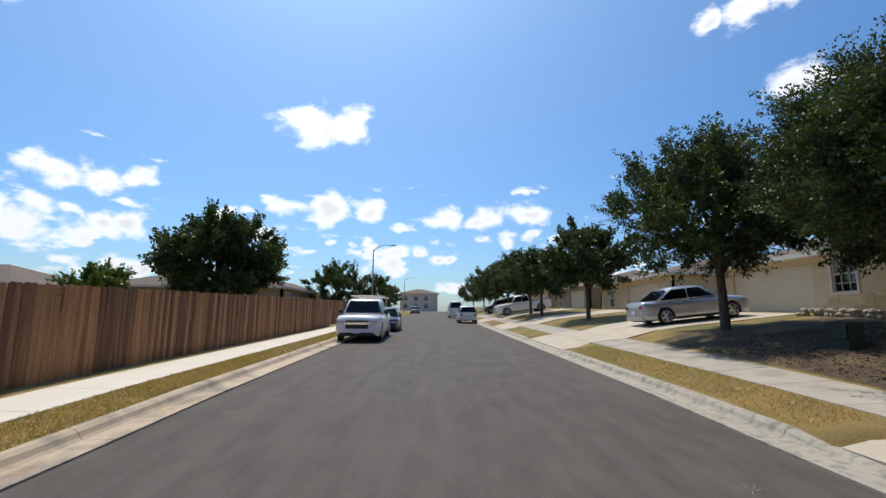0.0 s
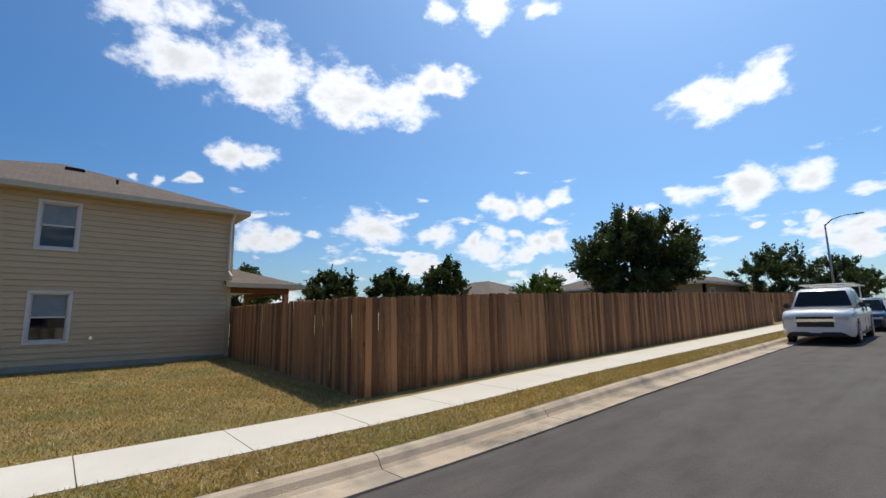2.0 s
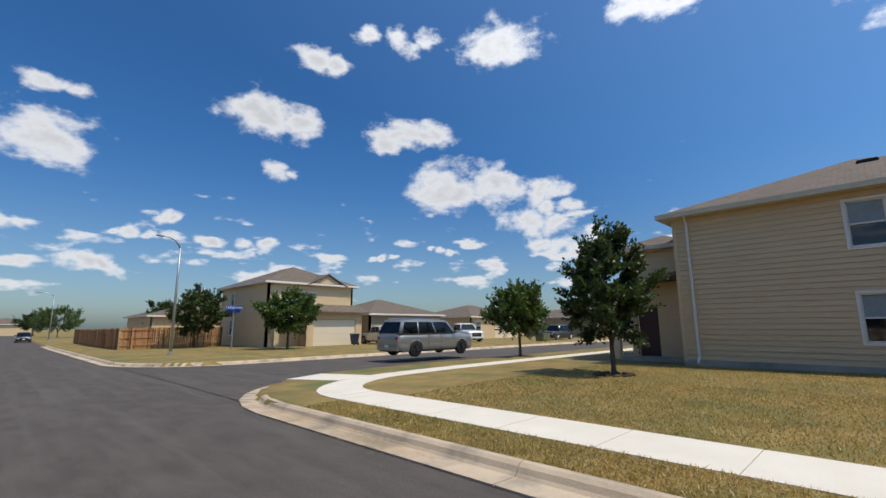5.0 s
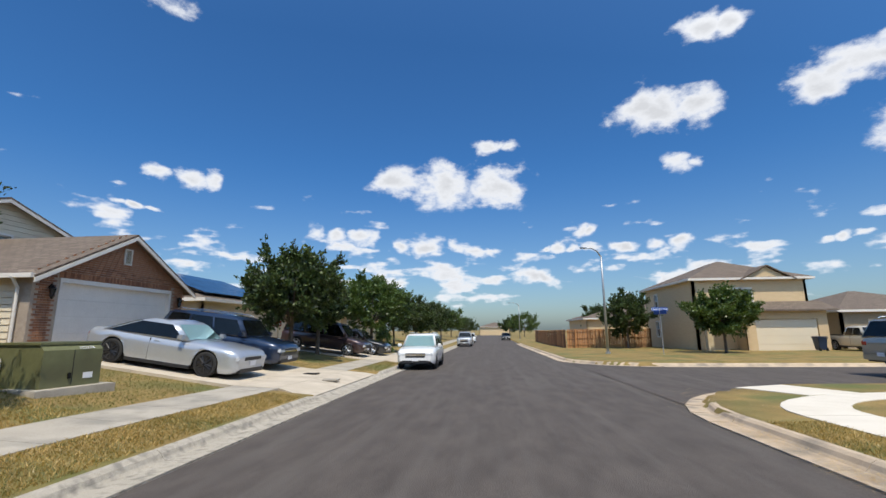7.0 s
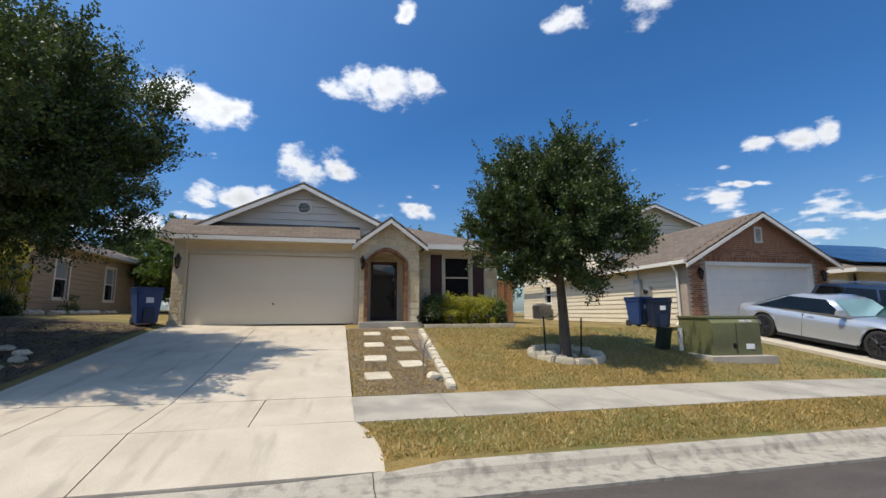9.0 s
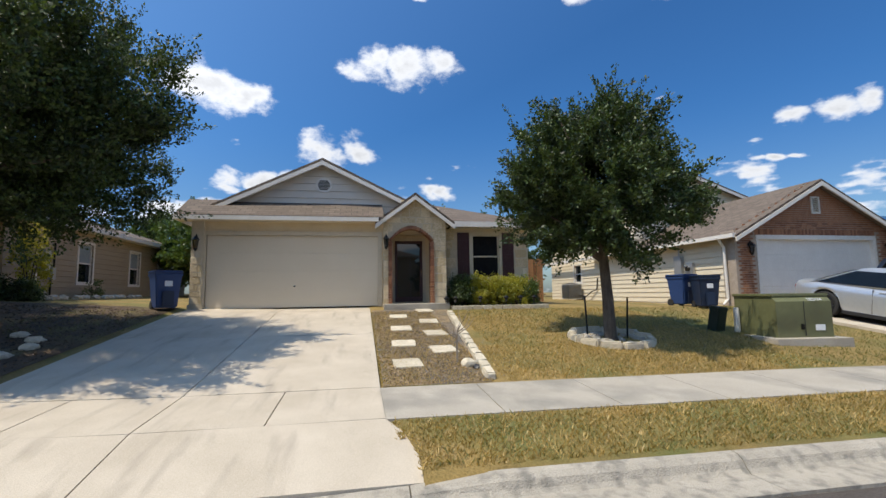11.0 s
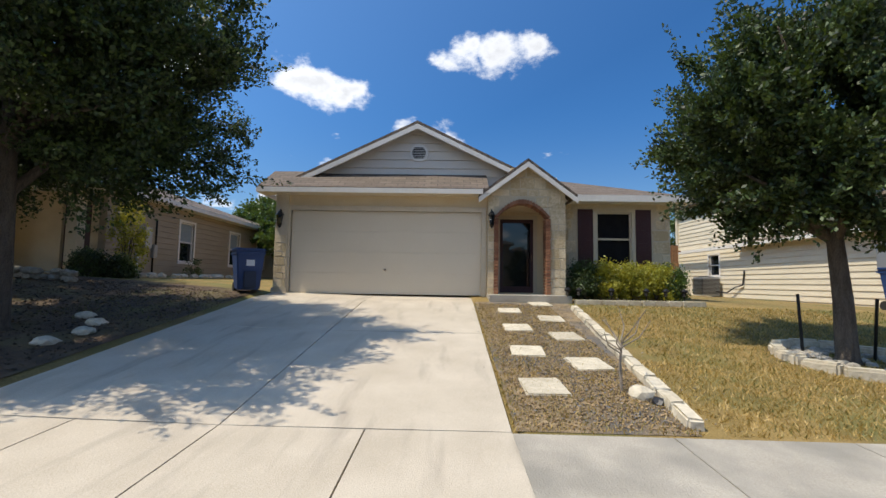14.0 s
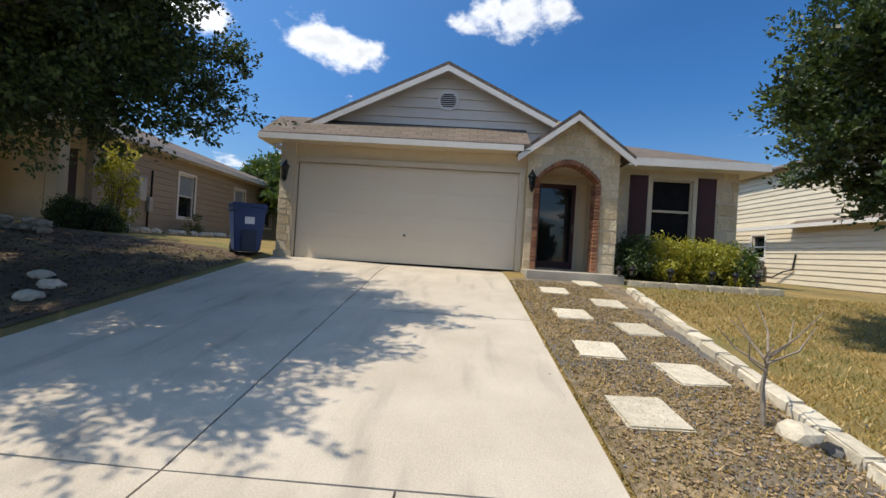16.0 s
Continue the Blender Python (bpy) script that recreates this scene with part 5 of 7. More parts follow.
for i, (x, y, h, r, m_) in enumerate(((9.8, -21.0, 5.1, 2.4, LEAF), (9.6, -24.0, 4.3, 1.7, LEAF), (9.0, -33.0, 5.4, 2.5, LEAF_LIGHT), (9.4, -43, 5.4, 2.6, LEAF), (9.0, -54, 5.4, 2.7, LEAF), (9.0, -66, 5.4, 2.8, LEAF), (9.0, -82, 5.6, 3, LEAF), (9, -104, 6, 3.2, LEAF_LIGHT))):
    tree(x, y, h, r, 1.4, 100 + i, "leafy street tree in a front yard", m_, 120, 170, 0.18, 0.11, "street trees")
for i, (x, y, h, r, m_) in enumerate(((-15.9, -32.8, 4.3, 2.0, LEAF_LIGHT), (-12.6, -43.5, 4.9, 2.1, LEAF), (-14.5, -62, 5, 2.2, LEAF), (-9, -120, 6, 4, LEAF_LIGHT), (-6.5, -150, 5.5, 3.5, LEAF), (7.5, -140, 5, 3.5, LEAF), (-45, -17.5 + 6.5, 5.5, 3.2, LEAF), (-38, -6, 5.8, 2.5, LEAF), (-58, -26, 6, 4, LEAF), (-80, -12, 7, 5, LEAF))):
    tree(x, y, h, r, 1.2, 120 + i, "tree beside the side street", m_, 120, 150, 0.18, 0.09, "side street trees")
for i, (x, y, h, r) in enumerate(((27, 8.2, 4.6, 2.6), (32, 7, 5.0, 3.0), (34, 13, 5.6, 3.4), (36, 2, 5.4, 3), (33, -4.5, 6.4, 2.6), (31, -8.3, 5.2, 1.9), (37, -8, 6, 3), (40, -13, 6.4, 3.6), (38, -20, 7, 3.6), (36, -28, 6.5, 3.6))):
    tree(x, y, h, r, 0.6, 150 + i, "bright green backyard tree above the roofs", LEAF_LIGHT, 130, 150, 0.2, 0.12, "backyard trees")

# ---- cedar fences ----
pk = []
rf = random.Random(9)
for k in range(5):
    w, h, t = 0.134, 1.83 + rf.uniform(-0.02, 0.02), 0.016
    bm = prism(bmesh.new(), [(-w / 2, 0), (w / 2, 0), (w / 2, h - 0.03), (w / 2 - 0.03, h), (-w / 2 + 0.03, h), (-w / 2, h - 0.03)], "y", -t, 0)
    for v in bm.verts:
        v.co.y += 0.006 * math.sin(v.co.z * 2 + k) + rf.uniform(-0.002, 0.002)
    pk.append(mesh_of(bm, CEDAR))


def fence(p, q, label, step=0.143, outside=1, drop=0.0):
    f = thing("fence", label, "fence")
    p, q = Vector(p), Vector(q)
    d = q - p
    u = d.normalized()
    ang = math.degrees(math.atan2(u.y, u.x))
    n = int(d.length / step)
    for i in range(n):
        c = p + u * (i + 0.5) * step
        ob = new("picket", rf.choice(pk))
        ob.parent = f
        ob.matrix_basis = pose(c.x, c.y, H(c.x, c.y) - 0.02 + rf.uniform(-0.012, 0.012) - drop, rf.uniform(-0.5, 0.5), rf.uniform(-0.35, 0.35), ang + rf.uniform(-1.2, 1.2))
    nrm = Vector((-u.y, u.x))
    for z in (0.3, 0.95, 1.6):
        seg = max(1, int(d.length / 2.4))
        for i in range(seg):
            a, b = p + d * i / seg + nrm * 0.03, p + d * (i + 1) / seg + nrm * 0.03
            bm = tube(bmesh.new(), [(*a, H(*a) + z - drop), (*b, H(*b) + z - drop)], [0.04, 0.04], 4)
            part("rail", bm, CEDAR, f)
    for i in range(int(d.length / 2.4) + 1):
        a = p + u * (i * 2.4) + nrm * 0.09
        part("post", boxes((a.x - 0.045, a.x + 0.045, a.y - 0.045, a.y + 0.045, H(*a) - 0.1 - drop, H(*a) + 1.8 - drop)), CEDAR, f)
    return f


fence((-7.1, 4.3), (-7.1, 31.6), "weathered reddish-brown cedar privacy fence along the sidewalk")
fence((-17.75, 4.95), (-7.12, 4.3), "weathered cedar privacy fence closing the side yard")
fence((-7.6, 34), (-7.6, 58), "far cedar fence further up the street", 0.16)
fence((-15.5, -46.0), (-7.4, -46.0), "reddish cedar fence beside the junction", 0.16)
fence((-7.4, -76), (-7.4, -46.0), "reddish cedar fence along the far street", 0.18)
fence((19.0, -5.3), (19.0, -7.4), "low grey-brown cedar fence between two houses", 0.143)


# ---- cars ----
def car(label, paint, length, width, height, style, m, rim=RIM, face=True, shade=False, wheel_r=0.34, group="", plate_rear=True):
    """A car with its nose towards local +x, wheels on z=0. style: sedan, coupe, suv, van, pickup."""
    c = thing("car" if style != "pickup" else "pickup_truck", label, "car" if style != "pickup" else "truck", m, group)
    L, W, Hh, R = length / 2, width / 2, height, wheel_r
    fx, rx = L - 0.19 * length, -L + 0.2 * length
    belt = {"sedan": 0.63, "coupe": 0.64, "suv": 0.60, "van": 0.56, "pickup": 0.62}[style] * Hh
    hood = {"sedan": 0.60, "coupe": 0.63, "suv": 0.60, "van": 0.54, "pickup": 0.62}[style] * Hh
    sill, nose = 0.17 + 0.1 * (Hh > 1.6), 0.42
    cowl = {"sedan": 0.42, "coupe": 0.34, "suv": 0.46, "van": 0.60, "pickup": 0.42}[style] * L
    tail_z = belt if style != "sedan" else belt * 1.02
    # lower body: a smooth shell of cross-sections, raised over the wheels
    hip = 0.05 if style == "coupe" else 0.0
    top_x = [-L, -L + 0.03, -L + 0.12, rx - 0.2, rx + 0.3, cowl - 0.6, cowl, cowl + 0.3 * (L - cowl), L - 0.35, L - 0.14, L - 0.05, L]
    top_z = [tail_z - 0.20, tail_z - 0.04, tail_z + 0.01 + hip * 0.6, belt + hip, belt + hip * 0.7, belt, belt - 0.005, hood + 0.015, hood - 0.05, hood - 0.10, hood - 0.16, hood - 0.27]
    low_x = [-L, -L + 0.10, -L + 0.3, L - 0.35, L - 0.12, L]
    low_z = [sill + 0.20, sill + 0.08, sill, sill - 0.02, sill + 0.02, sill + 0.12]
    stations = sorted({round(-L + 2 * L * i / 34, 4) for i in range(35)} | {-L + 0.03, -L + 0.09, L - 0.03, L - 0.09} | {round(cx + (R + 0.055) * math.cos(radians(a)), 4) for cx in (fx, rx) for a in range(0, 181, 15)})
    section = ((0.94, 0.0), (0.985, 0.10), (1.0, 0.30), (0.995, 0.52), (1.005, 0.70), (0.985, 0.84), (0.935, 0.94), (0.86, 0.985), (0.55, 1.012), (0.0, 1.02))
    bm = bmesh.new()
    rings = []
    for x in stations:
        zt_, zb = float(np.interp(x, top_x, top_z)), float(np.interp(x, low_x, low_z))
        for cx in (fx, rx):
            if abs(x - cx) < R + 0.055:
                zb = max(zb, R + math.sqrt((R + 0.055) ** 2 - (x - cx) ** 2))
        t = max(0.0, abs(x) / L - 0.70) / 0.30
        w = W * (1 - 0.06 * t * t - (0.15 if x > 0 else 0.10) * t ** 5)
        base = min(float(np.interp(x, low_x, low_z)), zb)
        ring = []
        for s in (1, -1):
            for fw, fz in (section if s == 1 else section[-2::-1]):
                z = base + (zt_ - base) * min(fz, 1.0) + (0.035 * (fz - 1.0) / 0.02 if fz > 1 else 0)
                ring.append(bm.verts.new((x, s * w * fw, max(z, zb))))
        rings.append(ring)
    for r0, r1 in zip(rings, rings[1:]):
        for k in range(len(r0) - 1):
            bm.faces.new((r0[k], r0[k + 1], r1[k + 1], r1[k]))
    bm.faces.new(rings[0])
    bm.faces.new(rings[-1][::-1])
    bmesh.ops.remove_doubles(bm, verts=bm.verts[:], dist=0.0008)
    body = part("body", bm, paint, c, smooth=True)
    for f in body.data.polygons:
        f.use_smooth = abs(f.normal.x) < 0.97
    # cabin
    ws = {"sedan": 0.62, "coupe": 0.62, "suv": 0.5, "van": 0.7, "pickup": 0.42}[style]
    roof_f = cowl - ws
    roof_r, base_r = {"sedan": (-0.42 * L, -0.74 * L), "coupe": (-0.34 * L, -0.80 * L), "suv": (-0.86 * L, -0.97 * L), "van": (-0.88 * L, -0.97 * L), "pickup": (-0.22 * L, -0.28 * L)}[style]
    wb, wt = W - 0.07, W - 0.07 - 0.17 * (Hh / 1.5)
    q = [(cowl, belt), (roof_f, Hh - 0.05), ((roof_f * 2 + roof_r) / 3, Hh), ((roof_f + roof_r * 2) / 3, Hh), (roof_r, Hh - 0.06), (base_r, belt)]
    def cy(z):
        return wb + (wt - wb) * min(1, (z - belt) / (Hh - belt))
    bm = bmesh.new()
    lo = [bm.verts.new((x, -cy(z), z)) for x, z in q]
    hi = [bm.verts.new((x, cy(z), z)) for x, z in q]
    bm.faces.new(lo)
    bm.faces.new(hi[::-1])
    for i in range(len(q)):
        j = (i + 1) % len(q)
        bm.faces.new((lo[i], hi[i], hi[j], lo[j]))
    bmesh.ops.bevel(bm, geom=[e for e in bm.edges if min(v.co.z for v in e.verts) > belt + 0.1], offset=0.06, segments=3, affect="EDGES")
    part("roof", bm, paint, c, smooth=True)
    def glass(name, quad, mat):
        b2 = bmesh.new()
        v = [b2.verts.new(p) for p in quad]
        b2.faces.new(v)
        bmesh.ops.solidify(b2, geom=b2.faces[:], thickness=0.008)
        return part(name, b2, mat, c)
    def mix2(a, b, t):
        return (a[0] + (b[0] - a[0]) * t, a[1] + (b[1] - a[1]) * t)
    # windscreen and rear window stand a little proud of the cabin
    for nm, (a, b), mt in (("windscreen", (q[0], q[1]), SHADE if shade else CARGLASS), ("rear_window", (q[5], q[4]), CARGLASS)):
        s = 1 if nm == "windscreen" else -1
        p0, p1 = mix2(a, b, 0.06), mix2(a, b, 0.88)
        o = 0.018
        glass(nm, [(p0[0] + s * o, -cy(p0[1]) + 0.08, p0[1] + o), (p0[0] + s * o, cy(p0[1]) - 0.08, p0[1] + o), (p1[0] + s * o, cy(p1[1]) - 0.08, p1[1] + o), (p1[0] + s * o, -cy(p1[1]) + 0.08, p1[1] + o)], mt)
    cuts = {"sedan": (0.48,), "coupe": (), "suv": (0.36, 0.70), "van": (0.35, 0.68), "pickup": (0.52,)}[style]
    edges = [0.0, *cuts, 1.0]
    zt = Hh - 0.13 if Hh > 1.5 else Hh - 0.11
    z0 = belt + 0.03
    for s in (-1, 1):
        for e0, e1 in zip(edges, edges[1:]):
            def xat(e, z):
                t = (z - belt) / (Hh - 0.05 - belt)
                f, r = cowl + (roof_f - cowl) * t - 0.14, base_r + (roof_r - base_r) * t + 0.14
                return f + (r - f) * e
            g0, g1 = e0 + (0.012 if e0 else 0), e1 - (0.012 if e1 < 1 else 0)
            quad = [(xat(g0, z0), s * (cy(z0) + 0.006), z0), (xat(g1, z0), s * (cy(z0) + 0.006), z0), (xat(g1, zt), s * (cy(zt) + 0.006), zt), (xat(g0, zt), s * (cy(zt) + 0.006), zt)]
            glass("side_window", quad, CARGLASS)
        mz = belt + 0.08
        part("mirror", boxes((cowl - 0.22, cowl - 0.05, min(s * (W - 0.02), s * (W + 0.17)), max(s * (W - 0.02), s * (W + 0.17)), mz - 0.06, mz + 0.1), bevel=0.03), BLACKPLASTIC if style == "pickup" else paint, c)
        for x in ((cowl - 0.95,) if style == "coupe" else (cowl - 0.95, cowl - 1.85)):
            if x > base_r:
                part("door_handle", boxes((x - 0.09, x + 0.09, min(s * (W - 0.06), s * (W + 0.0)), max(s * (W - 0.06), s * (W + 0.0)), belt - 0.12, belt - 0.085), bevel=0.01), paint, c)
                xs = x - 0.22
                part("door_seam", boxes((xs - 0.004, xs + 0.004, min(s * (W - 0.045), s * (W + 0.002)), max(s * (W - 0.045), s * (W + 0.002)), sill + 0.1, belt - 0.04)), BLACKPLASTIC, c)
        part("sill", boxes((rx + R + 0.1, fx - R - 0.1, min(s * (W - 0.1), s * (W - 0.0)), max(s * (W - 0.1), s * (W - 0.0)), sill - 0.02, sill + 0.1), bevel=0.02), BLACKPLASTIC, c)
        part("headlamp", boxes((L - 0.42, L + 0.006, min(s * (W - 0.5), s * (W * 0.875)), max(s * (W - 0.5), s * (W * 0.875)), hood - 0.39, hood - 0.24), bevel=0.03), LAMPGLASS, c)
        part("tail_lamp", boxes((-L - 0.008, -L + 0.18, min(s * (W - 0.4), s * (W * 0.86)), max(s * (W - 0.4), s * (W * 0.86)), tail_z - 0.30, tail_z - 0.10), bevel=0.03), TAIL, c)
    gh = 0.14 if style in ("sedan", "coupe") else 0.40 if style == "pickup" else 0.24
    part("grille", boxes((L - 0.1, L + 0.004, -W * 0.52, W * 0.52, hood - 0.24 - gh, hood - 0.24), bevel=0.02), BLACKPLASTIC, c)
    if style in ("suv", "pickup"):
        part("grille_bar", boxes((L - 0.02, L + 0.02, -W * 0.55, W * 0.55, hood - 0.26 - gh * 0.45, hood - 0.26 - gh * 0.2), bevel=0.01), CHROME if paint is not PAINT["black"] else paint, c)
    part("bumper_intake", boxes((L - 0.12, L + 0.01, -W * 0.7, W * 0.7, sill + 0.02, sill + 0.17), bevel=0.02), BLACKPLASTIC, c)
    part("rear_bumper", boxes((-L - 0.03, -L + 0.12, -W * 0.85, W * 0.85, sill + 0.05, sill + 0.28), bevel=0.03), CHROME if style == "pickup" else paint, c)
    part("number_plate", boxes((L + 0.012, L + 0.022, -0.16, 0.16, nose - 0.03, nose + 0.11)), PLATE, c)
    part("number_plate", boxes((-L - 0.04, -L - 0.032, -0.16, 0.16, nose + 0.05, nose + 0.19)), PLATE, c)
    part("underbody", boxes((-L + 0.15, L - 0.2, -W + 0.16, W - 0.16, sill - 0.02, sill + 0.25)), BLACKPLASTIC, c)
    for x in (fx, rx):
        for s in (-1, 1):
            w = thing("wheel", "", "")
            w.parent, w.matrix_basis = c, pose(x, s * (W - 0.12), R)
            o = s * 0.11
            part("tyre", tube(bmesh.new(), [(0, -0.11, 0), (0, -0.09, 0), (0, 0.09, 0), (0, 0.11, 0)], [R - 0.04, R, R, R - 0.04], 28), RUBBER, w)
            bm = bmesh.new()
            tube(bm, [(0, o, 0), (0, o + s * 0.006, 0)], [R * 0.70, R * 0.70], 24)
            part("wheel_well", bm, BLACKPLASTIC, w)
            bm = bmesh.new()
            for k in range(10):
                a = k * 0.6283 + (0.12 if k % 2 else -0.12)
                b0, b1 = R * 0.1, R * 0.72
                tube(bm, [(b0 * math.cos(a), o + s * 0.02, b0 * math.sin(a)), (b1 * math.cos(a), o + s * 0.012, b1 * math.sin(a))], [0.03, 0.018], 5)
            for k in range(24):
                a, b = k * math.pi / 12, (k + 1) * math.pi / 12
                tube(bm, [(R * 0.71 * math.cos(a), o + s * 0.01, R * 0.71 * math.sin(a)), (R * 0.71 * math.cos(b), o + s * 0.01, R * 0.71 * math.sin(b))], [0.016, 0.016], 4)
            part("rim", bm, rim, w)
    if style == "pickup":
        part("bed_rim", boxes((-L + 0.08, base_r + 0.0, -W + 0.06, -W + 0.16, belt, belt + 0.05), (-L + 0.08, base_r, W - 0.16, W - 0.06, belt, belt + 0.05), (-L + 0.05, -L + 0.13, -W + 0.06, W - 0.06, belt, belt + 0.05)), BLACKPLASTIC, c)
    if style in ("suv",) and Hh > 1.65:
        for s in (-1, 1):
            part("roof_rail", tube(bmesh.new(), [(roof_f - 0.2, s * (wt - 0.1), Hh - 0.01), (roof_f - 0.35, s * (wt - 0.1), Hh + 0.05), (roof_r + 0.3, s * (wt - 0.1), Hh + 0.05), (roof_r + 0.15, s * (wt - 0.1), Hh - 0.02)], [0.015] * 4, 6), CHROME, c)
    return c


def parked(x, y, yaw, x2=None, y2=None):
    """Pose on the ground: pitch follows the slope between the two axles."""
    d = Vector((math.cos(radians(yaw)), math.sin(radians(yaw))))
    def gz(px, py):
        return max(H(px, py), zr(py) + 0.02) + 0.03 if abs(px) > 4.6 else zr(py) + 0.02
    a, b = gz(x + d.x * 1.35, y + d.y * 1.35), gz(x - d.x * 1.35, y - d.y * 1.35)
    return pose(x, y, (a + b) / 2) @ pose(0, 0, 0, 0, 0, yaw) @ pose(0, 0, 0, 0, -math.degrees(math.atan2(a - b, 2.7)), 0)


car("white pickup truck with chrome grille parked at the kerb", PAINT["white"], 5.8, 2.03, 1.95, "pickup", parked(-3.3, 22.9, -90), wheel_r=0.40)
rack = thing("ladder_rack", "white steel ladder rack over a pickup", "roof rack", pose(-3.3, 23.9, zr(23.9) + 2.0))
for y in (-0.9, 0.6, 1.9):
    part("crossbar", tube(bmesh.new(), [(-0.85, y, 0.1), (0.85, y, 0.1)], [0.025, 0.025], 6), TRIM, rack)
for x in (-0.8, 0.8):
    part("side_rail", tube(bmesh.new(), [(x, -1.0, 0.1), (x, 2.2, 0.1)], [0.025, 0.025], 6), TRIM, rack)
    part("upright", tube(bmesh.new(), [(x, 0.8, 0.1), (x, 0.8, -0.75)], [0.025, 0.025], 6), TRIM, rack)
car("dark blue hatchback parked behind a pickup", PAINT["navy"], 4.4, 1.8, 1.5, "suv", parked(-3.0, 30.2, -90))
car("white compact suv parked at the kerb, seen from behind", PAINT["white"], 4.5, 1.85, 1.65, "suv", parked(3.55, 45.0, 90), group="street cars")
car("white cargo van parked further up", PAINT["white"], 5.4, 2.0, 2.3, "van", parked(3.4, 64, 90), group="street cars")
car("dark sedan parked far up the street", PAINT["black"], 4.6, 1.8, 1.45, "sedan", parked(-3.3, 92, -90), group="street cars")
car("silver sedan with red tail lamps on a sloping drive", PAINT["silver"], 4.54, 1.76, 1.46, "sedan", parked(10.9, 18.7, 0), wheel_r=0.31)
car("white pickup truck on a drive up the street", PAINT["white"], 5.8, 2.03, 1.9, "pickup", parked(9.6, 46.5, 180), wheel_r=0.4)
car("dark suv on a drive up the street", PAINT["maroon"], 4.8, 1.9, 1.75, "suv", parked(9.4, 59, 180))
car("silver muscle coupe with black wheels and twin stripes on the drive", PAINT["silver"], 5.02, 1.92, 1.45, "coupe", parked(10.1, -13.5, 180), RIM_BLACK, shade=True, wheel_r=0.36)
car("navy blue suv with chrome grille on the drive", PAINT["navy"], 4.95, 1.95, 1.73, "suv", parked(10.2, -16.4, 180), wheel_r=0.37)
car("white compact suv with black grille parked at the kerb", PAINT["white"], 4.6, 1.88, 1.68, "suv", parked(3.72, -23.6, 90), RIM_BLACK, shade=True)
car("black minivan on a shaded drive", PAINT["maroon"], 5.1, 1.99, 1.78, "van", parked(10.0, -26.4, 180))
car("black sedan on a shaded drive", PAINT["black"], 4.7, 1.83, 1.45, "sedan", parked(9.2, -29.3, 180))
car("silver pickup truck parked down the street", PAINT["silver"], 5.8, 2.0, 1.9, "pickup", parked(3.5, -62, 90), group="street cars")
car("white car parked far down the street", PAINT["white"], 4.6, 1.85, 1.6, "suv", parked(3.5, -80, 90), group="street cars")
car("dark car parked far down the street", PAINT["black"], 4.6, 1.85, 1.5, "sedan", parked(-3.2, -95, 90), group="street cars")
car("pewter full-size suv with dark windows parked on the side street", PAINT["pewter"], 5.55, 1.96, 1.87, "suv", parked(-16.8, -18.1, 180), RIM_BLACK, wheel_r=0.38)
car("beige pickup truck on the junction house's drive", PAINT["cream"], 5.3, 1.9, 1.75, "pickup", pose(-26.4, -35.0, zr(-27) + 0.2, 0, 0, 90), wheel_r=0.37)
car("black off-road suv on a drive", PAINT["black"], 4.6, 1.9, 1.85, "suv", pose(-32.0, -33.0, zr(-27) + 0.2, 0, 0, 70), RIM_BLACK, wheel_r=0.42)
car("white crew-cab pickup truck on a drive", PAINT["white"], 5.9, 2.05, 1.95, "pickup", pose(-36.0, -33.0, zr(-27) + 0.2, 0, 0, 70), wheel_r=0.42)
car("black suv beside the far drive", PAINT["black"], 4.8, 1.9, 1.75, "suv", pose(-46, -27.5, zr(-27) + 0.2, 0, 0, 0))


# ---- front garden ----
def paver(x, y, w, d, group):
    z = H(x, y)
    bm = boxes((-d / 2, d / 2, -w / 2, w / 2, -0.03, 0.035), bevel=0.012)
    for v in bm.verts:
        v.co.x += rf.uniform(-0.008, 0.008)
        v.co.y += rf.uniform(-0.012, 0.012)
    single("paver", bm, STONE_WHITE, "square cream limestone stepping stone set in gravel", "paver", group, m=pose(x, y, z, 0, -7, rf.uniform(-6, 6)))


for k in range(4):
    paver((12.56, 11.07, 9.67, 8.33)[k], (-0.56, -0.5, -0.42, -0.36)[k], 0.46, 0.5, "stepping stones")
    paver((13.41, 11.87, 10.55, 9.16)[k], (-1.36, -1.24, -1.18, -1.1)[k], 0.46, 0.5, "stepping stones")
edging = [(7.4, -1.47), (12.95, -1.98)]
n = 15
for i in range(n):
    f = (i + 0.5) / n
    x, y = edging[0][0] + (edging[1][0] - edging[0][0]) * f, edging[0][1] + (edging[1][1] - edging[0][1]) * f
    bm = boxes((-0.178, 0.178, -0.075, 0.075, -0.05, 0.085), bevel=0.018)
    for v in bm.verts:
        v.co += Vector((0, rf.uniform(-0.012, 0.012), rf.uniform(-0.012, 0.012)))
    single("edging_stone", bm, STONE_WHITE, "cream limestone edging block along the garden strip", "stone", "edging stones", m=pose(x, y, H(x, y) + 0.02, 0, -7, -5 + rf.uniform(-4, 4)))
bm = sheet(span(7.3, 13.6, 14), span(0.0, 1.0, 6), lambda x, y: 0.0)
for v in bm.verts:
    far_side = -1.47 - 0.092 * (v.co.x - 7.4)
    v.co.y = far_side + (0.08 - far_side) * v.co.y
    v.co.z = H(v.co.x, v.co.y) + 0.012
single("garden_bed", bm, material("gravel_soil", (0.10, 0.072, 0.042), (0.36, 0.265, 0.15), 6.0, 0.95, 1.0, fine=9.0, stain=(0.12, 0.112, 0.105), stain_scale=0.9), "strip of dry soil, gravel and weeds beside the drive", "ground", kind="structure")


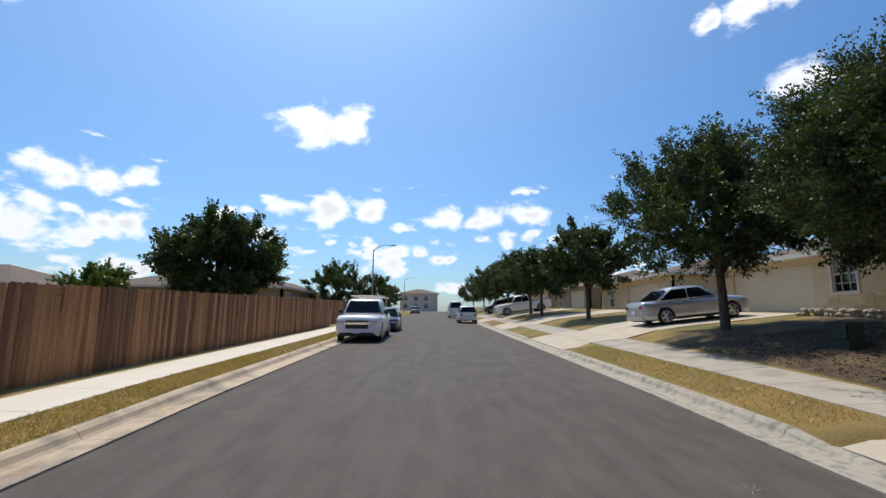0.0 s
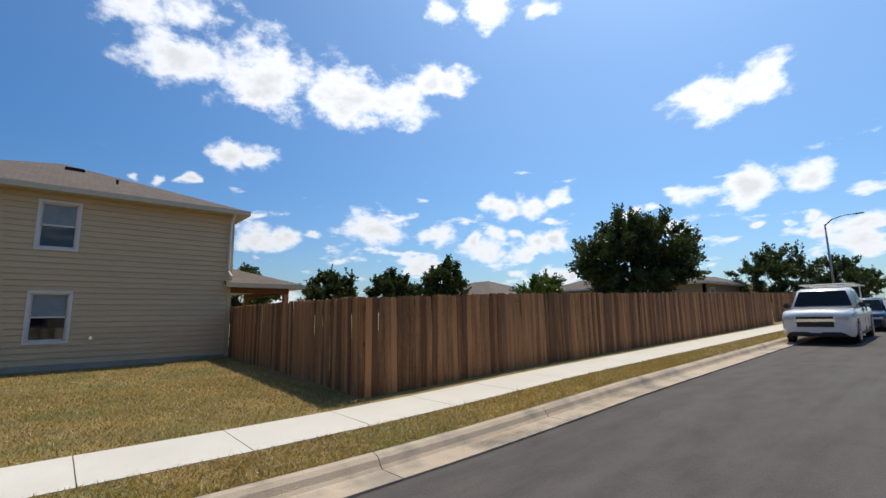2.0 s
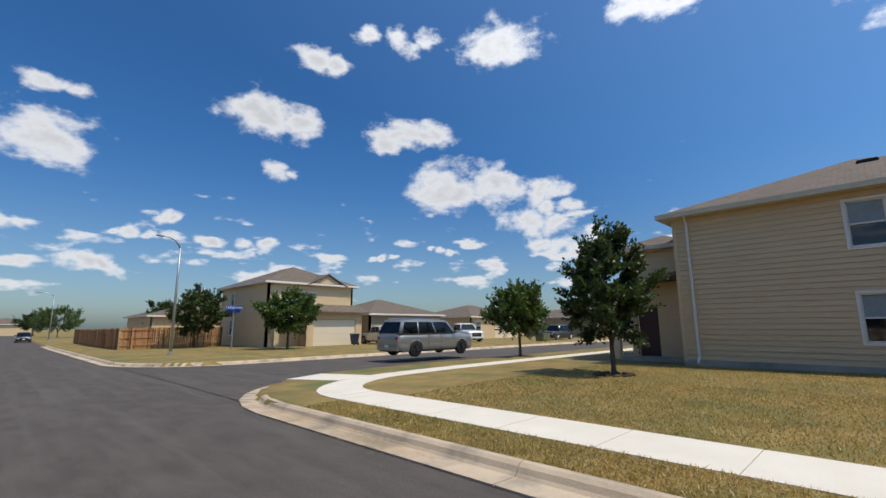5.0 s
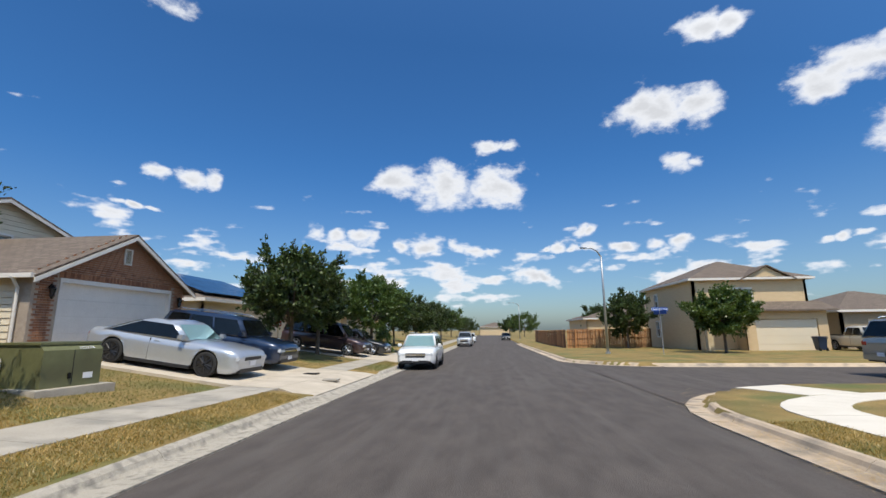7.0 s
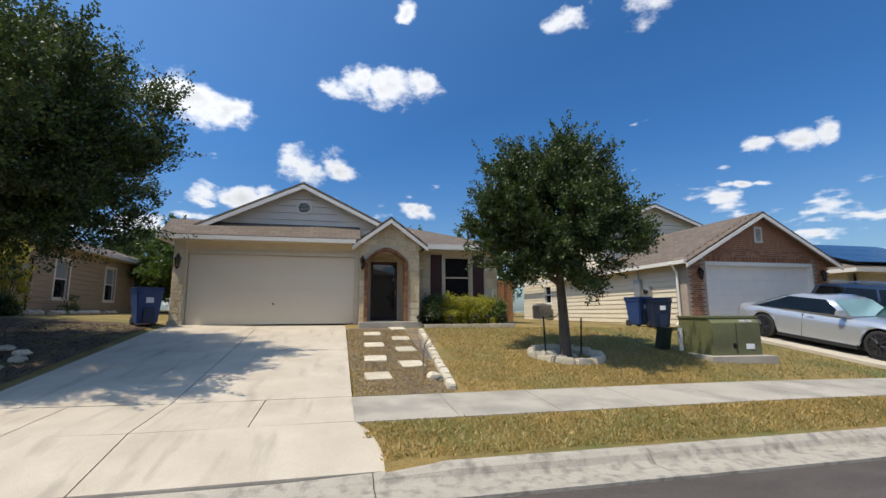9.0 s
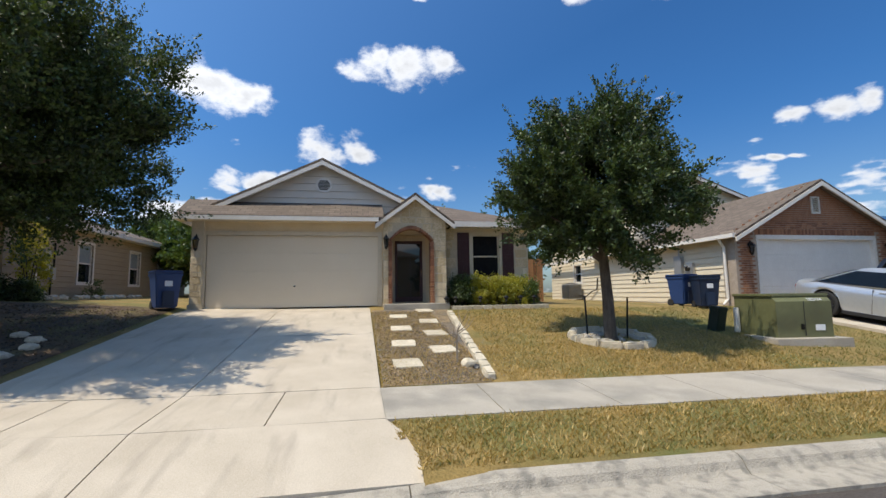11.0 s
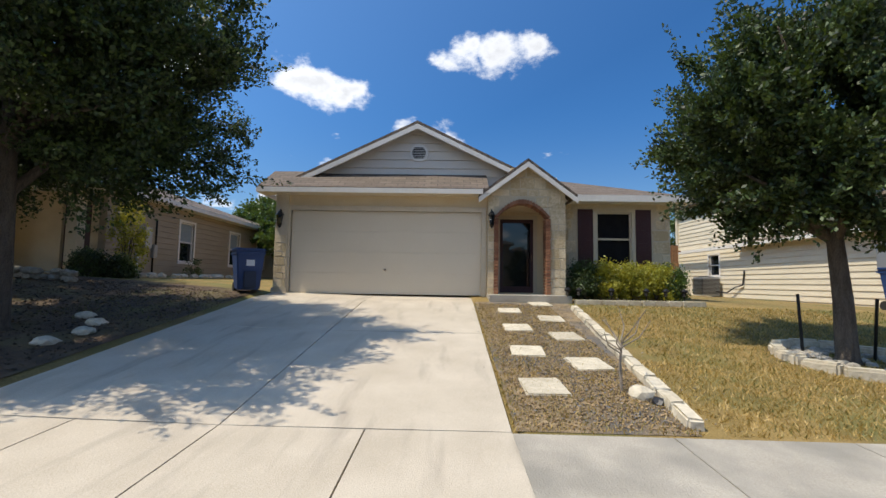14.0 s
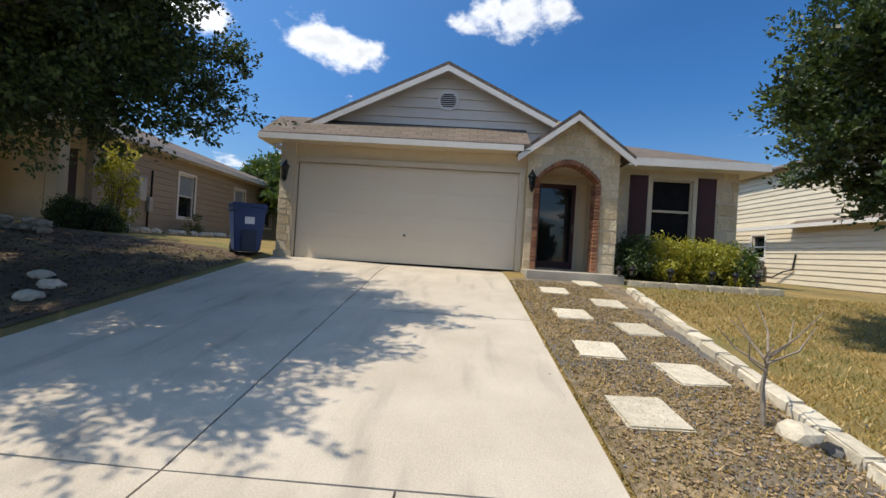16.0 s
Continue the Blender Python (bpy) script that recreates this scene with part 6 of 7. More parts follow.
def pebble_field(name, label, mat, count, size, place, seed):
    """Loose chips joined in one mesh."""
    rg = np.random.default_rng(seed)
    vs, fs = [], []
    base = np.array([(1, 0, 0), (-1, 0, 0), (0, 1, 0), (0, -1, 0), (0, 0, 1), (0, 0, -1)], float)
    tri = [(0, 2, 4), (2, 1, 4), (1, 3, 4), (3, 0, 4), (2, 0, 5), (1, 2, 5), (3, 1, 5), (0, 3, 5)]
    for i in range(count):
        x, y = place(rg)
        s = size * rg.uniform(0.5, 1.5)
        v = base * np.array([s, s * rg.uniform(0.6, 1), s * 0.5]) + rg.normal(0, s * 0.15, (6, 3)) + np.array([x, y, H(x, y) + 0.02])
        k = len(vs)
        vs.extend(v.tolist())
        fs.extend([(a + k, b + k, c + k) for a, b, c in tri])
    me = bpy.data.meshes.new(name)
    me.from_pydata(vs, [], fs)
    me.materials.append(mat)
    return tagged(new(name, me), label, "gravel", "", "stuff")


CHIP = material("brown_wood_chip", (0.09, 0.058, 0.03), (0.40, 0.28, 0.15), 10.0, 0.9, 0.4, island=1.0)
LITTER = material("dark_leaf_litter", (0.03, 0.02, 0.012), (0.16, 0.11, 0.06), 10.0, 0.9, 0.4, island=1.0)
pebble_field("gravel", "loose grey and black gravel between stepping stones", GRAVEL, 2600, 0.013, lambda r: (r.uniform(7.5, 13.4), -0.9 + r.normal(0, 0.42)), 1)
pebble_field("wood_chips", "brown wood chips and dry leaves over the strip", CHIP, 6500, 0.014, lambda r: (r.uniform(7.35, 13.4), r.uniform(-1.5, 0.02)), 2)
pebble_field("leaf_litter", "dry leaf litter and chips under the oak", LITTER, 5000, 0.022, lambda r: (r.uniform(7.5, 14.0), r.uniform(5.3, 12.5)), 3)
bm = sheet(span(7.4, 14.4, 14), span(5.25, 14.8, 12), lambda x, y: H(x, y) + 0.012)
single("shaded_bed", bm, EARTH, "bare brown earth and mulch in the oak's shade", "ground", kind="structure")


def rock(x, y, r, label, mat=STONE_WHITE, group="", seed=0, squash=0.7, z=None):
    rg = random.Random(seed)
    bm = bmesh.new()
    bmesh.ops.create_icosphere(bm, subdivisions=2, radius=r)
    for v in bm.verts:
        v.co *= 1 + 0.35 * noise.noise(v.co * (1.6 / r) + Vector((seed, 0, 0)))
        v.co.z *= squash
    return single("rock", bm, mat, label, "rock", group, m=pose(x, y, (H(x, y) if z is None else z) + r * 0.2, 0, 0, rg.uniform(0, 360)))


rock(8.15, -1.32, 0.14, "pale pitted limestone rock beside a bare sapling", seed=3)
rock(7.98, -1.42, 0.08, "small dark lava rock", BLACKPLASTIC, seed=5)
# bare sapling
sap = thing("sapling", "bare leafless sapling with thin grey branches", "sapling", pose(8.27, -1.17, H(8.27, -1.17)))
bm = tube(bmesh.new(), [(0, 0, -0.03), (0.02, 0.01, 0.3), (0.0, -0.01, 0.55)], [0.02, 0.016, 0.012], 6)
part("trunk", bm, material("grey_twig_bark", (0.20, 0.16, 0.12), (0.32, 0.27, 0.21), 20, 0.9, 0.3), sap)
for k in range(9):
    a = k * 2.4
    r = rf.uniform(0.18, 0.34)
    z0 = rf.uniform(0.35, 0.55)
    z1 = z0 + rf.uniform(0.2, 0.45)
    bm = tube(bmesh.new(), [(0, 0, z0), (r * 0.6 * math.cos(a), r * 0.6 * math.sin(a), z0 + (z1 - z0) * 0.4), (r * math.cos(a + 0.3), r * math.sin(a + 0.3), z1)], [0.009, 0.007, 0.003], 5)
    part("branch", bm, bpy.data.materials["grey_twig_bark"], sap)


def shrub(x, y, r, h, leaf, label, seed, per=90, clumps=60, size=0.06, group=""):
    rg = random.Random(seed)
    s = thing("shrub", label, "shrub", pose(x, y, H(x, y) if x < 14 else max(H(x, y), 1.2)), group)
    bm = bmesh.new()
    for k in range(6):
        a = k * 1.05
        tube(bm, [(0, 0, 0), (r * 0.5 * math.cos(a), r * 0.5 * math.sin(a), h * 0.7)], [0.02, 0.006], 5)
    part("stems", bm, BARK, s)
    cs = []
    for _ in range(clumps):
        a, u, q = rg.uniform(0, 6.28), rg.uniform(0.1, 1), rg.uniform(0.5, 1)
        k = 1 + 0.25 * noise.noise(Vector((math.cos(a) * 2, math.sin(a) * 2, u * 3 + seed)))
        cs.append((r * q * k * math.cos(a) * math.sqrt(1 - (u * 0.8) ** 2), r * q * k * math.sin(a) * math.sqrt(1 - (u * 0.8) ** 2), h * u * k))
    ob = new("foliage", leaf_mesh(cs, per, (r * 0.13 + 0.02,) * 3, size, leaf, seed))
    ob.parent = s
    return s


for i, (y, lf, r) in enumerate(((-2.75, LEAF, 0.42), (-3.35, LEAF_YELLOW, 0.4), (-3.95, LEAF_YELLOW, 0.42), (-4.55, LEAF_YELLOW, 0.42), (-4.95, LEAF_LIGHT, 0.36))):
    shrub(14.75, y, r, 0.85, lf, "clipped green shrub below the window" if lf is LEAF else "clipped yellow-green shrub below the window", 300 + i, group="window shrubs")
single("flower_bed", boxes((13.75, 15.28, -5.15, -2.22, 0.95, 1.235)), EARTH, "red-brown mulch bed under the window", "ground", kind="structure")
for i in range(10):
    y = -2.35 - i * 0.3
    x = 13.68 + (0.1 if i == 9 else 0)
    bm = boxes((-0.09, 0.09, -0.145, 0.145, -0.1, 0.06), bevel=0.02)
    single("edging_stone", bm, STONE_WHITE, "cream limestone block edging the window bed", "stone", "bed edging", m=pose(x, y, 1.2, 0, 0, rf.uniform(-5, 5)))


def path_light(x, y, z):
    p = thing("path_light", "small black solar path light on a stake", "garden light", pose(x, y, z), "path lights")
    part("stake", tube(bmesh.new(), [(0, 0, -0.05), (0, 0, 0.22)], [0.012, 0.012], 6), BLACKMETAL, p)
    part("shade", tube(bmesh.new(), [(0, 0, 0.22), (0, 0, 0.26), (0, 0, 0.32)], [0.05, 0.085, 0.015], 10), BLACKMETAL, p)
    part("lens", tube(bmesh.new(), [(0, 0, 0.14), (0, 0, 0.22)], [0.04, 0.045], 8), GLASS, p)


for x, y in ((13.85, -2.35), (13.85, -3.1), (13.85, -3.9), (13.85, -4.35), (13.9, -4.8), (13.7, -2.05)):
    path_light(x, y, 1.22)

# stone ring, pebbles and stakes round the yard tree
TX, TY = 9.6, -4.7
for i in range(12):
    a = i * math.pi / 6
    bm = boxes((-0.09, 0.09, -0.2, 0.2, -0.08, 0.12), bevel=0.03)
    x, y = TX + 0.76 * math.cos(a), TY + 0.76 * math.sin(a)
    single("ring_stone", bm, STONE_WHITE, "rounded white concrete edging block round the young oak", "stone", "tree ring", m=pose(x, y, H(x, y), 0, 0, math.degrees(a)))
for i in range(70):
    a, r = rf.uniform(0, 6.28), 0.66 * math.sqrt(rf.uniform(0.05, 1))
    rock(TX + r * math.cos(a), TY + r * math.sin(a), rf.uniform(0.04, 0.085), "smooth grey river pebble in the tree ring", CONCRETE_OLD if i % 2 else KERB_OLD, "ring pebbles", seed=i)
for x, y, ln in ((TX + 0.35, TY + 0.32, 3), (TX + 0.1, TY - 0.45, -7)):
    bm = tube(bmesh.new(), [(0, 0, 0), (0, 0, 0.85)], [0.02, 0.02], 6)
    single("garden_stake", bm, BLACKMETAL, "thin dark metal stake beside the young oak", "stake", "tree stakes", m=pose(x, y, H(x, y), 0, ln, ln * 1.5))
for i in range(11):
    a = i * 0.571
    x, y = -13.1 + 0.5 * math.cos(a), -6.0 + 0.5 * math.sin(a)
    rock(x, y, 0.12, "dark mulch clod round the corner tree", EARTH, "mulch ring", seed=40 + i, squash=0.4)


def wheelie_bin(x, y, yaw, mat, label, k=1.0):
    b = thing("wheelie_bin", label, "bin", pose(x, y, H(x, y), 0, 0, yaw), "wheeled bins")
    bm = bmesh.new()
    lo = [(-0.24, -0.24), (0.26, -0.24), (0.26, 0.24), (-0.24, 0.24)]
    hi = [(-0.34, -0.31), (0.34, -0.31), (0.34, 0.31), (-0.34, 0.31)]
    v = [bm.verts.new((*p, 0.06)) for p in lo] + [bm.verts.new((*p, 0.95 * k)) for p in hi]
    for f in ((0, 1, 2, 3), (4, 5, 6, 7), (0, 1, 5, 4), (1, 2, 6, 5), (2, 3, 7, 6), (3, 0, 4, 7)):
        bm.faces.new([v[i] for i in f])
    bmesh.ops.recalc_face_normals(bm, faces=bm.faces)
    bmesh.ops.bevel(bm, geom=bm.edges[:], offset=0.03, segments=2, affect="EDGES")
    part("body", bm, mat, b)
    part("lid", boxes((-0.37, 0.38, -0.34, 0.34, 0.955 * k, 1.03 * k), bevel=0.03), mat, b)
    part("rim", boxes((-0.355, 0.355, -0.325, 0.325, 0.88 * k, 0.95 * k), bevel=0.015), mat, b)
    part("handle", tube(bmesh.new(), [(0.42, -0.25, 0.93 * k), (0.42, 0.25, 0.93 * k)], [0.018, 0.018], 6), mat, b)
    part("recess", boxes((-0.335, -0.29, -0.14, 0.14, 0.1, 0.5), bevel=0.02), BIN_DARK, b)
    for s in (-1, 1):
        part("wheel", tube(bmesh.new(), [(0.27, s * 0.2, 0.12), (0.27, s * 0.26, 0.12)], [0.12, 0.12], 14), RUBBER, b)
    part("sticker", boxes((-0.325, -0.318, -0.09, 0.09, 0.62, 0.76)), PLATE, b)
    return b


wheelie_bin(13.95, 5.46, 35, BIN_BLUE, "blue plastic wheelie bin at the end of the garage wall")
wheelie_bin(14.0, -10.0, 10, BIN_BLUE, "blue plastic wheelie bin against cream siding")
wheelie_bin(13.25, -10.2, -15, BIN_DARK, "dark blue wheelie bin with a white sticker")
wheelie_bin(-23.6, -35.3, 90, BIN_DARK, "dark blue wheelie bin before a garage door")

# pad-mounted transformer
tf = thing("transformer_box", "olive green steel utility transformer on a concrete pad", "utility box", pose(9.45, -8.75, H(9.2, -8.6) + 0.02, 0, 0, -8))
part("pad", boxes((-0.85, 0.75, -0.8, 0.8, -0.2, 0.06), bevel=0.01), CONCRETE_OLD, tf)
part("cabinet", prism(bmesh.new(), [(-0.62, 0.06), (0.6, 0.06), (0.6, 0.92), (-0.5, 0.92), (-0.62, 0.80)], "y", -0.6, 0.6), OLIVE, tf)
part("lid", boxes((-0.55, 0.64, -0.63, 0.63, 0.9, 0.96), bevel=0.015), OLIVE, tf)
part("door_seam", boxes((-0.626, -0.61, -0.006, 0.006, 0.1, 0.8)), BLACKPLASTIC, tf)
part("sticker", boxes((-0.632, -0.622, -0.42, -0.22, 0.2, 0.32)), PLATE, tf, "white warning sticker")
part("latch", boxes((-0.65, -0.62, 0.03, 0.1, 0.22, 0.34), bevel=0.01), BLACKMETAL, tf)
text_part("number", "102174", 0.11, PLATE, tf, Matrix.Translation((-0.606, -0.25, 0.835)) @ pose(0, 0, 0, 45, 0, -90))
pd = thing("pedestal", "dark green plastic utility pedestal tilted in the lawn", "utility box", pose(10.2, -7.75, H(10.2, -7.75), 4, -9, 10))
part("body", boxes((-0.13, 0.13, -0.14, 0.14, -0.03, 0.5), bevel=0.02), DARKGREEN, pd)
part("cap", boxes((-0.15, 0.15, -0.16, 0.16, 0.46, 0.56), bevel=0.03), DARKGREEN, pd)
single("marker_post", tube(bmesh.new(), [(0, 0, -0.03), (0, 0, 0.5), (0, 0, 0.56)], [0.06, 0.06, 0.045], 12), TRIM, "short white plastic marker post", "post", m=pose(10.0, -8.15, H(10.0, -8.15)))
ub = thing("utility_box", "dark green plastic utility box on a base", "utility box", pose(9.5, 10.1, H(9.5, 10.1) + 0.05, 0, 0, 12))
part("base", boxes((-0.34, 0.34, -0.34, 0.34, -0.15, 0.12), bevel=0.03), DARKGREEN, ub)
part("hood", boxes((-0.26, 0.26, -0.27, 0.27, 0.1, 0.52), bevel=0.04), DARKGREEN, ub)
single("utility_cabinet", boxes((-0.6, 0.6, -0.5, 0.5, 0, 0.9), bevel=0.03), OLIVE, "olive utility cabinet beside the side street", "utility box", m=pose(-40, -25.6, zr(-25) + 0.2))

# air conditioner and meters on the cream wall
ac = thing("air_conditioner", "grey louvred outdoor air conditioner against cream siding", "air conditioner", pose(24.25, -11.25, H(24.25, -11.25) + 0.05))
part("casing", boxes((-0.4, 0.4, -0.4, 0.4, 0, 0.85), bevel=0.03), STEEL, ac)
for k in range(12):
    part("louvre", boxes((-0.415, 0.415, 0.39, 0.415, 0.08 + k * 0.06, 0.11 + k * 0.06)), BLACKPLASTIC, ac)
    part("louvre", boxes((-0.415, -0.39, -0.39, 0.39, 0.08 + k * 0.06, 0.11 + k * 0.06)), BLACKPLASTIC, ac)
part("fan_guard", tube(bmesh.new(), [(0, 0, 0.85), (0, 0, 0.88)], [0.33, 0.3], 20), BLACKMETAL, ac)
single("refrigerant_pipe", tube(bmesh.new(), [(23.8, -11.45, 1.4), (23.3, -11.6, 1.35), (22.8, -11.65, 1.6), (22.4, -11.72, 1.7), (22.3, -11.74, 2.3)], [0.03] * 5, 6), BLACKPLASTIC, "black insulated pipe up the cream wall", "pipe")
mb = thing("electric_meter", "grey electric meter box with conduit on cream siding", "meter", pose(16.2, -11.78, 0))
part("box", boxes((-0.2, 0.2, 0.0, 0.16, 2.15, 2.9), bevel=0.015), STEEL, mb)
part("box", boxes((-0.75, -0.35, 0.0, 0.14, 2.05, 2.6), bevel=0.015), STEEL, mb)
part("meter_dial", tube(bmesh.new(), [(-0.55, 0.14, 2.4), (-0.55, 0.22, 2.4)], [0.1, 0.09], 14), GLASS, mb)
part("conduit", tube(bmesh.new(), [(0, 0.06, 2.9), (0, 0.06, 3.3)], [0.025, 0.025], 6), STEEL, mb)


# ---- street furniture ----
def street_lamp(x, y, h, arm, label):
    l = thing("street_lamp", label, "street lamp", pose(x, y, H(x, y)), "street lamps")
    part("base", tube(bmesh.new(), [(0, 0, -0.05), (0, 0, 0.12), (0, 0, 0.14)], [0.17, 0.17, 0.12], 12), STEEL, l)
    part("pole", tube(bmesh.new(), [(0, 0, 0.1), (0, 0, h * 0.6), (0, 0, h * 0.93)], [0.095, 0.075, 0.055], 10), STEEL, l, smooth=True)
    part("arm", tube(bmesh.new(), [(0, 0, h * 0.92), (arm[0] * 0.25, arm[1] * 0.25, h * 0.975), (arm[0] * 0.6, arm[1] * 0.6, h), (arm[0], arm[1], h)], [0.05, 0.045, 0.035, 0.03], 8), STEEL, l, smooth=True)
    a = math.degrees(math.atan2(arm[1], arm[0]))
    ob = part("lamp_head", boxes((-0.1, 0.42, -0.11, 0.11, -0.05, 0.04), bevel=0.03), STEEL, l)
    ob.matrix_basis = pose(arm[0], arm[1], h, 0, 0, a)


street_lamp(-8.2, -33.4, 7.6, (1.2, 0.5), "tall galvanised steel street lamp at the junction corner")
street_lamp(-6.0, 45, 7.6, (1.9, 0), "galvanised steel street lamp beyond the fence")
street_lamp(-6.0, 98, 7.6, (1.9, 0), "galvanised steel street lamp far up the street")
street_lamp(-6.2, -96, 7.6, (1.9, 0), "galvanised steel street lamp far down the street")
ss = thing("street_sign", "thin steel post with two blue street-name blades", "street sign", pose(-11.2, -31.2, H(-11.2, -31.2)))
part("post", tube(bmesh.new(), [(0, 0, -0.1), (0, 0, 3.0)], [0.03, 0.03], 8), STEEL, ss)
for ang, z in ((18, 2.95), (-72, 2.75)):
    ob = part("blade", boxes((-0.62, 0.62, -0.012, 0.012, -0.13, 0.13), bevel=0.005), SIGNBLUE, ss)
    ob.matrix_basis = pose(0, 0, z, 0, 0, ang)
text_part("lettering", "CABALLO RUN", 0.19, PLATE, ss, pose(0, 0, 2.95, 0, 0, 18) @ pose(0, 0.016, 0, 90, 0, 180))
fl = thing("flag", "small striped flag on a stick by a tree", "flag", pose(10.6, -20.4, H(10.6, -20.4)))
part("staff", tube(bmesh.new(), [(0, 0, 0), (0, 0, 1.9)], [0.012, 0.012], 6), TRIM, fl)
for k in range(5):
    bm = prism(bmesh.new(), [(0, 1.8 - k * 0.08), (-0.35, 1.68 - k * 0.08), (-0.6, 1.75 - k * 0.08), (-0.6, 1.67 - k * 0.08), (-0.35, 1.6 - k * 0.08), (0, 1.72 - k * 0.08)], "y", -0.006, 0.006)
    part("stripe", bm, TAIL if k % 2 == 0 else PLATE, fl)
for x, y in ((8.2, -20.5), (6.7, -21.5)):
    shrub(x + 1.2, y - 11, 0.7, 1.3, LEAF_LIGHT, "leafy garden shrub by the street", 340 + int(-y), 60, 60, 0.1)
for i, (x, y) in enumerate(((6.6, -15.9), (5.4, -14.6))):
    single("meter_cover", boxes((-0.25, 0.25, -0.18, 0.18, -0.02, 0.03), bevel=0.006), CONCRETE_OLD if i else BLACKMETAL, "small metal meter cover set in the apron", "cover", m=pose(x, y, H(x, y) + 0.022))
# low dry-stone wall in front of the shaded house
for i in range(26):
    for r in range(2):
        rock(13.6 + rf.uniform(-0.12, 0.12), 9.3 + i * 0.27, 0.13, "rough limestone rock in a low dry-stone border", KERB_OLD, "dry-stone border", seed=70 + i * 2 + r, z=H(13.6, 9.3 + i * 0.27) + 0.02 + r * 0.14)
for i in range(16):
    rock(16.0 + i * 0.42, 9.9 + rf.uniform(-0.15, 0.15), 0.16, "pale limestone rock edging the side bed", STONE_WHITE, "bed rocks", seed=140 + i)
for i in range(9):
    a = i * 0.5 + 1.9
    rock(9.6 + 1.15 * math.cos(a), 7.0 + 1.15 * math.sin(a), 0.15, "pale limestone rock edging the oak's bed", STONE_WHITE, "oak bed rocks", seed=170 + i, squash=0.5)
shrub(16.0, 9.9, 0.45, 2.2, LEAF_YELLOW, "tall airy yellow-green shrub beside the shaded porch", 360, 60, 55, 0.08)
shrub(14.9, 10.1, 0.4, 0.6, LEAF, "low dark shrub in the shaded bed", 361)
shrub(15.3, 9.6, 0.4, 0.5, LEAF, "low dark shrub in the shaded bed", 362)
shrub(20.0, 10.3, 0.3, 0.6, LEAF_LIGHT, "small spiky plant against greige siding", 363, 40, 20)
shrub(28.5, 7.8, 0.8, 1.2, LEAF_LIGHT, "bright shrub behind the garage", 364, 60, 60, 0.1)


# ---- grass ----
def grass(name, label, areas, seed, height, green):
    """Blades as single bent triangles, one sheet of stuff for each lawn; areas: (x0, x1, y0, y1, blades per square metre)."""
    rg = np.random.default_rng(seed)
    P = []
    for x0, x1, y0, y1, d in areas:
        n = int((x1 - x0) * (y1 - y0) * d)
        P.append(np.stack([rg.uniform(x0, x1, n), rg.uniform(y0, y1, n)], 1))
    P = np.concatenate(P)
    z = np.array([ground_h(x, y) for x, y in P])
    n = len(P)
    a = rg.uniform(0, 2 * math.pi, n)
    h = height * rg.uniform(0.4, 1.3, n)
    w = 0.006 + 0.004 * rg.random(n)
    lean = rg.normal(0, 0.5, (n, 2)) * h[:, None] * 1.3
    b = np.stack([np.cos(a) * w, np.sin(a) * w], 1)
    base = np.concatenate([P, z[:, None] - 0.005], 1)
    v = np.empty((n, 3, 3))
    v[:, 0] = base
    v[:, 0, :2] += b
    v[:, 1] = base
    v[:, 1, :2] -= b
    v[:, 2] = base
    v[:, 2, :2] += lean
    v[:, 2, 2] += h
    me = bpy.data.meshes.new(name)
    me.from_pydata(v.reshape(-1, 3).tolist(), [], np.arange(n * 3).reshape(-1, 3).tolist())
    me.materials.append(green)
    return tagged(new(name, me), label, "grass", "", "stuff")


grass("grass", "short straw-yellow grass blades on the verge", [(-5.36, -4.5, -8.5, 14, 1500), (-5.36, -4.5, 14, 32, 350)], 1, 0.05, BLADE)
grass("grass", "short yellow-green grass blades on the corner lawn", [(-12, -6.65, -8, 4.2, 650), (-17.7, -12, -8, 4.6, 260)], 2, 0.045, BLADE)
grass("grass", "sparse green blades among the corner lawn", [(-12, -6.65, -8, 4.2, 280), (-17.7, -12, -8, 4.6, 160), (-5.36, -4.5, -8.5, 32, 300)], 3, 0.045, BLADE_GREEN)
grass("grass", "short straw-yellow grass blades on the front lawn", [(7.3, 9.4, -7.5, -1.7, 1100), (9.4, 13.6, -7.5, -2.1, 550), (4.9, 5.92, -11.2, 0.05, 1500), (4.9, 5.92, 5.9, 15.6, 700)], 4, 0.05, BLADE)
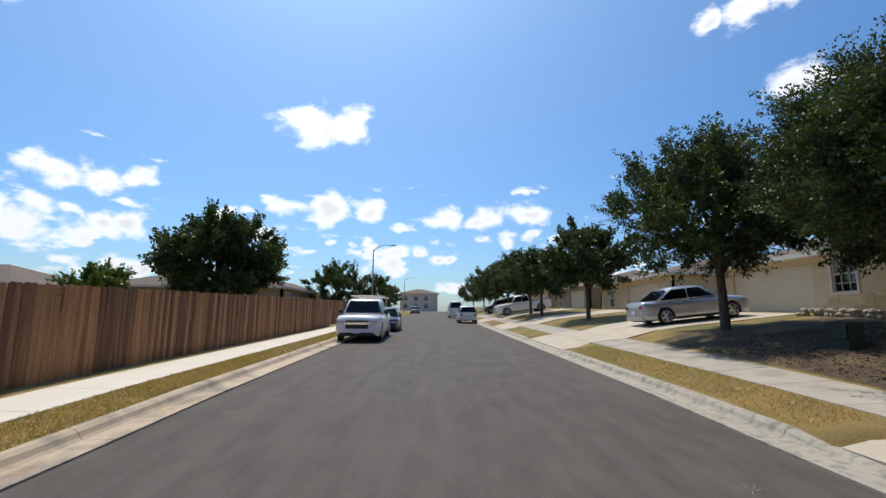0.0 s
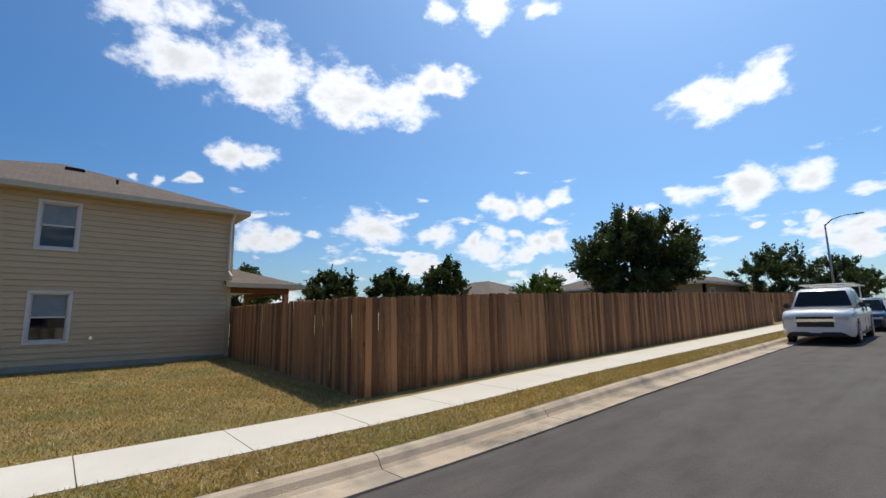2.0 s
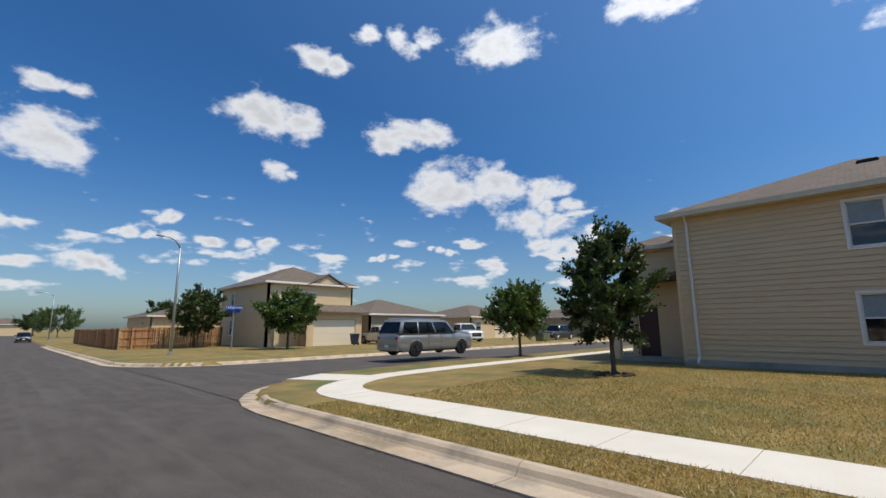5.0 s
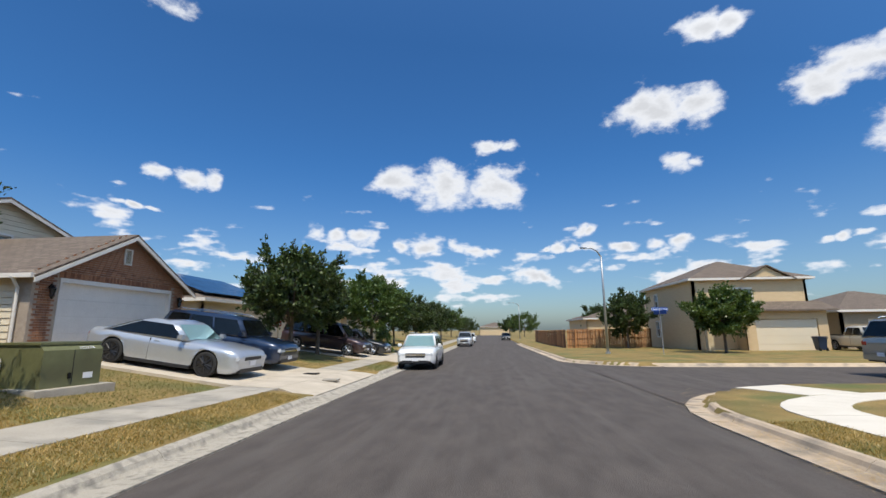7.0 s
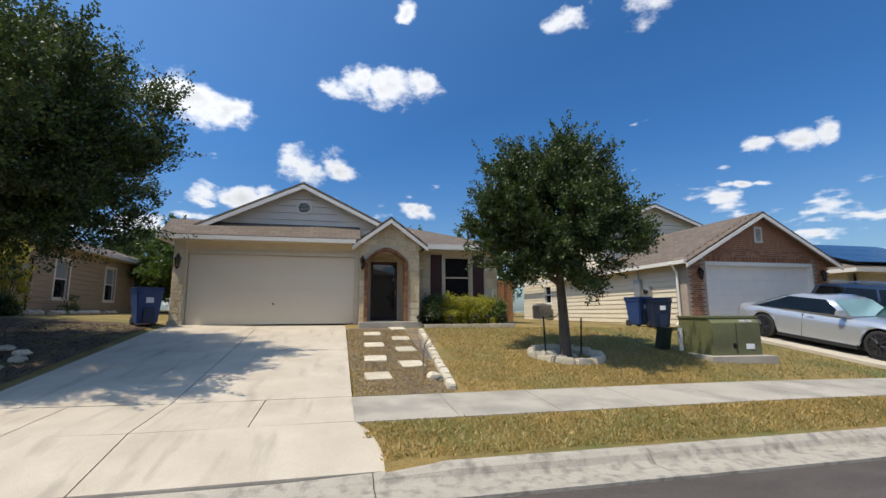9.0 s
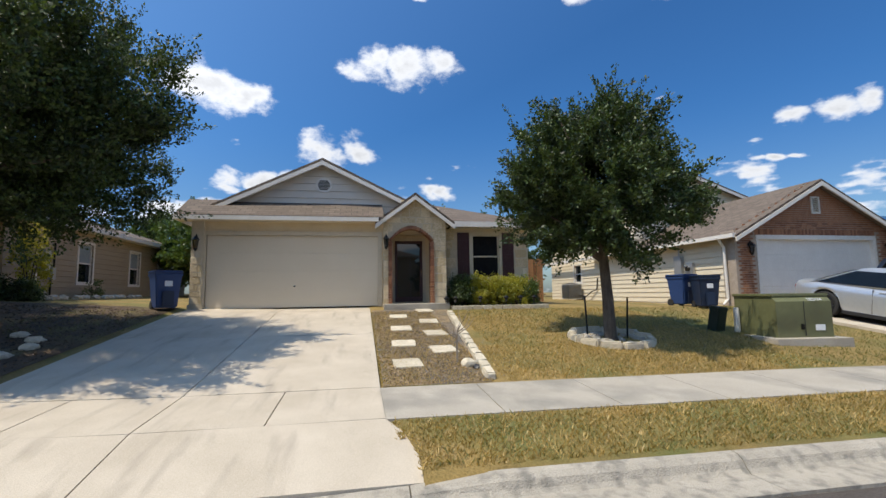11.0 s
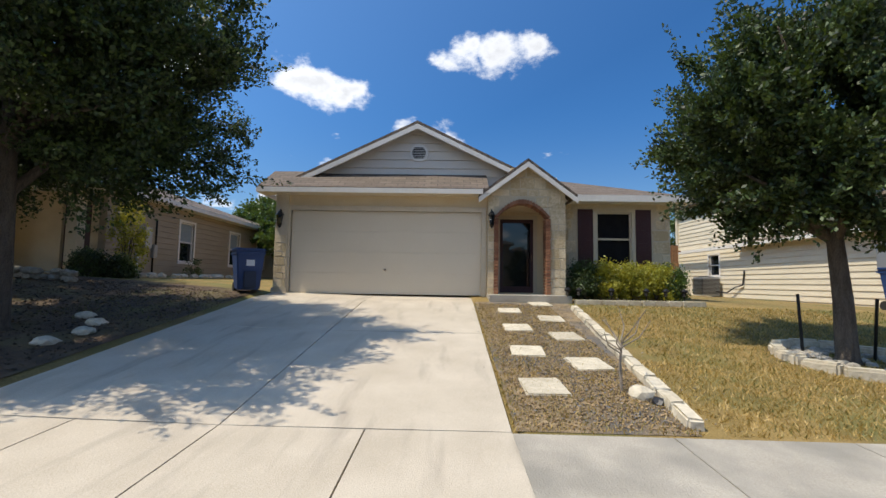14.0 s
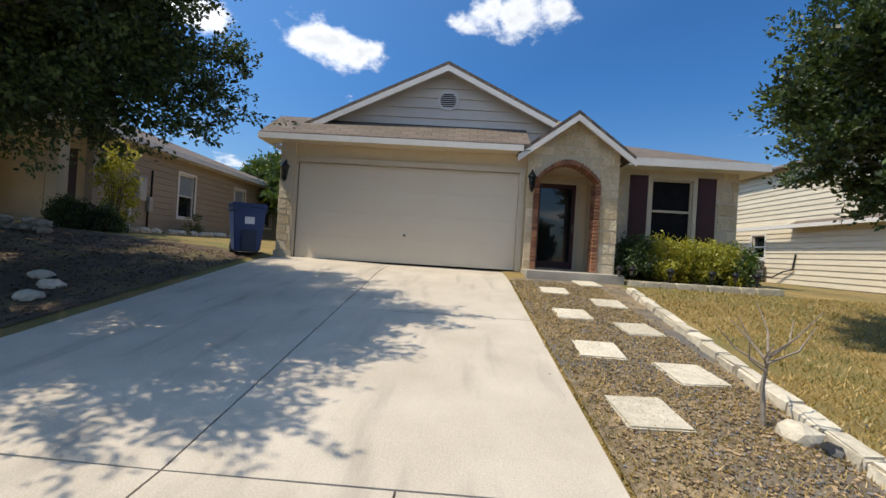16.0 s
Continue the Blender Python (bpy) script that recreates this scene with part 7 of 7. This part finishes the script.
grass("grass", "green blades on the front lawns", [(7.3, 13.5, -11.6, -7.5, 420), (7.3, 13.6, -7.5, -2.1, 220), (4.9, 5.92, -11.2, -0.2, 350), (7.3, 13.5, -24.5, -18.2, 160), (4.9, 5.92, -24, -18.5, 300), (10.5, 13.6, 5.2, 7.5, 260)], 5, 0.05, BLADE_GREEN)
grass("weeds", "dry weeds and grass tufts in the gravel strip", [(7.3, 13.3, -1.5, 0.1, 1700)], 6, 0.045, BLADE)
grass("weeds", "small green weeds in the gravel strip", [(7.3, 13.3, -1.5, 0.1, 500)], 7, 0.04, BLADE_GREEN)


def straw(areas, seed):
    """Dry clippings lying flat."""
    rg = np.random.default_rng(seed)
    vs, fs = [], []
    for cx, cy, sx, sy, n in areas:
        for i in range(n):
            x, y = cx + rg.normal(0, sx), cy + rg.normal(0, sy)
            z = (zr(y) + 0.03 if KW < x < KE else H(x, y) + 0.04) + rg.uniform(0, 0.03)
            a, l = rg.uniform(0, 6.28), rg.uniform(0.04, 0.13)
            dx, dy = math.cos(a) * l, math.sin(a) * l
            k = len(vs)
            vs += [(x - dy * 0.03, y + dx * 0.03, z), (x + dy * 0.03, y - dx * 0.03, z), (x + dx, y + dy, z + rg.uniform(-0.01, 0.02))]
            fs.append((k, k + 1, k + 2))
    me = bpy.data.meshes.new("clippings")
    me.from_pydata(vs, [], fs)
    me.materials.append(STRAW)
    tagged(new("clippings", me), "dry straw clippings swept along the gutter and verge", "clippings", "", "stuff")


straw([(-4.05, -5.6, 0.14, 0.7, 900), (-4.1, -8.2, 0.14, 0.9, 900), (-4.6, -11.2, 0.3, 0.6, 500), (-4.1, 4.6, 0.08, 0.5, 300), (-4.1, 7.8, 0.08, 0.7, 350), (-4.9, 3.0, 0.25, 1.4, 700), (-4.9, -1.0, 0.25, 1.4, 500), (-9, -0.5, 0.4, 0.4, 260), (2.2, 3.2, 0.05, 0.06, 12), (-3.0, 7.0, 0.05, 0.1, 12), (3.0, 4.3, 0.05, 0.06, 12)], 8)
